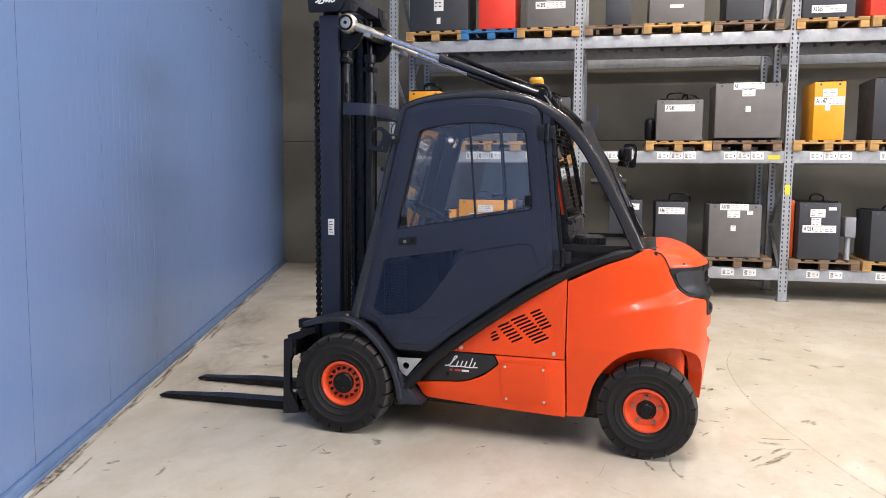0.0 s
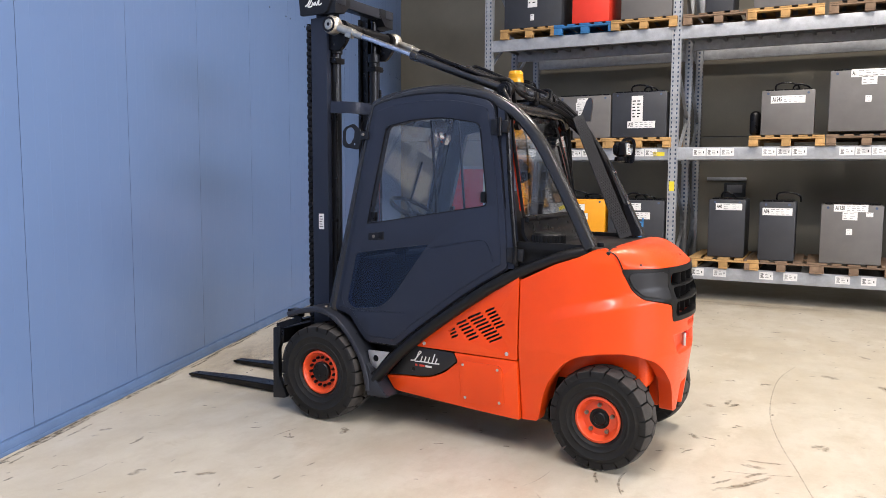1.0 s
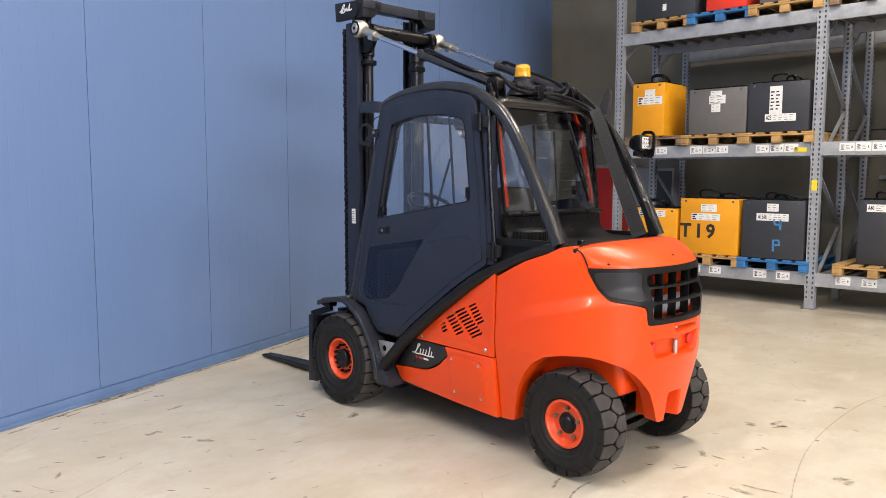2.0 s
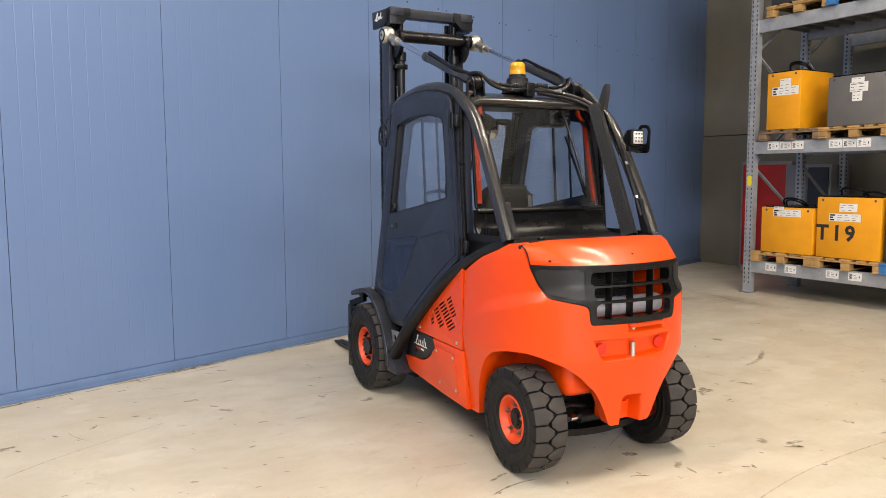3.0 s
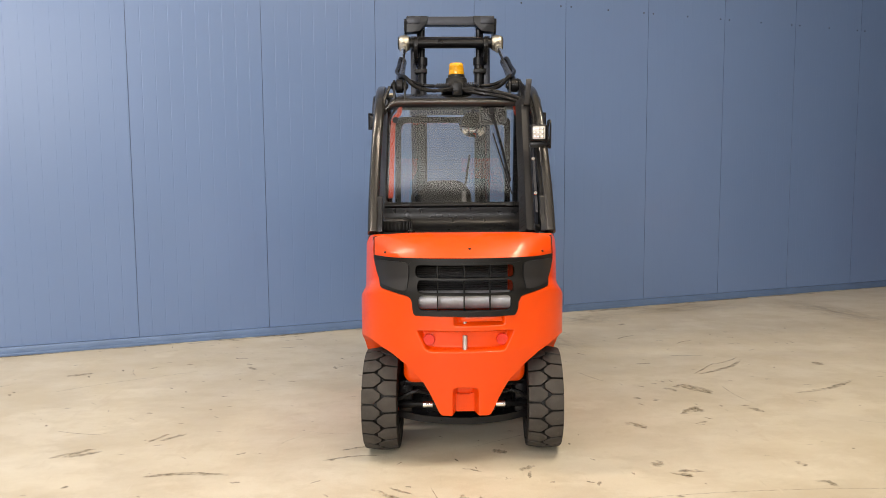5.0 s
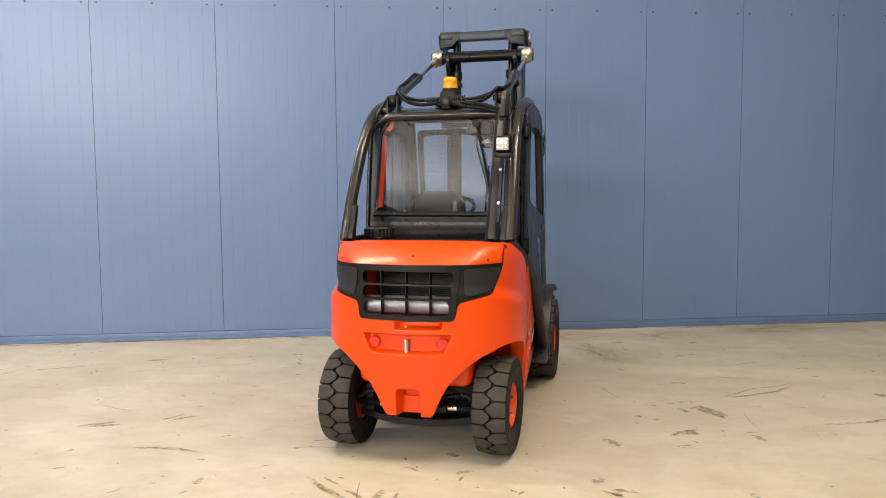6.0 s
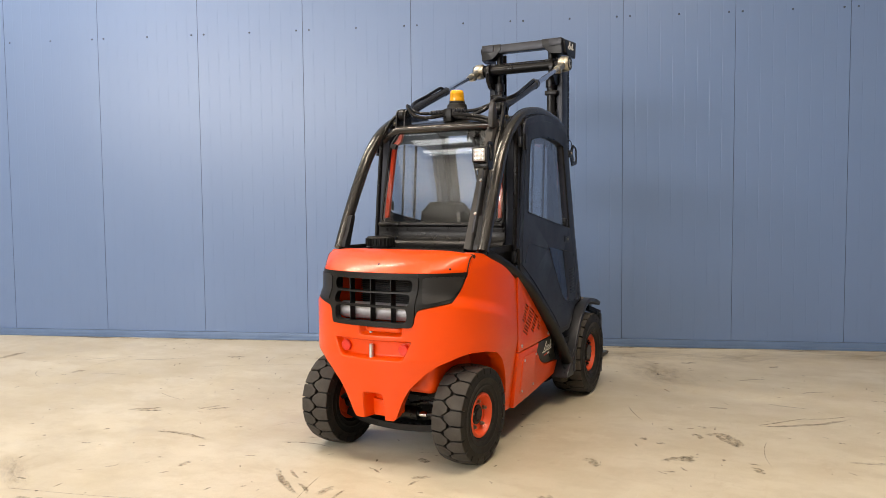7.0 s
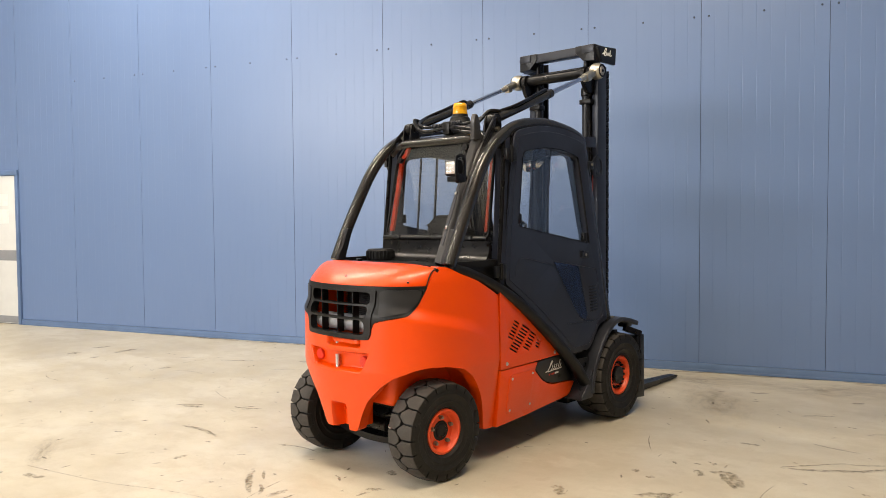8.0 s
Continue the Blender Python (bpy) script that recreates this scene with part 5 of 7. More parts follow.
bm = slab(bmesh.new(), [[(x, y, z) for y in (-0.44, -0.42, 0.42, 0.44)] for x, z in bow], [[(x - 0.018, y, z - 0.004) for y in (-0.44, -0.42, 0.42, 0.44)] for x, z in bow])
rwall = part("rear_wall", bm, BLACK, truck, "bowed black panel under the rear window", smooth=50)
part("window_rail", sweep(bmesh.new(), [(1.300, -0.43, 1.283), (1.300, 0.43, 1.283)], circle(0.013, 12)), BLACK, rwall)
WIN = rounded([(-0.434, 1.288), (0.434, 1.288), (0.412, 1.80), (0.330, 1.898), (-0.330, 1.898), (-0.412, 1.80)], [0.03, 0.03, 0.06, 0.06, 0.06, 0.06])
HOLE = rounded([(-0.422, 1.300), (0.422, 1.300), (0.400, 1.795), (0.322, 1.886), (-0.322, 1.886), (-0.400, 1.795)], [0.03, 0.03, 0.06, 0.06, 0.06, 0.06])
rw = part("rear_window", plate(bmesh.new(), WIN, [HOLE], 1.240, 1.256, "x", bevel=0.004), BLACK, truck, "framed rear window with heating wires and wiper")
pane = part("pane", plate(bmesh.new(), HOLE, [], 1.246, 1.250, "x"), REARGLASS, rw)
pane.visible_shadow = False
wires = bmesh.new()
for i in range(17):
    z = 1.36 + i * 0.026
    box(wires, 1.2505, 1.2515, -0.36, 0.36, z - 0.0004, z + 0.0004)
tagged(part("heating_grid", wires, surf("dark_wire", (0.05, 0.045, 0.04), 0.5, bump=0), rw, smooth=0), kind="stuff")
for sgn in (-1, 1):
    w = 0.014 if sgn < 0 else 0.009
    bm = sweep(bmesh.new(), spline([(1.232, sgn * 0.396, 1.325), (1.232, sgn * 0.386, 1.60), (1.232, sgn * 0.380, 1.765), (1.232, sgn * 0.366, 1.800), (1.232, sgn * 0.345, 1.825), (1.232, sgn * 0.338, 1.875)], 4), [(-w, -0.010), (w, -0.010), (w, 0.010), (-w, 0.010)], side=(0, 1, 0))
    part("inner_pillar", bm, INNERRED, rw, "dull orange-red inner pillar")
    part("hinge_knob", rod(bmesh.new(), (1.25, sgn * 0.365, 1.78), (1.275, sgn * 0.365, 1.78), 0.018, n=14), BLACK, rw)
    part("catch", boxed(1.262, 1.285, sgn * 0.30 - 0.025, sgn * 0.30 + 0.025, 1.275, 1.30, 0.006), BLACK, rw)
bm = sweep(bmesh.new(), [(1.275, 0.20, 1.83), (1.283, 0.255, 1.62), (1.283, 0.30, 1.42)], circle(0.008, 8))
rod(bm, (1.25, 0.20, 1.83), (1.29, 0.20, 1.83), 0.022, n=14)
wip = part("wiper", bm, BLACK, rw)
part("wiper_blade", sweep(bmesh.new(), [(1.270, 0.205, 1.70), (1.272, 0.31, 1.345)], [(-0.004, -0.007), (0.004, -0.007), (0.004, 0.007), (-0.004, 0.007)]), BLACK, wip)
part("wiper_motor", boxed(1.17, 1.235, 0.13, 0.29, 1.76, 1.87, 0.02), BLACK, rw, "black wiper motor housing")
# the whole window leans forward a little
lean = Matrix(((1, 0, -0.18, 0.035 + 0.18 * 1.29), (0, 1, 0, 0), (0, 0, 1, 0), (0, 0, 0, 1)))
for ob in (rw, *rw.children, wip.children[0]):
    ob.data.transform(lean)

# -- doors --
DOOR_OUT = [(0.070, 0.700), (0.185, 0.672), (0.235, 0.60), (0.305, 0.522), (0.515, 0.518), (0.62, 0.612), (0.84, 0.775), (0.97, 0.868), (1.10, 0.952), (1.222, 1.022), (1.205, 1.30), (1.170, 1.62), (1.130, 1.885), (1.095, 1.918), (0.95, 1.952), (0.80, 1.968), (0.62, 1.962), (0.46, 1.940), (0.365, 1.910)]
DOOR_WIN = rounded([(0.458, 1.792), (0.62, 1.822), (0.82, 1.832), (1.050, 1.795), (1.098, 1.358), (0.318, 1.232)], [0.03, 0.1, 0.1, 0.04, 0.03, 0.015])
LOW_WIN = rounded([(0.236, 1.052), (0.735, 1.128), (0.615, 0.970), (0.500, 0.815), (0.405, 0.738), (0.215, 0.715), (0.168, 0.757)], [0.03, 0.006, 0.2, 0.08, 0.05, 0.03, 0.03])
LOW_WIN_R = rounded([(0.445, 1.085), (0.735, 1.128), (0.615, 0.970), (0.500, 0.815), (0.425, 0.738), (0.362, 0.722), (0.338, 0.750)], [0.02, 0.006, 0.2, 0.08, 0.04, 0.02, 0.02])
for sgn in (-1, 1):
    low_win = LOW_WIN if sgn < 0 else LOW_WIN_R
    y0, y1 = sgn * 0.468, sgn * 0.505
    door_out = rounded(DOOR_OUT, [0.02, 0.03, 0.03, 0.03, 0.03, 0.05, 0.1, 0.1, 0.1, 0.02, 0.2, 0.2, 0.03, 0.03, 0.1, 0.1, 0.1, 0.1, 0.02], 3)
    dr = part("cab_door", plate(bmesh.new(), door_out, [DOOR_WIN, low_win], y0, y1, bevel=0.006), DOORPAINT, truck, "blue-black cab door with sliding upper window")
    skin_line = [p for k, p in enumerate(offset(door_out, -0.034)) if k % 2 == 0]
    part("door_skin", plate(bmesh.new(), skin_line, [DOOR_WIN, low_win], sgn * 0.5042, sgn * 0.5085, bevel=0.003), DOORPAINT, dr, smooth=50)
    part("door_gasket", plate(bmesh.new(), offset(door_out, 0.009), [door_out], sgn * 0.470, sgn * 0.494), BLACK, dr)
    # pressed fields on the door
    for field, d, mat in ((DOOR_WIN, 0.008, BLACK), (low_win, 0.006, DOORPAINT)):
        c = sum((Vector(p) for p in field), Vector((0, 0))) / len(field)
        out2 = [tuple(Vector(p) + (Vector(p) - c).normalized() * d) for p in field]
        part("window_seal", plate(bmesh.new(), out2, [field], sgn * 0.500, sgn * 0.5105, bevel=0.001), mat, dr)
    for crease in ([(0.130, 0.82, 0), (0.145, 0.735, 0), (0.21, 0.708, 0), (0.40, 0.712, 0), (0.58, 0.722, 0)], [(0.72, 1.10, 0), (0.90, 1.138, 0), (1.05, 1.165, 0), (1.10, 1.15, 0), (1.125, 1.10, 0), (1.14, 1.05, 0)]):
        part("pressed_line", sweep(bmesh.new(), [(v.x, sgn * 0.5085, v.y) for v in spline(crease, 5)], circle(0.003, 6, 0.001)), DOORPAINT, dr)
    gp = part("pane", plate(bmesh.new(), DOOR_WIN, [], sgn * 0.482, sgn * 0.486), GLASS, dr, "clear side window glass")
    gp.visible_shadow = False
    gp = part("pane", plate(bmesh.new(), low_win, [], sgn * 0.5025, sgn * 0.5060), TINTED, dr, "tinted lower window glass")
    gp.visible_shadow = False
    part("window_rail", sweep(bmesh.new(), [(0.735, sgn * 0.478, 1.825), (0.775, sgn * 0.478, 1.305)], [(-0.006, -0.006), (0.006, -0.006), (0.006, 0.006), (-0.006, 0.006)]), BLACK, dr)
    part("window_rail", sweep(bmesh.new(), [(0.905, sgn * 0.472, 1.815), (0.945, sgn * 0.472, 1.33)], [(-0.005, -0.005), (0.005, -0.005), (0.005, 0.005), (-0.005, 0.005)]), BLACK, dr)
    part("window_catch", boxed(1.055, 1.085, min(sgn * 0.47, sgn * 0.5), max(sgn * 0.47, sgn * 0.5), 1.37, 1.43, 0.004), BLACK, dr)
    part("window_catch", boxed(0.335, 0.365, min(sgn * 0.47, sgn * 0.5), max(sgn * 0.47, sgn * 0.5), 1.245, 1.30, 0.004), BLACK, dr)
    hs = part("door_handle", plate(bmesh.new(), rounded([(0.325, 1.132), (0.436, 1.140), (0.436, 1.190), (0.327, 1.174)], 0.006), [], sgn * 0.500, sgn * 0.512, bevel=0.003), DARK, dr)
    part("handle_recess", boxed(0.395, 0.428, min(sgn * 0.506, sgn * 0.5135), max(sgn * 0.506, sgn * 0.5135), 1.146, 1.182, 0.002), BLACK, hs)
    part("lock", rod(bmesh.new(), (0.365, sgn * 0.508, 1.157), (0.365, sgn * 0.516, 1.157), 0.009, n=12), BOLT, hs)
    for hx, hz in ((1.172, 1.775), (1.272, 1.096)):
        hg = part("hinge", boxed(hx - 0.05, hx - 0.006, min(sgn * 0.495, sgn * 0.518), max(sgn * 0.495, sgn * 0.518), hz - 0.04, hz + 0.04, 0.005), DARK, dr, "charcoal door hinge")
        bm = rod(bmesh.new(), (hx, sgn * 0.515, hz - 0.048), (hx, sgn * 0.515, hz + 0.048), 0.013, n=14, bevel=0.002)
        part("hinge_pin", bm, BLACK, hg)
        part("hinge_leaf", boxed(hx + 0.008, hx + 0.045, min(sgn * 0.49, sgn * 0.514), max(sgn * 0.49, sgn * 0.514), hz - 0.032, hz + 0.032, 0.005), DARK, hg)
    if sgn > 0:
        louvre = bmesh.new()
        for i in range(9):
            lean_x = 0.022 * i / 8
            box(louvre, 0.205 + lean_x, 0.305 + lean_x, sgn * 0.507, sgn * 0.5105, 0.772 + i * 0.0205, 0.783 + i * 0.0205, 0.0015)
        outline = [(x, sgn * 0.5085, z) for x, z in offset(LOW_WIN, 0.004)]
        part("pressed_line", sweep(bmesh.new(), outline + outline[:1], circle(0.003, 6, 0.001), cap=False), DOORPAINT, dr)
        part("vent_panel", louvre, BLACK, dr)

# -- cab inside --
back = rounded([(-0.27, 1.02), (0.105, 1.02), (0.085, 1.36), (0.02, 1.425), (-0.185, 1.425), (-0.25, 1.36)], [0.02, 0.02, 0.08, 0.08, 0.08, 0.08])
bm = plate(bmesh.new(), back, [], 1.00, 1.10, "x", bevel=0.035)
box(bm, 0.70, 1.04, -0.29, 0.17, 0.95, 1.08, 0.04, seg=3)
seat = part("seat", bm, FABRIC, truck, "black vinyl driver's seat", smooth=50)
part("seat_belt", sweep(bmesh.new(), [(1.108, 0.04, 1.36), (1.112, 0.05, 1.18)], [(-0.012, -0.001), (0.012, -0.001), (0.012, 0.001), (-0.012, 0.001)]), BAT_GREY, seat)
part("seat_base", boxed(0.72, 1.15, -0.33, 0.33, 0.56, 0.95, 0.02), PLASTIC, truck)
c0 = Vector((0.41, -0.13, 1.30))
q = Matrix.Rotation(radians(28), 4, "Y")
bm = bmesh.new()
ring_pts = [c0 + (q @ Vector((0.155 * math.cos(a), 0.155 * math.sin(a), 0))) for a in (2 * math.pi * i / 32 for i in range(33))]
sweep(bm, ring_pts, circle(0.014, 8), side=q @ Vector((0, 0, 1)), cap=False)
for a in (0.5, 2.6, 4.7):
    sweep(bm, [c0 - Vector((0, 0, 0.02)), c0 + (q @ Vector((0.15 * math.cos(a), 0.15 * math.sin(a), 0)))], circle(0.012, 8))
sw = part("steering_wheel", bm, BLACK, truck)
part("steering_column", rod(bmesh.new(), c0, (0.22, -0.13, 0.75), 0.03, 0.05, n=16), PLASTIC, truck)
bm = boxed(0.20, 0.36, -0.43, 0.43, 0.62, 1.02, 0.03)
box(bm, 0.10, 0.17, -0.44, 0.44, 0.45, 1.06, 0.02)
box(bm, 0.30, 0.42, 0.24, 0.43, 0.70, 1.08, 0.03)
part("dashboard", bm, PLASTIC, truck)
for i in range(4):
    part("control_lever", rod(bmesh.new(), (0.38, 0.28 + i * 0.035, 1.07), (0.36, 0.28 + i * 0.035, 1.20), 0.006, 0.010, n=8), BLACK, truck)
bm = bmesh.new()
c1 = Vector((0.44, 0.14, 1.80))
lathe(bm, [(0.10, 0), (0.088, 0.028), (0.062, 0.048), (0.03, 0.058), (0.004, 0.061)], 28, lambda v: c1 + Matrix.Rotation(radians(62), 3, "Y") @ v)
mir = part("panoramic_mirror", bm, CHROME, truck, "domed chrome inside mirror")
part("mirror_arm", rod(bmesh.new(), c1, (0.42, 0.14, 1.93), 0.010, n=10), BLACK, mir)
bm = plate(bmesh.new(), rounded([(-0.42, 1.03), (0.42, 1.03), (0.40, 1.86), (-0.40, 1.86)], 0.05), [rounded([(-0.38, 1.07), (0.38, 1.07), (0.36, 1.82), (-0.36, 1.82)], 0.05)], 0.0, 0.02, "x")
shear = Matrix(((1, 0, 0.258, -0.11), (0, 1, 0, 0), (0, 0, 1, 0), (0, 0, 0, 1)))
bm.transform(shear)
ws = part("windscreen", bm, BLACK, truck, "black-framed front windscreen")
bm = plate(bmesh.new(), rounded([(-0.38, 1.07), (0.38, 1.07), (0.36, 1.82), (-0.36, 1.82)], 0.05), [], 0.008, 0.012, "x")
bm.transform(shear)
gp = part("pane", bm, GLASS, ws)
gp.visible_shadow = False
bm = sweep(bmesh.new(), [(0.19, 0.05, 1.10), (0.32, 0.12, 1.60)], circle(0.008, 8))
part("front_wiper", bm, BLACK, ws)
part("wiring_box", boxed(1.02, 1.12, 0.14, 0.30, 1.76, 1.86, 0.02), BLACK, truck)

# -- fenders and steps --
for sgn in (-1, 1):
    arc = [(-0.26, 0.640), (-0.14, 0.672), (-0.01, 0.688), (0.10, 0.650), (0.20, 0.565), (0.285, 0.445), (0.330, 0.33), (0.345, 0.235)]
    pts = [(v.x, sgn * 0.455, v.y) for v in spline([(a, b, 0) for a, b in arc], 5)]
    fd = part("fender", sweep(bmesh.new(), pts, rounded([(-0.105, -0.016), (0.105, -0.016), (0.105, 0.016), (-0.105, 0.016)], 0.010, 3)), STEELBLUE, truck, "slate grey front mudguard", smooth=50)
    step = rounded([(0.335, 0.40), (0.375, 0.33), (0.475, 0.225), (0.480, 0.208), (0.335, 0.206)], [0.01, 0.03, 0.01, 0.005, 0.01])
    part("step_plate", plate(bmesh.new(), step, [], sgn * 0.38, sgn * 0.55, bevel=0.006), STEELBLUE, fd)
    br = rounded([(0.315, 0.470), (0.470, 0.474), (0.375, 0.362), (0.335, 0.385)], 0.006)
    part("step_bracket", plate(bmesh.new(), br, [[(0.372 + 0.02 * math.cos(a), 0.425 + 0.02 * math.sin(a)) for a in (2 * math.pi * i / 14 for i in range(14))]], sgn * 0.498, sgn * 0.505), ALU if sgn < 0 else DARK, truck, "bare galvanised bracket with a hole" if sgn < 0 else "dark bracket with a hole")
    part("fender_bolt", rod(bmesh.new(), (0.0, sgn * 0.50, 0.70), (0.0, sgn * 0.50, 0.712), 0.012, n=10), BOLT, fd)
    part("inner_skirt", boxed(0.30, 0.60, min(sgn * 0.35, sgn * 0.40), max(sgn * 0.35, sgn * 0.40), 0.25, 0.70, 0.01), BLACK, truck)

# -- mast --
def chain(bm, x, y, z0, z1, side):
    """A leaf chain: pairs of rounded link plates, one above the other."""
    z = z0
    k = 0
    while z < z1:
        w = 0.020 if k % 2 else 0.017
        box(bm, x - w, x + w, y - 0.012, y + 0.012, z, z + 0.030, 0.005, seg=1)
        box(bm, x - 0.008, x + 0.008, y - 0.014, y + 0.014, z + 0.030, z + 0.040)
        z += 0.040
        k += 1
    return bm


for sgn in (-1, 1):
    bm = bmesh.new()
    c_out = rounded([(-0.255, sgn * 0.300), (-0.131, sgn * 0.300), (-0.131, sgn * 0.255), (-0.155, sgn * 0.255), (-0.155, sgn * 0.280), (-0.230, sgn * 0.280), (-0.230, sgn * 0.255), (-0.255, sgn * 0.255)], 0.004, 2)
    plate(bm, c_out, [], 0.12, 2.50, "z")
    out = part("mast_channel", bm, DOORPAINT, truck, "blue-black outer mast channel")
    bm = bmesh.new()
    c_in = rounded([(-0.250, sgn * 0.252), (-0.164, sgn * 0.252), (-0.164, sgn * 0.205), (-0.182, sgn * 0.205), (-0.182, sgn * 0.230), (-0.230, sgn * 0.230), (-0.230, sgn * 0.205), (-0.250, sgn * 0.205)], 0.004, 2)
    plate(bm, c_in, [], 0.10, 2.58, "z")
    part("inner_channel", bm, BLACK, out)
    bm = rod(bmesh.new(), (-0.122, sgn * 0.212, 0.15), (-0.122, sgn * 0.212, 2.30), 0.031, n=22, bevel=0.004)
    rod(bm, (-0.122, sgn * 0.212, 2.28), (-0.122, sgn * 0.212, 2.34), 0.040, n=22, bevel=0.004)
    cyl = part("lift_cylinder", bm, DARK, truck, "dark hydraulic lift cylinder")
    part("piston_rod", rod(bmesh.new(), (-0.122, sgn * 0.212, 2.34), (-0.122, sgn * 0.212, 2.57), 0.021, n=18), BLACK, cyl)
    part("clamp", boxed(-0.158, -0.082, min(sgn * 0.175, sgn * 0.27), max(sgn * 0.175, sgn * 0.27), 2.22, 2.255, 0.005), BLACK, cyl)
    part("pressure_hose", sweep(bmesh.new(), spline([(-0.098, sgn * 0.252, 0.6), (-0.096, sgn * 0.256, 1.5), (-0.098, sgn * 0.252, 2.1)], 4), circle(0.009, 8)), BLACK, cyl)
    if sgn > 0:
        part("cable", rod(bmesh.new(), (-0.118, sgn * 0.268, 0.62), (-0.118, sgn * 0.268, 1.72), 0.0022, n=8), DARKRED, cyl, "thin red cable")
    part("lift_chain", chain(bmesh.new(), -0.277, sgn * 0.288, 0.55, 2.47, sgn), BLACK, truck, "black leaf chain", smooth=0)
    # head plate with the maker's mark as a plain swash
    hp = rounded([(-0.315, 2.615), (-0.075, 2.60), (-0.055, 2.585), (-0.095, 2.505), (-0.115, 2.492), (-0.305, 2.492)], 0.012)
    head = part("mast_head_plate", plate(bmesh.new(), [(x, z + 0.02) for x, z in hp], [], sgn * 0.325, sgn * 0.345, bevel=0.004), DARK, truck, "charcoal mast head plate")
    mark = bmesh.new()
    ring2 = [(-0.001, -0.004), (0.001, -0.004), (0.001, 0.004), (-0.001, 0.004)]
    for stroke_pts in ([(-0.07, -0.010), (-0.05, 0.0), (-0.03, 0.03), (-0.015, 0.032), (-0.035, 0.0), (-0.05, -0.014), (-0.02, -0.014), (-0.012, 0.008), (0.0, -0.010), (0.008, 0.008), (0.02, -0.012), (0.04, 0.03), (0.035, -0.010), (0.06, -0.004)],):
        sweep(mark, [(-0.19 - sgn * v.x, sgn * 0.3462, 2.578 + v.y) for v in spline([(a, b, 0) for a, b in stroke_pts], 4)], ring2)
    part("script_mark", mark, WHITE, head, "white swash mark", smooth=0)
    # outrigger plates that carry the cross tube
    ear = rounded([(-0.165, 2.435), (-0.085, 2.470), (-0.020, 2.480), (0.012, 2.455), (0.018, 2.410), (0.004, 2.350), (-0.050, 2.290), (-0.165, 2.300)], [0.01, 0.03, 0.03, 0.03, 0.03, 0.04, 0.03, 0.01])
    part("tube_bracket", plate(bmesh.new(), ear, [], sgn * 0.245, sgn * 0.274, bevel=0.004), BLACK, truck)
bm = sweep(bmesh.new(), [(-0.075, -0.185, 2.597), (-0.075, 0.185, 2.597)], rounded([(-0.05, -0.032), (0.03, -0.032), (0.03, 0.032), (-0.05, 0.032)], 0.005, 2), side=(1, 0, 0))
beam = part("mast_crossbeam", bm, STEELBLUE, truck, "slate grey mast top crossbeam with dark gusseted ends")
for sgn in (-1, 1):
    gus = rounded([(sgn * 0.326, 2.632), (sgn * 0.168, 2.632), (sgn * 0.168, 2.585), (sgn * 0.232, 2.522), (sgn * 0.326, 2.512)], 0.006, 2)
    part("gusset", plate(bmesh.new(), gus, [], -0.135, -0.040, "x", bevel=0.004), DARK, beam)
    part("gusset_face", boxed(-0.0395, -0.034, min(sgn * 0.322, sgn * 0.225), max(sgn * 0.322, sgn * 0.225), 2.575, 2.628, 0.002), STEELBLUE, beam)
bm = rod(bmesh.new(), (-0.048, -0.31, 2.434), (-0.048, 0.31, 2.434), 0.037, n=28)
part("cross_tube", bm, BLACK, truck)
strap = spline([(-0.10, -0.30, 1.94), (0.02, -0.30, 1.935), (0.09, -0.24, 1.93), (0.11, 0.0, 1.93), (0.09, 0.24, 1.93), (0.02, 0.30, 1.935), (-0.10, 0.30, 1.94)], 6)
part("mast_strap", sweep(bmesh.new(), strap, [(-0.036, -0.006), (0.036, -0.006), (0.036, 0.006), (-0.036, 0.006)], side=(0, 0, 1)), DOORPAINT, truck, "bent mast strap")
part("mast_sticker", boxed(-0.205, -0.165, -0.3025, -0.3005, 1.165, 1.265), WHITE, truck, "white paper sticker", smooth=0)
bars = bmesh.new()
for k in range(5):
    box(bars, -0.199, -0.173 - 0.005 * (k % 3), -0.3032, -0.3026, 1.180 + k * 0.016, 1.1845 + k * 0.016)
part("sticker_print", bars, INK, bpy.data.objects["mast_sticker"], smooth=0)
bm = boxed(-0.24, -0.06, -0.24, 0.24, 0.42, 0.50, 0.01)
part("mast_tie", bm, BLACK, truck)
part("mast_tie", boxed(-0.22, -0.08, -0.24, 0.24, 2.44, 2.49, 0.01), BLACK, truck)
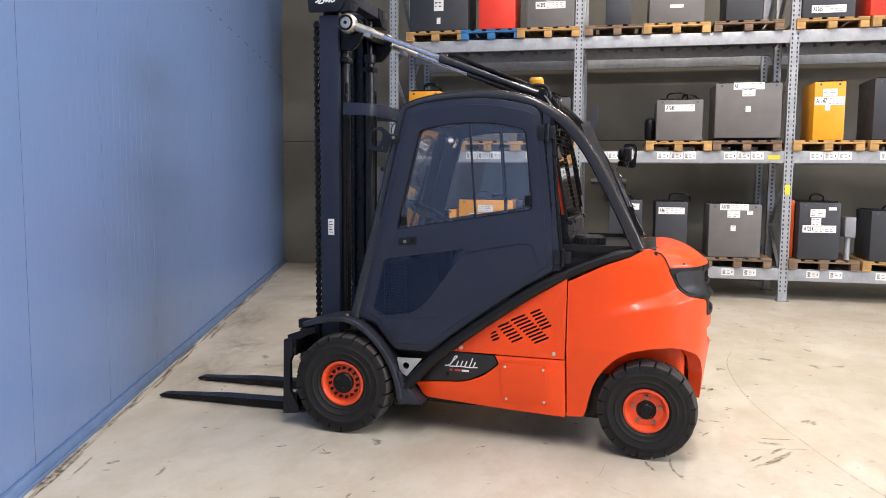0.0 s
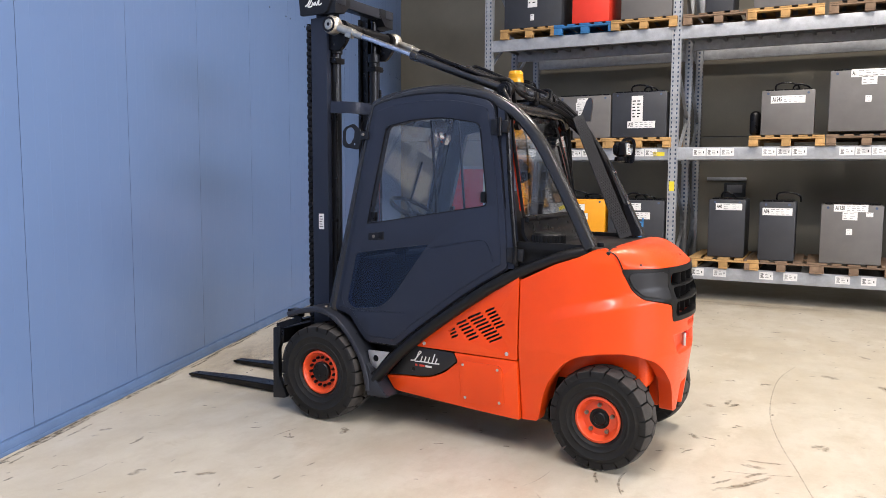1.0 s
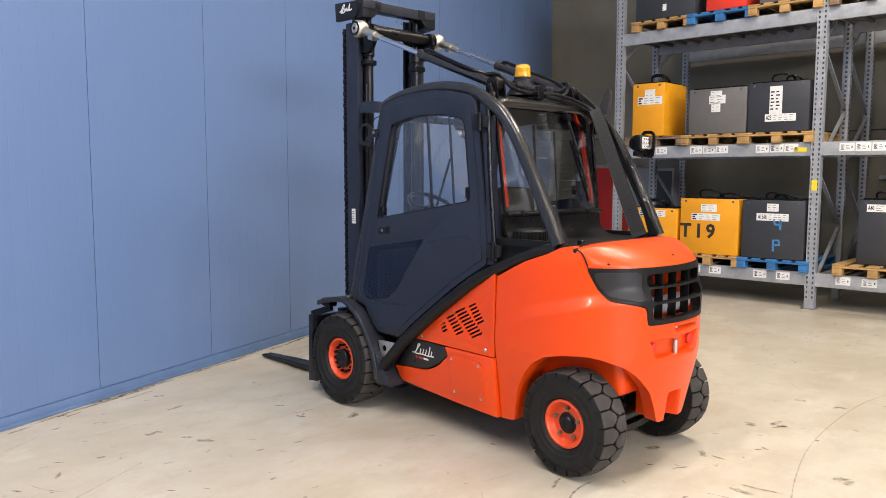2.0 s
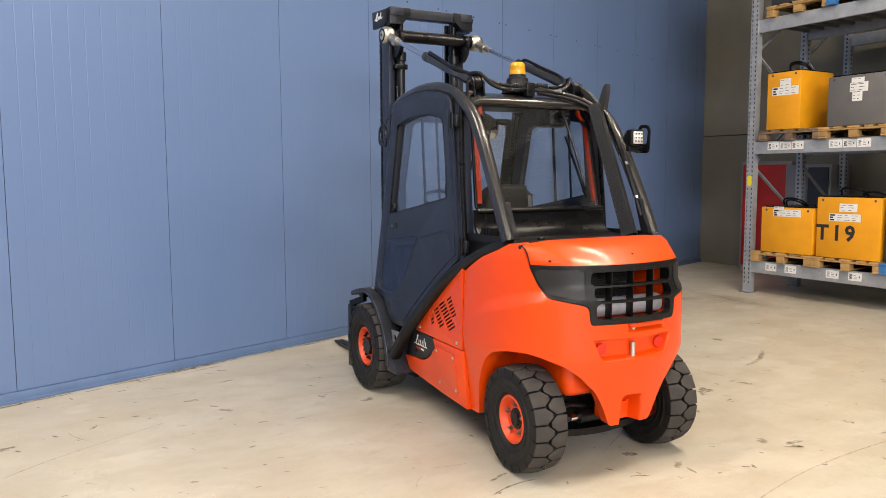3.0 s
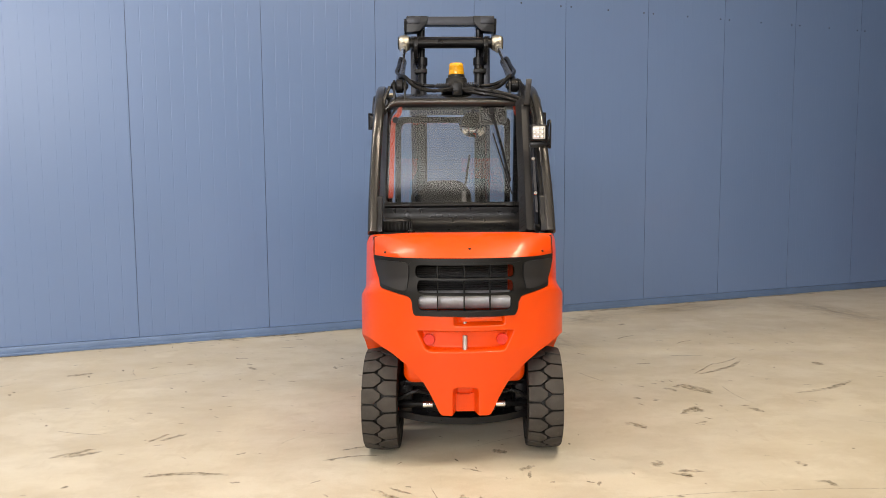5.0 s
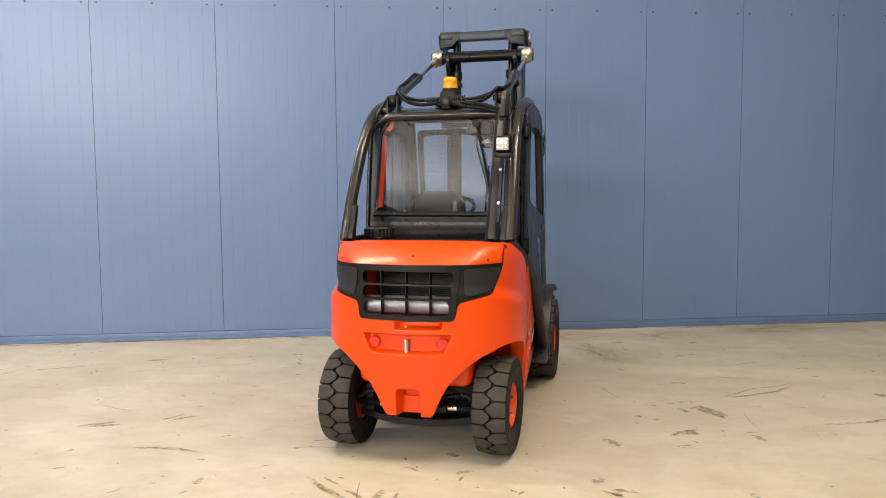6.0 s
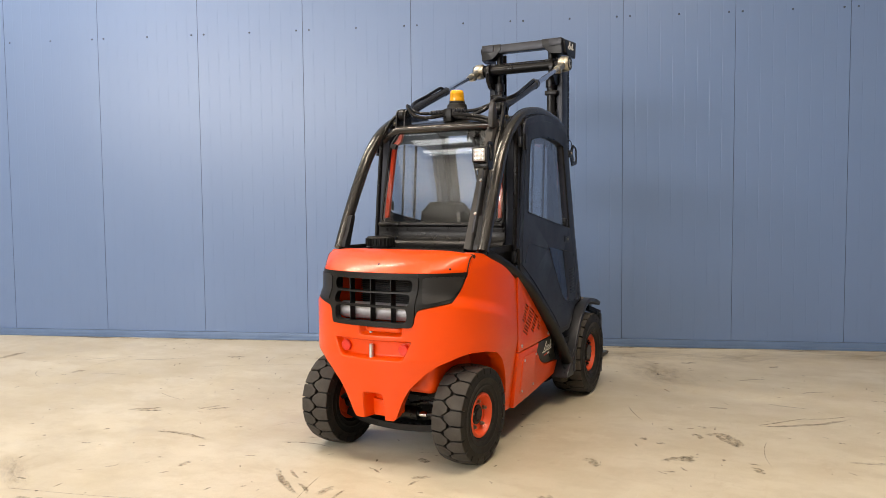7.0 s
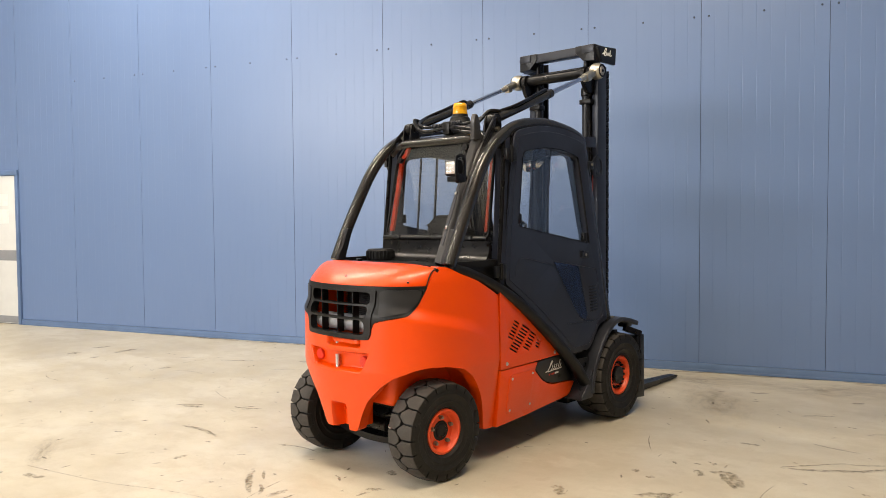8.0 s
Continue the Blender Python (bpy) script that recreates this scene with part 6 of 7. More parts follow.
# tilt cylinders: ball ends, polished rods and black barrels
for sgn in (-1, 1):
    e0, e1 = Vector((-0.048, sgn * 0.345, 2.434)), Vector((1.130, sgn * 0.342, 1.986))
    d = (e1 - e0).normalized()
    up = Vector((-d.z, 0, d.x))
    bm = lathe(bmesh.new(), [(0.030, -0.040), (0.044, -0.040), (0.050, -0.034), (0.057, -0.020), (0.058, 0.0), (0.057, 0.020), (0.050, 0.034), (0.044, 0.040), (0.030, 0.040)], 32, lambda v: e0 + Vector((v.x, v.z, v.y)))
    sweep(bm, [e0 + d * 0.035, e0 + d * 0.09, e0 + d * 0.13, e0 + d * 0.17], circle(0.026, 14))
    box(bm, -0.024, 0.024, -0.022, 0.022, -0.030, 0.026, 0.006, m=Matrix.Translation(e0 + d * 0.145 - up * 0.006) @ d.to_track_quat("X", "Z").to_matrix().to_4x4())
    rod(bm, e0 + d * 0.17, e0 + d * 0.24, 0.021, 0.017, n=16)
    eye = part("rod_eye", bm, NICKEL, truck, "tarnished bare-metal rod eye")
    for o in (-1, 1):
        c = e0 + Vector((0, o * 0.040, 0))
        part("seal_ring", lathe(bmesh.new(), [(0.034, 0), (0.046, 0), (0.046, 0.004), (0.034, 0.004)], 28, lambda v, c=c, o=o: c + Vector((v.x, v.z * o, v.y)), closed=True), BLACK, eye)
    part("eye_pin", rod(bmesh.new(), e0 + Vector((0, sgn * 0.02, 0)), e0 + Vector((0, sgn * 0.046, 0)), 0.031, n=24, bevel=0.004), NICKEL, eye)
    part("grease_hole", rod(bmesh.new(), e0 + Vector((0, sgn * 0.045, 0)), e0 + Vector((0, sgn * 0.048, 0)), 0.011, n=14, bevel=0.001), BLACK, eye)
    part("tilt_rod", rod(bmesh.new(), e0 + d * 0.22, e0 + d * 0.68, 0.0155, n=18), CHROME, truck, "polished tilt piston rod")
    bm = rod(bmesh.new(), e0 + d * 0.625, e1 - d * 0.02, 0.0265, n=22, bevel=0.006)
    rod(bm, e0 + d * 0.612, e0 + d * 0.66, 0.0295, n=22, bevel=0.004)
    tb = part("tilt_cylinder", bm, GUARD, truck, "black tilt cylinder barrel")
    # oil line: leaves the barrel's rod end on the outer side and runs down to the coupling in the middle
    run = [e0 + d * 0.655 + up * 0.020, e0 + d * 0.672 + up * 0.036 + Vector((0, sgn * 0.006, 0)), e0 + d * 0.72 + up * 0.038 + Vector((0, sgn * 0.012, 0)), e0 + d * 0.88 + up * 0.032 + Vector((0, sgn * 0.016, 0)), e0 + d * 1.06 + up * 0.03 + Vector((0, sgn * 0.02, 0)),
           Vector((1.115, sgn * 0.285, 2.022)), Vector((1.150, sgn * 0.20, 1.988)), Vector((1.160, sgn * 0.11, 1.982)), Vector((1.155, sgn * 0.03, 1.988))]
    part("oil_line", sweep(bmesh.new(), spline(run, 6), circle(0.0105, 9)), BLACK, tb)
    run = [e1 - d * 0.09 + up * 0.03, e1 - d * 0.02 + up * 0.052 - Vector((0, sgn * 0.03, 0)), Vector((1.160, sgn * 0.255, 1.984)), Vector((1.180, sgn * 0.17, 1.955)), Vector((1.180, sgn * 0.09, 1.956)), Vector((1.160, sgn * 0.03, 1.966))]
    part("oil_line", sweep(bmesh.new(), spline(run, 6), circle(0.012, 9)), BLACK, tb)
    # pivot: barrel eye between two cheeks that stand on the guard
    bm = rod(bmesh.new(), e1 - Vector((0, 0.022, 0)), e1 + Vector((0, 0.022, 0)), 0.040, n=26, bevel=0.006)
    part("barrel_eye", bm, BLACK, tb)
    lug = rounded([(-0.040, -0.070), (0.050, -0.085), (0.036, 0.010), (0.020, 0.036), (-0.018, 0.036), (-0.036, 0.012)], [0.005, 0.005, 0.03, 0.03, 0.03, 0.03], 4)
    bm = bmesh.new()
    for o in (-0.036, 0.026):
        plate(bm, [(e1.x + x, e1.z + z) for x, z in lug], [], e1.y + o, e1.y + o + 0.010)
    tk = part("tilt_bracket", bm, BLACK, truck, "black tilt cylinder bracket", smooth=40)
    bm = rod(bmesh.new(), e1 - Vector((0, 0.052, 0)), e1 + Vector((0, 0.052, 0)), 0.017, n=6)
    rod(bm, e1 - Vector((0, 0.043, 0)), e1 + Vector((0, 0.043, 0)), 0.026, n=24, bevel=0.002)
    part("pivot_bolt", bm, BLACK, tk)
    part("stop_bolt", rod(bmesh.new(), e1 + Vector((0.02, sgn * 0.036, -0.055)), e1 + Vector((0.02, sgn * 0.062, -0.055)), 0.013, n=6), BOLT, tk)
bm = boxed(1.13, 1.175, -0.028, 0.030, 1.925, 2.005, 0.008)
box(bm, 1.125, 1.165, -0.05, 0.052, 1.965, 2.0, 0.006)
cp = part("hose_coupling", bm, BLACK, truck)
for k, (y0, y1, z) in enumerate(((0.05, 0.125, 1.990), (0.055, 0.120, 1.962), (-0.12, -0.05, 1.984))):
    bm = bmesh.new()
    for i in range(6):
        y = y0 + (y1 - y0) * i / 6
        rod(bm, (1.162, y, z), (1.162, y + 0.008, z), 0.0145, n=12, bevel=0.002)
    part("crimp_sleeve", bm, STEELBLUE, cp)
# the bundle from the coupling to the right guard tube
for k in range(2):
    pts = spline([(1.165, 0.05, 1.972 - 0.02 * k), (1.195, 0.14, 1.955 - 0.02 * k), (1.215, 0.25, 1.935 - 0.02 * k), (1.240, 0.34, 1.905 - 0.02 * k), (1.275, 0.40, 1.865 - 0.02 * k)], 5)
    part("hydraulic_hose", sweep(bmesh.new(), pts, circle(0.0125, 9)), BLACK, truck)
# hoses down the right rear post
for k in range(3):
    off = 0.018 * k
    pts = spline([(1.12, 0.36, 2.02), (1.22, 0.40, 1.94 - off), (1.36, 0.425 + off * 0.3, 1.78 - off), (1.50, 0.43 + off * 0.3, 1.52), (1.60, 0.44, 1.30), (1.66, 0.44, 1.16)], 6)
    part("hydraulic_hose", sweep(bmesh.new(), pts, circle(0.012, 9)), BLACK, truck)
# left guard hose
part("hydraulic_hose", sweep(bmesh.new(), spline([(1.14, -0.40, 1.98), (1.20, -0.43, 1.90), (1.28, -0.44, 1.78)], 5), circle(0.010, 8)), BLACK, truck)

# -- exhaust guard with its perforated cover --
P0, P1 = Vector((1.628, 0.335, 1.150)), Vector((1.303, 0.344, 1.885))
along = (P1 - P0).normalized()
norm = Vector((0.43, -0.90, 0))
norm = (norm - along * norm.dot(along)).normalized()
across = along.cross(norm)
ROT = Matrix((across, along, norm)).transposed().to_4x4()
L = (P1 - P0).length
HALF = 0.037
holes = []
for j in range(int(L / 0.0165) - 2):
    for i in range(5):
        cxx, cyy = -0.027 + 0.0132 * i + (0.0032 if j % 2 else -0.0032), 0.03 + j * 0.0165
        holes.append([(cxx + 0.0046 * math.cos(a), cyy + 0.0046 * math.sin(a)) for a in (2 * math.pi * k / 8 for k in range(8))])


def tapered(bm):
    """Narrows the guard a little to its top."""
    for v in bm.verts:
        k = 1 - 0.14 * v.co.y / L
        v.co.x *= k
        v.co.z *= k
    return bm


ex = part("exhaust_guard", tapered(plate(bmesh.new(), [(-HALF, 0), (HALF, 0), (HALF, L), (-HALF, L)], holes, -0.002, 0.0, "z")), GUARDFACE, truck, "dark exhaust guard with a perforated face", smooth=30)
ex.matrix_basis = Matrix.Translation(P0) @ ROT
fold = rounded([(-HALF, -0.001), (-HALF - 0.004, -0.012), (-0.030, -0.066), (0.022, -0.070), (HALF + 0.006, -0.040), (HALF + 0.002, -0.001)], [0.0, 0.006, 0.02, 0.02, 0.012, 0.0], 4)
inner = [(x * 0.95, z * 0.94 - 0.002) for x, z in fold]
bm = slab(bmesh.new(), [[(x, L * j / 6, z) for x, z in fold] for j in range(7)], [[(x, L * j / 6, z) for x, z in inner] for j in range(7)])
part("guard_back", tapered(bm), SATIN, ex, "smooth satin back of the guard", smooth=50)
# dark sheet added behind the holes, for the shade inside the guard
part("guard_liner", tapered(boxed(-HALF * 0.9, HALF * 0.9, 0.0, L, -0.016, -0.012)), PLASTIC, ex, smooth=0)
part("exhaust_pipe", rod(bmesh.new(), P0 - norm * 0.035, P1 - norm * 0.035, 0.024, n=18), BLACK, truck)
# bright strip with two bolts beside it
b0, b1 = Vector((1.497, 0.402, 1.612)), Vector((1.655, 0.405, 1.255))
strip = part("clamp_strip", sweep(bmesh.new(), [b0, b1], [(-0.007, -0.002), (0.007, -0.002), (0.007, 0.002), (-0.007, 0.002)], side=(0, 1, 0)), STEELBLUE, truck, "bare metal strip with two bolts")
for f in (0.199, 0.721):
    c = b0.lerp(b1, f)
    part("bolt", rod(bmesh.new(), c, c + Vector((0.009, -0.002, 0.004)), 0.0105, n=14, bevel=0.002), CHROME, strip)
# grey deflector fin over the outlet
fin = rounded([(1.285, 1.850), (1.372, 1.850), (1.382, 1.960), (1.372, 2.000), (1.345, 1.985), (1.318, 1.900)], [0.01, 0.01, 0.03, 0.01, 0.02, 0.03], 4)
bm = plate(bmesh.new(), fin, [], 0.372, 0.402, bevel=0.006)
for v in bm.verts:
    v.co.y += 0.10 * (v.co.z - 1.87)
part("exhaust_tip", bm, SATIN, truck, "grey exhaust deflector fin", smooth=50)
# -- work lamp with hoop, mirrors, beacon --
LX, LY, LZ = 1.602, 0.422, 1.681
wl = part("work_lamp", boxed(LX - 0.052, LX - 0.003, LY - 0.048, LY + 0.048, LZ - 0.045, LZ + 0.045, 0.012, seg=3), BLACK, truck, "square LED work lamp on the right guard tube")
part("lens", boxed(LX - 0.005, LX + 0.003, LY - 0.034, LY + 0.034, LZ - 0.034, LZ + 0.034, 0.006, seg=3), LAMPGLASS, wl, "clear lens")
for i in range(3):
    for j in range(3):
        c = (LX + 0.0025, LY - 0.021 + 0.021 * i, LZ - 0.021 + 0.021 * j)
        part("diode", lathe(bmesh.new(), [(0.008, 0), (0.006, 0.002), (0.001, 0.003)], 8, lambda v, c=c: Vector(c) + Vector((v.z, v.x, v.y))), CHROME, wl)
bm = boxed(LX - 0.055, LX - 0.02, LY - 0.045, LY + 0.060, LZ - 0.076, LZ - 0.046, 0.006)
rod(bm, (LX - 0.035, LY - 0.02, LZ - 0.05), (LX - 0.035, LY + 0.02, LZ - 0.05), 0.012, n=12)
rod(bm, (1.515, 0.455, 1.625), (1.575, 0.445, 1.612), 0.018, n=14)
part("lamp_bracket", bm, BLACK, wl)
# upright guard ring beside the lamp
rim = rounded([(-0.044, -0.074), (0.040, -0.080), (0.046, 0.050), (0.028, 0.078), (-0.030, 0.078), (-0.046, 0.055)], 0.026, 5)
gap = rounded([(-0.026, -0.028), (0.024, -0.030), (0.030, 0.044), (0.018, 0.060), (-0.020, 0.060), (-0.030, 0.044)], 0.020, 5)
bm = plate(bmesh.new(), rim, [gap], -0.004, 0.004, "y", bevel=0.001)
bm.transform(Matrix.Translation((1.585, 0.480, 1.674)) @ pose(0, 0, 0, 0, 0, 2))
part("hoop", bm, BLACK, wl)
part("lamp_back", lathe(bmesh.new(), [(0.046, 0.0), (0.044, 0.02), (0.034, 0.036), (0.012, 0.042)], 20, lambda v: Vector((LX - 0.050 - v.z, LY + v.x, LZ + v.y))), BLACK, wl)
for sgn in (-1, 1):
    # cut-out steel plate with a clamp on the door post
    rim = rounded([(0.140, 1.776), (0.160, 1.800), (0.218, 1.818), (0.272, 1.776), (0.276, 1.715), (0.250, 1.664), (0.150, 1.680), (0.136, 1.700)], [0.02, 0.015, 0.012, 0.012, 0.02, 0.008, 0.015, 0.015], 3)
    gap = rounded([(0.160, 1.774), (0.176, 1.794), (0.210, 1.796), (0.226, 1.776), (0.222, 1.738), (0.198, 1.700), (0.172, 1.700), (0.158, 1.722)], 0.012, 3)
    pin_hole = [(0.224 + 0.006 * math.cos(a), 1.698 + 0.006 * math.sin(a)) for a in (2 * math.pi * i / 10 for i in range(10))]
    fl = part("lamp_plate", plate(bmesh.new(), rim, [gap, pin_hole], sgn * 0.497, sgn * 0.503, bevel=0.001), DARK, truck, "black cut-out steel plate for a front lamp")
    part("lamp_bracket", boxed(0.270, 0.332, min(sgn * 0.500, sgn * 0.514), max(sgn * 0.500, sgn * 0.514), 1.722, 1.772, 0.004), DARK, fl)
    part("bolt", rod(bmesh.new(), (0.296, sgn * 0.512, 1.752), (0.296, sgn * 0.521, 1.752), 0.010, n=6, bevel=0.001), BOLT, fl)
    part("cable", sweep(bmesh.new(), spline([(0.285, sgn * 0.505, 1.775), (0.284, sgn * 0.512, 1.805), (0.302, sgn * 0.510, 1.835), (0.328, sgn * 0.500, 1.845)], 5), circle(0.0025, 6)), BLACK, fl)
bm = lathe(bmesh.new(), [(0.095, 1.955), (0.080, 1.985), (0.066, 2.015), (0.062, 2.040), (0.052, 2.046), (0.050, 2.062), (0.02, 2.062)], 32, lambda v: Vector((1.035, 0.0, 0)) + v)
bc = part("beacon", bm, PLASTIC, truck, "amber rotating beacon on a black rubber foot")
bm = lathe(bmesh.new(), [(0.047, 2.062), (0.048, 2.070), (0.045, 2.088), (0.046, 2.090), (0.0435, 2.108), (0.0445, 2.110), (0.042, 2.124), (0.036, 2.132), (0.01, 2.135)], 32, lambda v: Vector((1.035, 0.0, 0)) + v)
part("lens", bm, AMBER, bc, "ribbed amber lens")

# -- fork carriage and forks --
bm = boxed(-0.38, -0.325, -0.52, 0.52, 0.44, 0.535, 0.006)
box(bm, -0.38, -0.325, -0.52, 0.52, 0.10, 0.19, 0.006)
for y in (-0.22, 0.22):
    box(bm, -0.33, -0.29, y - 0.03, y + 0.03, 0.10, 0.60, 0.005)
car = part("fork_carriage", bm, BLACK, truck, "black fork carriage")
for sgn in (-1, 1):
    end = rounded([(-0.414, 0.075), (-0.405, 0.535), (-0.352, 0.553), (-0.346, 0.44), (-0.363, 0.40), (-0.363, 0.215), (-0.346, 0.19), (-0.305, 0.10), (-0.315, 0.085)], 0.006)
    part("end_plate", plate(bmesh.new(), end, [], sgn * 0.500, sgn * 0.530, bevel=0.003), DARK, car)
    bm = sweep(bmesh.new(), [(-0.375, sgn * 0.515, 0.545), (-0.22, sgn * 0.47, 0.60)], [(-0.015, -0.02), (0.015, -0.02), (0.015, 0.02), (-0.015, 0.02)])
    box(bm, -0.335, -0.25, min(sgn * 0.40, sgn * 0.47), max(sgn * 0.40, sgn * 0.47), 0.60, 0.655, 0.006)
    part("hose_bracket", bm, BLACK, car)
for y in (-0.215, 0.245):
    prof = [(-0.38, 0.55), (-0.42, 0.55), (-0.422, 0.095), (-0.435, 0.072), (-0.48, 0.062), (-1.00, 0.054), (-1.47, 0.032), (-1.495, 0.024), (-1.495, 0.016), (-1.47, 0.008), (-0.46, 0.008), (-0.41, 0.02), (-0.385, 0.06)]
    bm = plate(bmesh.new(), prof, [], y - 0.055, y + 0.055)
    for v in bm.verts:
        if v.co.x < -1.40:
            v.co.y = y + (v.co.y - y) * 0.62
    bmesh.ops.bevel(bm, geom=[e for e in bm.edges if e.calc_length() > 0.05 and len(e.link_faces) == 2 and e.calc_face_angle(0) > 0.9], offset=0.004, segments=1, affect="EDGES")
    part("fork", bm, BLACK, truck, "black steel fork lowered to the floor", smooth=30)

# ---- marks on the floor ----
# x, y, direction in degrees, length, width
SCUFFS_A = [(-0.32, -1.64, 85, 0.09, 0.067), (-0.00, -1.49, 42, 0.10, 0.060), (0.03, -0.86, 18, 0.07, 0.044), (-0.84, -0.65, 12, 0.03, 0.034), (-0.76, -0.65, 31, 0.03, 0.032), (-0.12, -1.54, 44, 0.06, 0.046), (0.18, -1.30, 41, 0.04, 0.021), (-0.70, -1.32, 104, 0.12, 0.042), (-1.01, -1.28, 57, 0.07, 0.055), (2.77, 0.40, -34, 0.09, 0.128), (2.52, 0.03, 9, 0.19, 0.039), (2.49, -0.19, 51, 0.14, 0.047), (2.34, -0.35, 53, 0.13, 0.036), (2.25, 1.03, 21, 0.06, 0.077), (2.09, 0.94, -59, 0.08, 0.088), (2.80, 2.11, -29, 0.13, 0.107), (3.06, 2.96, -47, 0.11, 0.079), (3.21, 2.58, -58, 0.11, 0.071)]
SCUFFS_B = [(3.34, 2.02, 31, 0.12, 0.077), (2.39, 1.68, 9, 0.07, 0.055), (2.14, 1.66, 9, 0.07, 0.056), (2.32, 0.59, -26, 0.05, 0.038), (2.11, 0.28, -53, 0.09, 0.059), (1.78, -0.61, -69, 0.14, 0.034), (2.60, -0.38, 5, 0.02, 0.021), (2.59, 1.26, -23, 0.04, 0.027), (3.14, 1.95, -69, 0.12, 0.084), (2.31, 3.73, -5, 0.09, 0.070), (2.19, 0.28, -13, 0.08, 0.034), (2.72, 3.87, -32, 0.03, 0.057), (2.82, 3.56, -23, 0.07, 0.053), (1.13, -3.58, 173, 0.12, 0.118), (1.34, -5.07, -163, 0.15, 0.117), (0.98, -5.21, 168, 0.19, 0.127), (0.92, -4.76, -169, 0.28, 0.118), (1.31, -4.65, 149, 0.08, 0.093), (0.67, -3.85, 135, 0.24, 0.045)]
SCUFFS_C = [(1.54, -1.70, 150, 0.18, 0.048), (1.75, -2.09, 124, 0.20, 0.059), (2.47, -1.00, -177, 0.08, 0.061), (2.62, -1.00, 139, 0.05, 0.029), (2.59, -0.48, 139, 0.03, 0.033), (2.71, -0.78, 133, 0.02, 0.026), (3.16, -1.33, 107, 0.15, 0.072), (2.10, -1.41, 90, 0.38, 0.057), (2.20, -1.94, 150, 0.04, 0.043), (0.47, -3.32, 121, 0.43, 0.043), (2.47, -0.07, 178, 0.12, 0.069), (2.67, -1.34, 141, 0.05, 0.027), (2.45, -1.81, 111, 0.06, 0.039), (2.44, -0.33, 52, 0.35, 0.058), (1.25, 1.43, 133, 0.20, 0.086), (0.78, 1.64, 36, 0.25, 0.101), (0.80, 1.46, 41, 0.10, 0.075), (0.72, 1.53, 130, 0.07, 0.058), (1.48, 1.42, 102, 0.06, 0.042)]
SCUFFS_D = [(1.25, 1.83, 65, 0.07, 0.044), (0.09, 1.50, 98, 0.11, 0.055), (0.26, 1.91, 138, 0.36, 0.032), (0.04, 2.16, 126, 0.31, 0.028), (-0.15, 1.92, 84, 0.25, 0.031), (-0.86, 1.64, 126, 0.22, 0.042), (-1.32, 1.09, 126, 0.13, 0.090), (-1.44, 1.77, 132, 0.09, 0.077), (0.59, 2.24, 100, 0.04, 0.044), (1.02, 1.29, 113, 0.05, 0.054), (0.98, 1.18, 79, 0.05, 0.065), (0.60, 1.47, 69, 0.04, 0.052), (0.65, 1.40, 99, 0.04, 0.040), (1.41, 1.48, 42, 0.06, 0.029), (-0.26, 1.10, 33, 0.10, 0.030), (-0.63, 2.09, 124, 0.19, 0.029), (1.53, -1.63, 132, 0.14, 0.053), (1.75, -2.04, 114, 0.18, 0.063), (1.87, 0.17, 58, 0.08, 0.074)]
SCUFFS_E = [(1.50, 1.02, 40, 0.13, 0.096), (1.25, 1.46, 40, 0.11, 0.111), (2.24, 1.01, 60, 0.11, 0.038), (0.22, 2.04, 128, 0.58, 0.057), (0.80, 1.64, 36, 0.25, 0.060), (2.37, 1.65, 68, 0.07, 0.048), (2.12, -0.00, 63, 0.10, 0.028), (2.30, 0.55, 60, 0.04, 0.027), (0.24, -0.62, 113, 0.11, 0.077), (0.10, -2.74, 109, 0.17, 0.079), (1.29, 1.84, 48, 0.07, 0.051), (-0.16, -2.01, 69, 0.05, 0.046), (-0.06, -2.26, 144, 0.08, 0.041), (2.20, 1.07, 84, 0.12, 0.051), (1.92, -0.60, 100, 0.28, 0.026), (0.79, 2.54, 117, 0.56, 0.062), (0.18, 2.83, 3, 0.09, 0.127)]


def torn_material():
    """Dark rubbed-in rubber, broken up so that the floor shows through."""
    m, t, b = nodes_of("rubber_scuff")
    b.inputs["Base Color"].default_value = (0.175, 0.128, 0.070, 1)
    b.inputs["Roughness"].default_value = 0.6
    clear = add_node(t, "ShaderNodeBsdfTransparent")
    mix = t.nodes.new("ShaderNodeMixShader")
    # ragged: the broken-up grain thins out towards the mark's rim
    soft = t.nodes.new("ShaderNodeAttribute")
    soft.attribute_name = "soft"
    reach = t.nodes.new("ShaderNodeMath")
    reach.operation = "MULTIPLY_ADD"
    reach.inputs[1].default_value = 0.34
    t.links.new(soft.outputs["Fac"], reach.inputs[0])
    t.links.new(noise_of(t, coords(t), 34, 7, 0.66), reach.inputs[2])
    fac = ramp_of(t, reach.outputs[0], [(0.53, 0.0), (0.94, 0.70)])
    t.links.new(fac, mix.inputs[0])
    t.links.new(clear.outputs[0], mix.inputs[1])
    t.links.new(b.outputs[0], mix.inputs[2])
    t.links.new(mix.outputs[0], t.nodes["Material Output"].inputs[0])
    return m


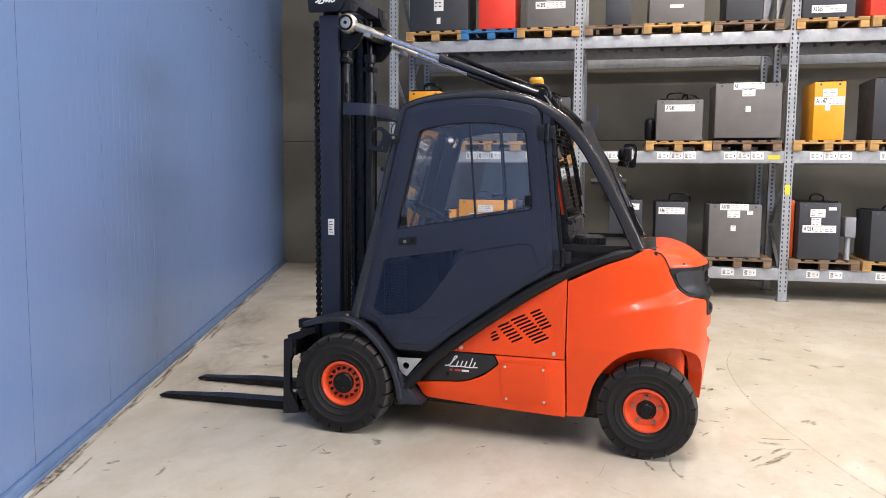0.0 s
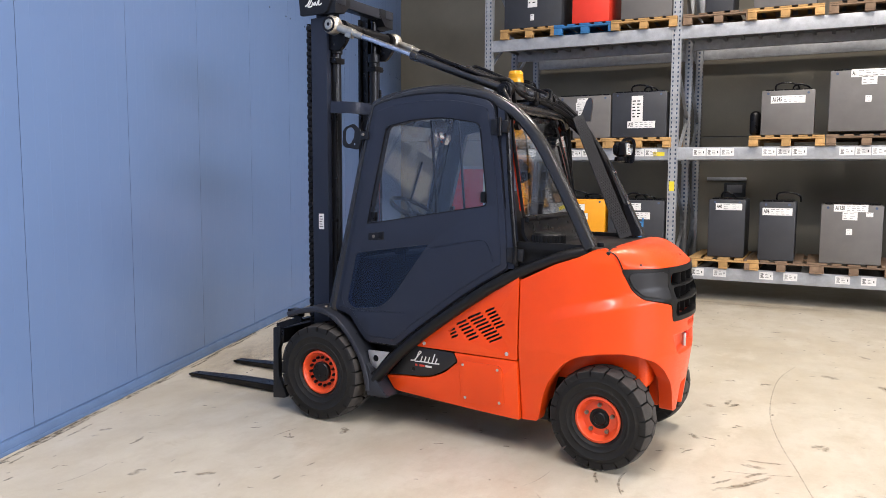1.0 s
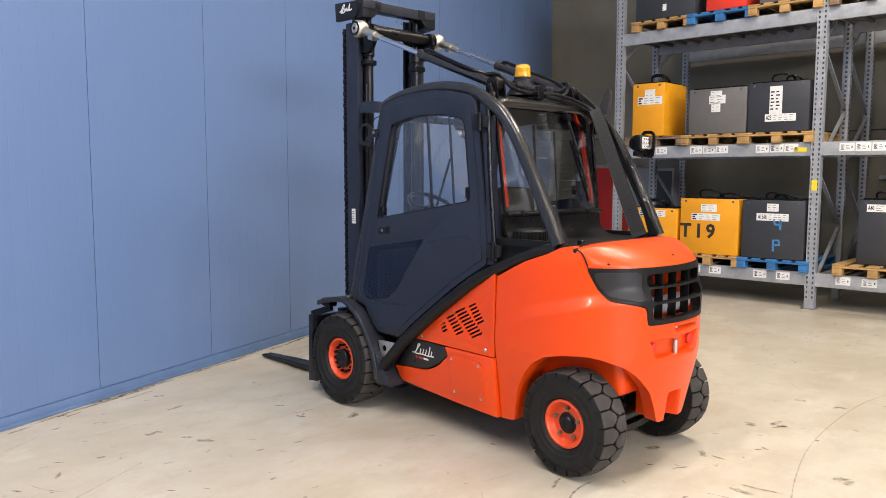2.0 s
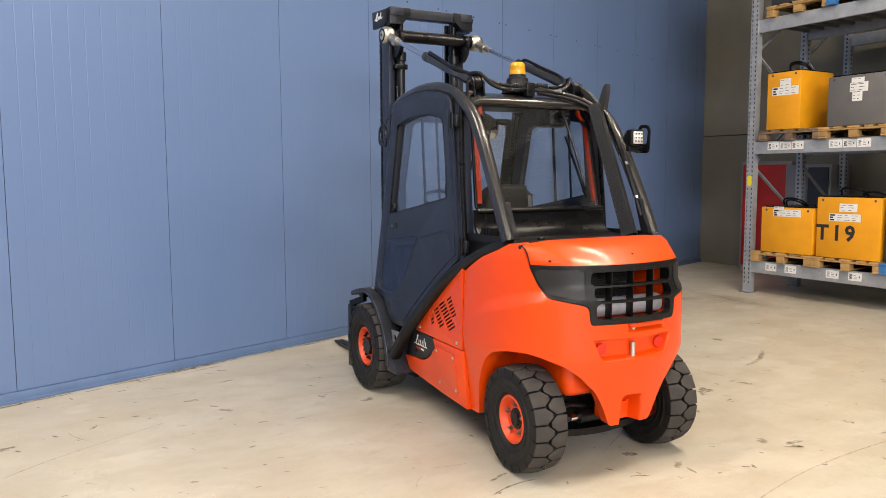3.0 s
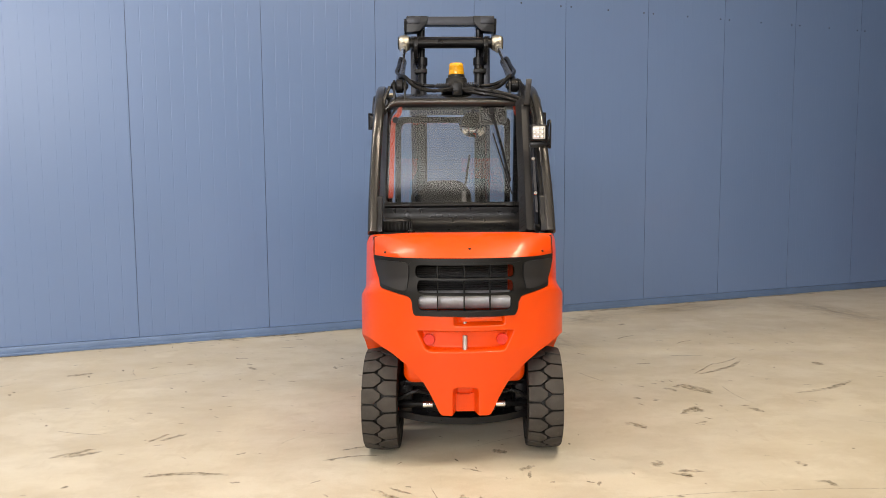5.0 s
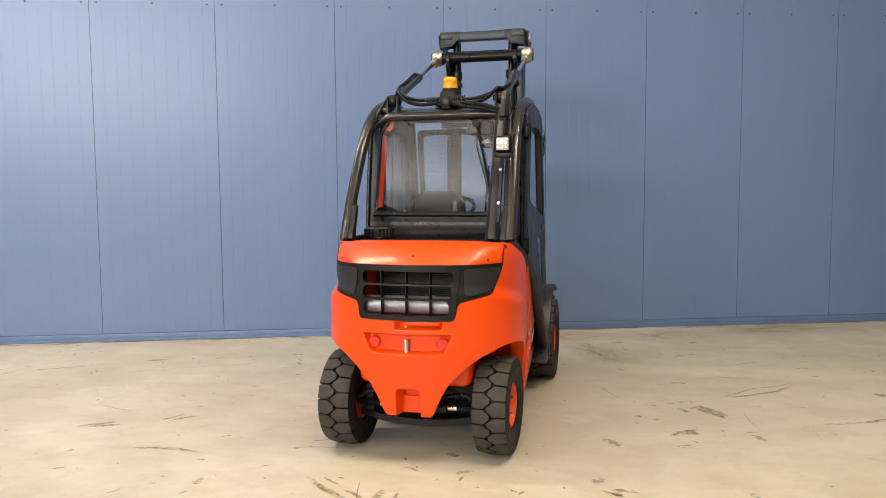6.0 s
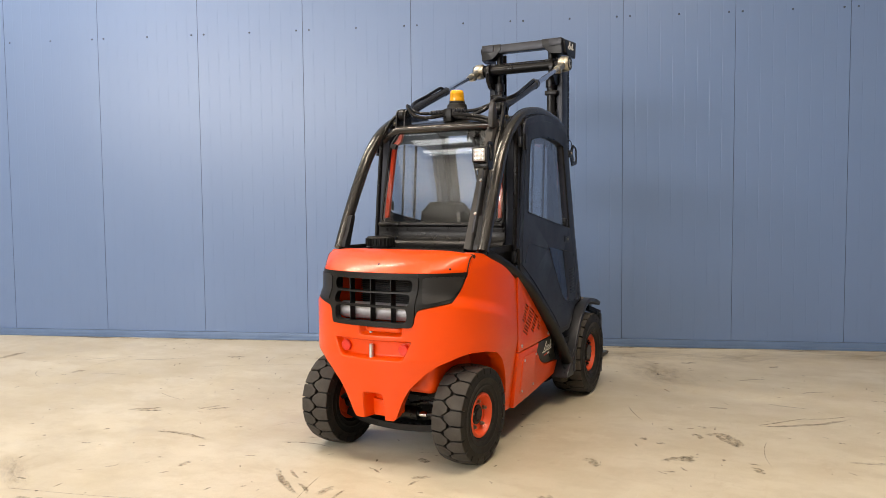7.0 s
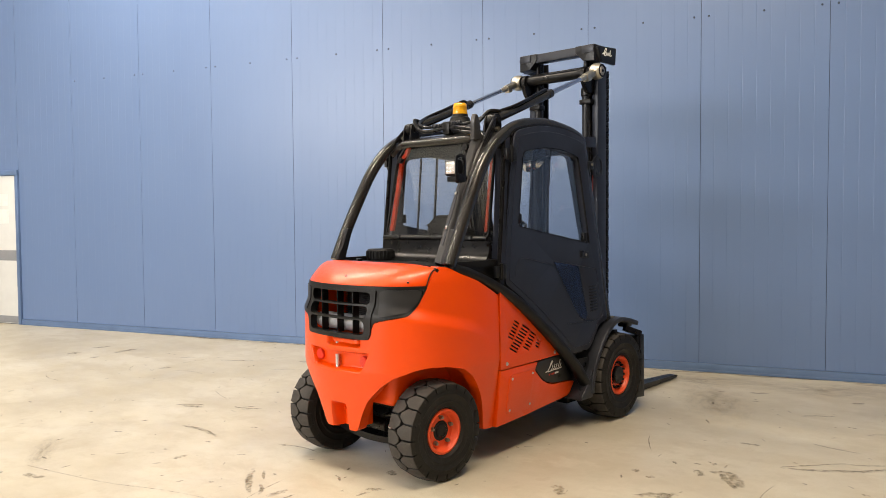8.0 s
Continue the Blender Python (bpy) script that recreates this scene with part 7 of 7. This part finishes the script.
def stain_material():
    """A brown stain that fades out to its edge."""
    m, t, b = nodes_of("brown_stain")
    b.inputs["Base Color"].default_value = (0.20, 0.14, 0.07, 1)
    b.inputs["Roughness"].default_value = 0.5
    clear = add_node(t, "ShaderNodeBsdfTransparent")
    mix = t.nodes.new("ShaderNodeMixShader")
    grad = t.nodes.new("ShaderNodeTexGradient")
    grad.gradient_type = "SPHERICAL"
    t.links.new(coords(t), grad.inputs[0])
    cloud = ramp_of(t, noise_of(t, coords(t), 3.2, 8, 0.7), [(0.35, 0.0), (0.7, 1.0)])
    fac = mixed(t, 1.0, ramp_of(t, grad.outputs["Fac"], [(0.0, 0.0), (0.9, 0.48)]), cloud, "MULTIPLY")
    t.links.new(fac, mix.inputs[0])
    t.links.new(clear.outputs[0], mix.inputs[1])
    t.links.new(b.outputs[0], mix.inputs[2])
    t.links.new(mix.outputs[0], t.nodes["Material Output"].inputs[0])
    return m


rng = random.Random(5)


def new_marks():
    marks = bmesh.new()
    return marks, marks.verts.layers.float.new("soft")


def patch(marks, layer, cx, cy, ang, length, width, bend=0.0, full=1.0):
    """One mark: an uneven outline round a spine, full along the spine and thin at the rim."""
    n = 9
    ca, sa = math.cos(ang), math.sin(ang)
    rows = []
    for k in range(n):
        f = k / (n - 1)
        u = (f - 0.5) * length
        w = width * (0.12 + 0.88 * math.sin(math.pi * (0.06 + 0.88 * f)) ** 0.6) / 2
        mid = bend * length * (1 - (2 * f - 1) ** 2) + rng.uniform(-0.2, 0.2) * w
        row = []
        inner = full if 0 < k < n - 1 else 0.0
        for v, s in ((mid + w * rng.uniform(0.7, 1.2), 0.0), (mid + 0.5 * w, inner * rng.uniform(0.4, 1.0)), (mid - 0.5 * w, inner * rng.uniform(0.4, 1.0)), (mid - w * rng.uniform(0.7, 1.2), 0.0)):
            p = marks.verts.new((cx + u * ca - v * sa, cy + u * sa + v * ca, 0.0012))
            p[layer] = s
            row.append(p)
        rows.append(row)
    for a, b in zip(rows, rows[1:]):
        for i in range(3):
            marks.faces.new((a[i], a[i + 1], b[i + 1], b[i]))


bm, soft = new_marks()
for x, y, ang, length, width in SCUFFS_A + SCUFFS_B + SCUFFS_C + SCUFFS_D + SCUFFS_E:
    patch(bm, soft, x, y, radians(ang), length * 1.15, width * (0.85 if width > 0.05 else 0.7), rng.uniform(-0.1, 0.1), 1.0 - 0.22 * min(1, max(0, (width - 0.035) / 0.05)))
for k in range(800):
    x, y = rng.uniform(-1.2, 7.0), rng.uniform(-4.5, 5.0)
    patch(bm, soft, x, y, rng.gauss(0.9, 0.7), rng.uniform(0.008, 0.065), rng.uniform(0.006, 0.026))
# long thin rubbed lines
for k in range(50):
    x, y = rng.uniform(-1.2, 7.0), rng.uniform(-4.5, 5.0)
    patch(bm, soft, x, y, rng.gauss(0.9, 0.7), rng.uniform(0.12, 0.55), rng.uniform(0.004, 0.010), rng.uniform(-0.12, 0.12))
# dirt gathered along the skirting
for k in range(220):
    at = WALL_AT + WALL_DIR * rng.uniform(-6.0, 6.2) + WALL_OUT * (0.036 + abs(rng.gauss(0, 0.03)))
    patch(bm, soft, at.x, at.y, math.atan2(WALL_DIR.y, WALL_DIR.x) + rng.gauss(0, 0.05), rng.uniform(0.05, 0.5), rng.uniform(0.008, 0.03))
TORN = torn_material()
tagged(part("floor_scuffs", bm, TORN, smooth=0), "dark rubber scuffs rubbed into the concrete floor", "scuffs", kind="stuff")
ARC = [(2.55, 2.35, 0.001), (2.46, 1.88, 0.001), (2.45, 1.27, 0.001), (2.49, 0.76, 0.001), (2.58, 0.31, 0.001), (2.67, -0.02, 0.001), (2.80, -0.51, 0.001), (2.97, -0.95, 0.001), (3.12, -1.55, 0.001)]
LINE = [(0.55, -2.72, 0.001), (0.41, -2.53, 0.001), (0.265, -2.275, 0.001), (0.07, -1.89, 0.001)]
for pts, label in ((ARC, "fine curved scratch in the concrete floor"), (LINE, "fine straight scratch in the concrete floor")):
    bm, soft = new_marks()
    line = spline(pts, 6)
    for v in grid(bm, [[p + Vector((o, 0.4 * o, 0)) for p in line] for o in (-0.005, 0.0, 0.005)])[1]:
        v[soft] = 0.55
    tagged(part("floor_scratch", bm, TORN, smooth=0), label, "scratch", "scratches in the floor", kind="stuff")
STAIN = stain_material()
for x, y, sx, sy, turn in ((-1.96, 4.2, 0.9, 0.35, 20), (-1.25, 4.75, 0.8, 0.25, -5), (-0.85, 5.5, 0.5, 0.3, 0), (2.95, -1.75, 0.36, 0.08, 60), (-2.3, 2.6, 0.35, 1.2, 15), (-1.55, 0.6, 0.3, 0.9, 18), (-1.75, 1.5, 0.35, 0.5, 18), (-0.9, 0.9, 0.7, 0.3, 30), (1.9, 5.3, 1.6, 0.3, 2)):
    bm = bmesh.new()
    bmesh.ops.create_circle(bm, cap_ends=True, segments=24, radius=1.0)
    ob = part("stain", bm, STAIN, smooth=0)
    ob.matrix_basis = pose(x, y, 0.0006 + 0.0001 * (turn % 3), 0, 0, turn) @ Matrix.Diagonal((sx, sy, 1, 1))
    ob.parent = bpy.data.objects["floor"]
    tagged(ob, kind="stuff")
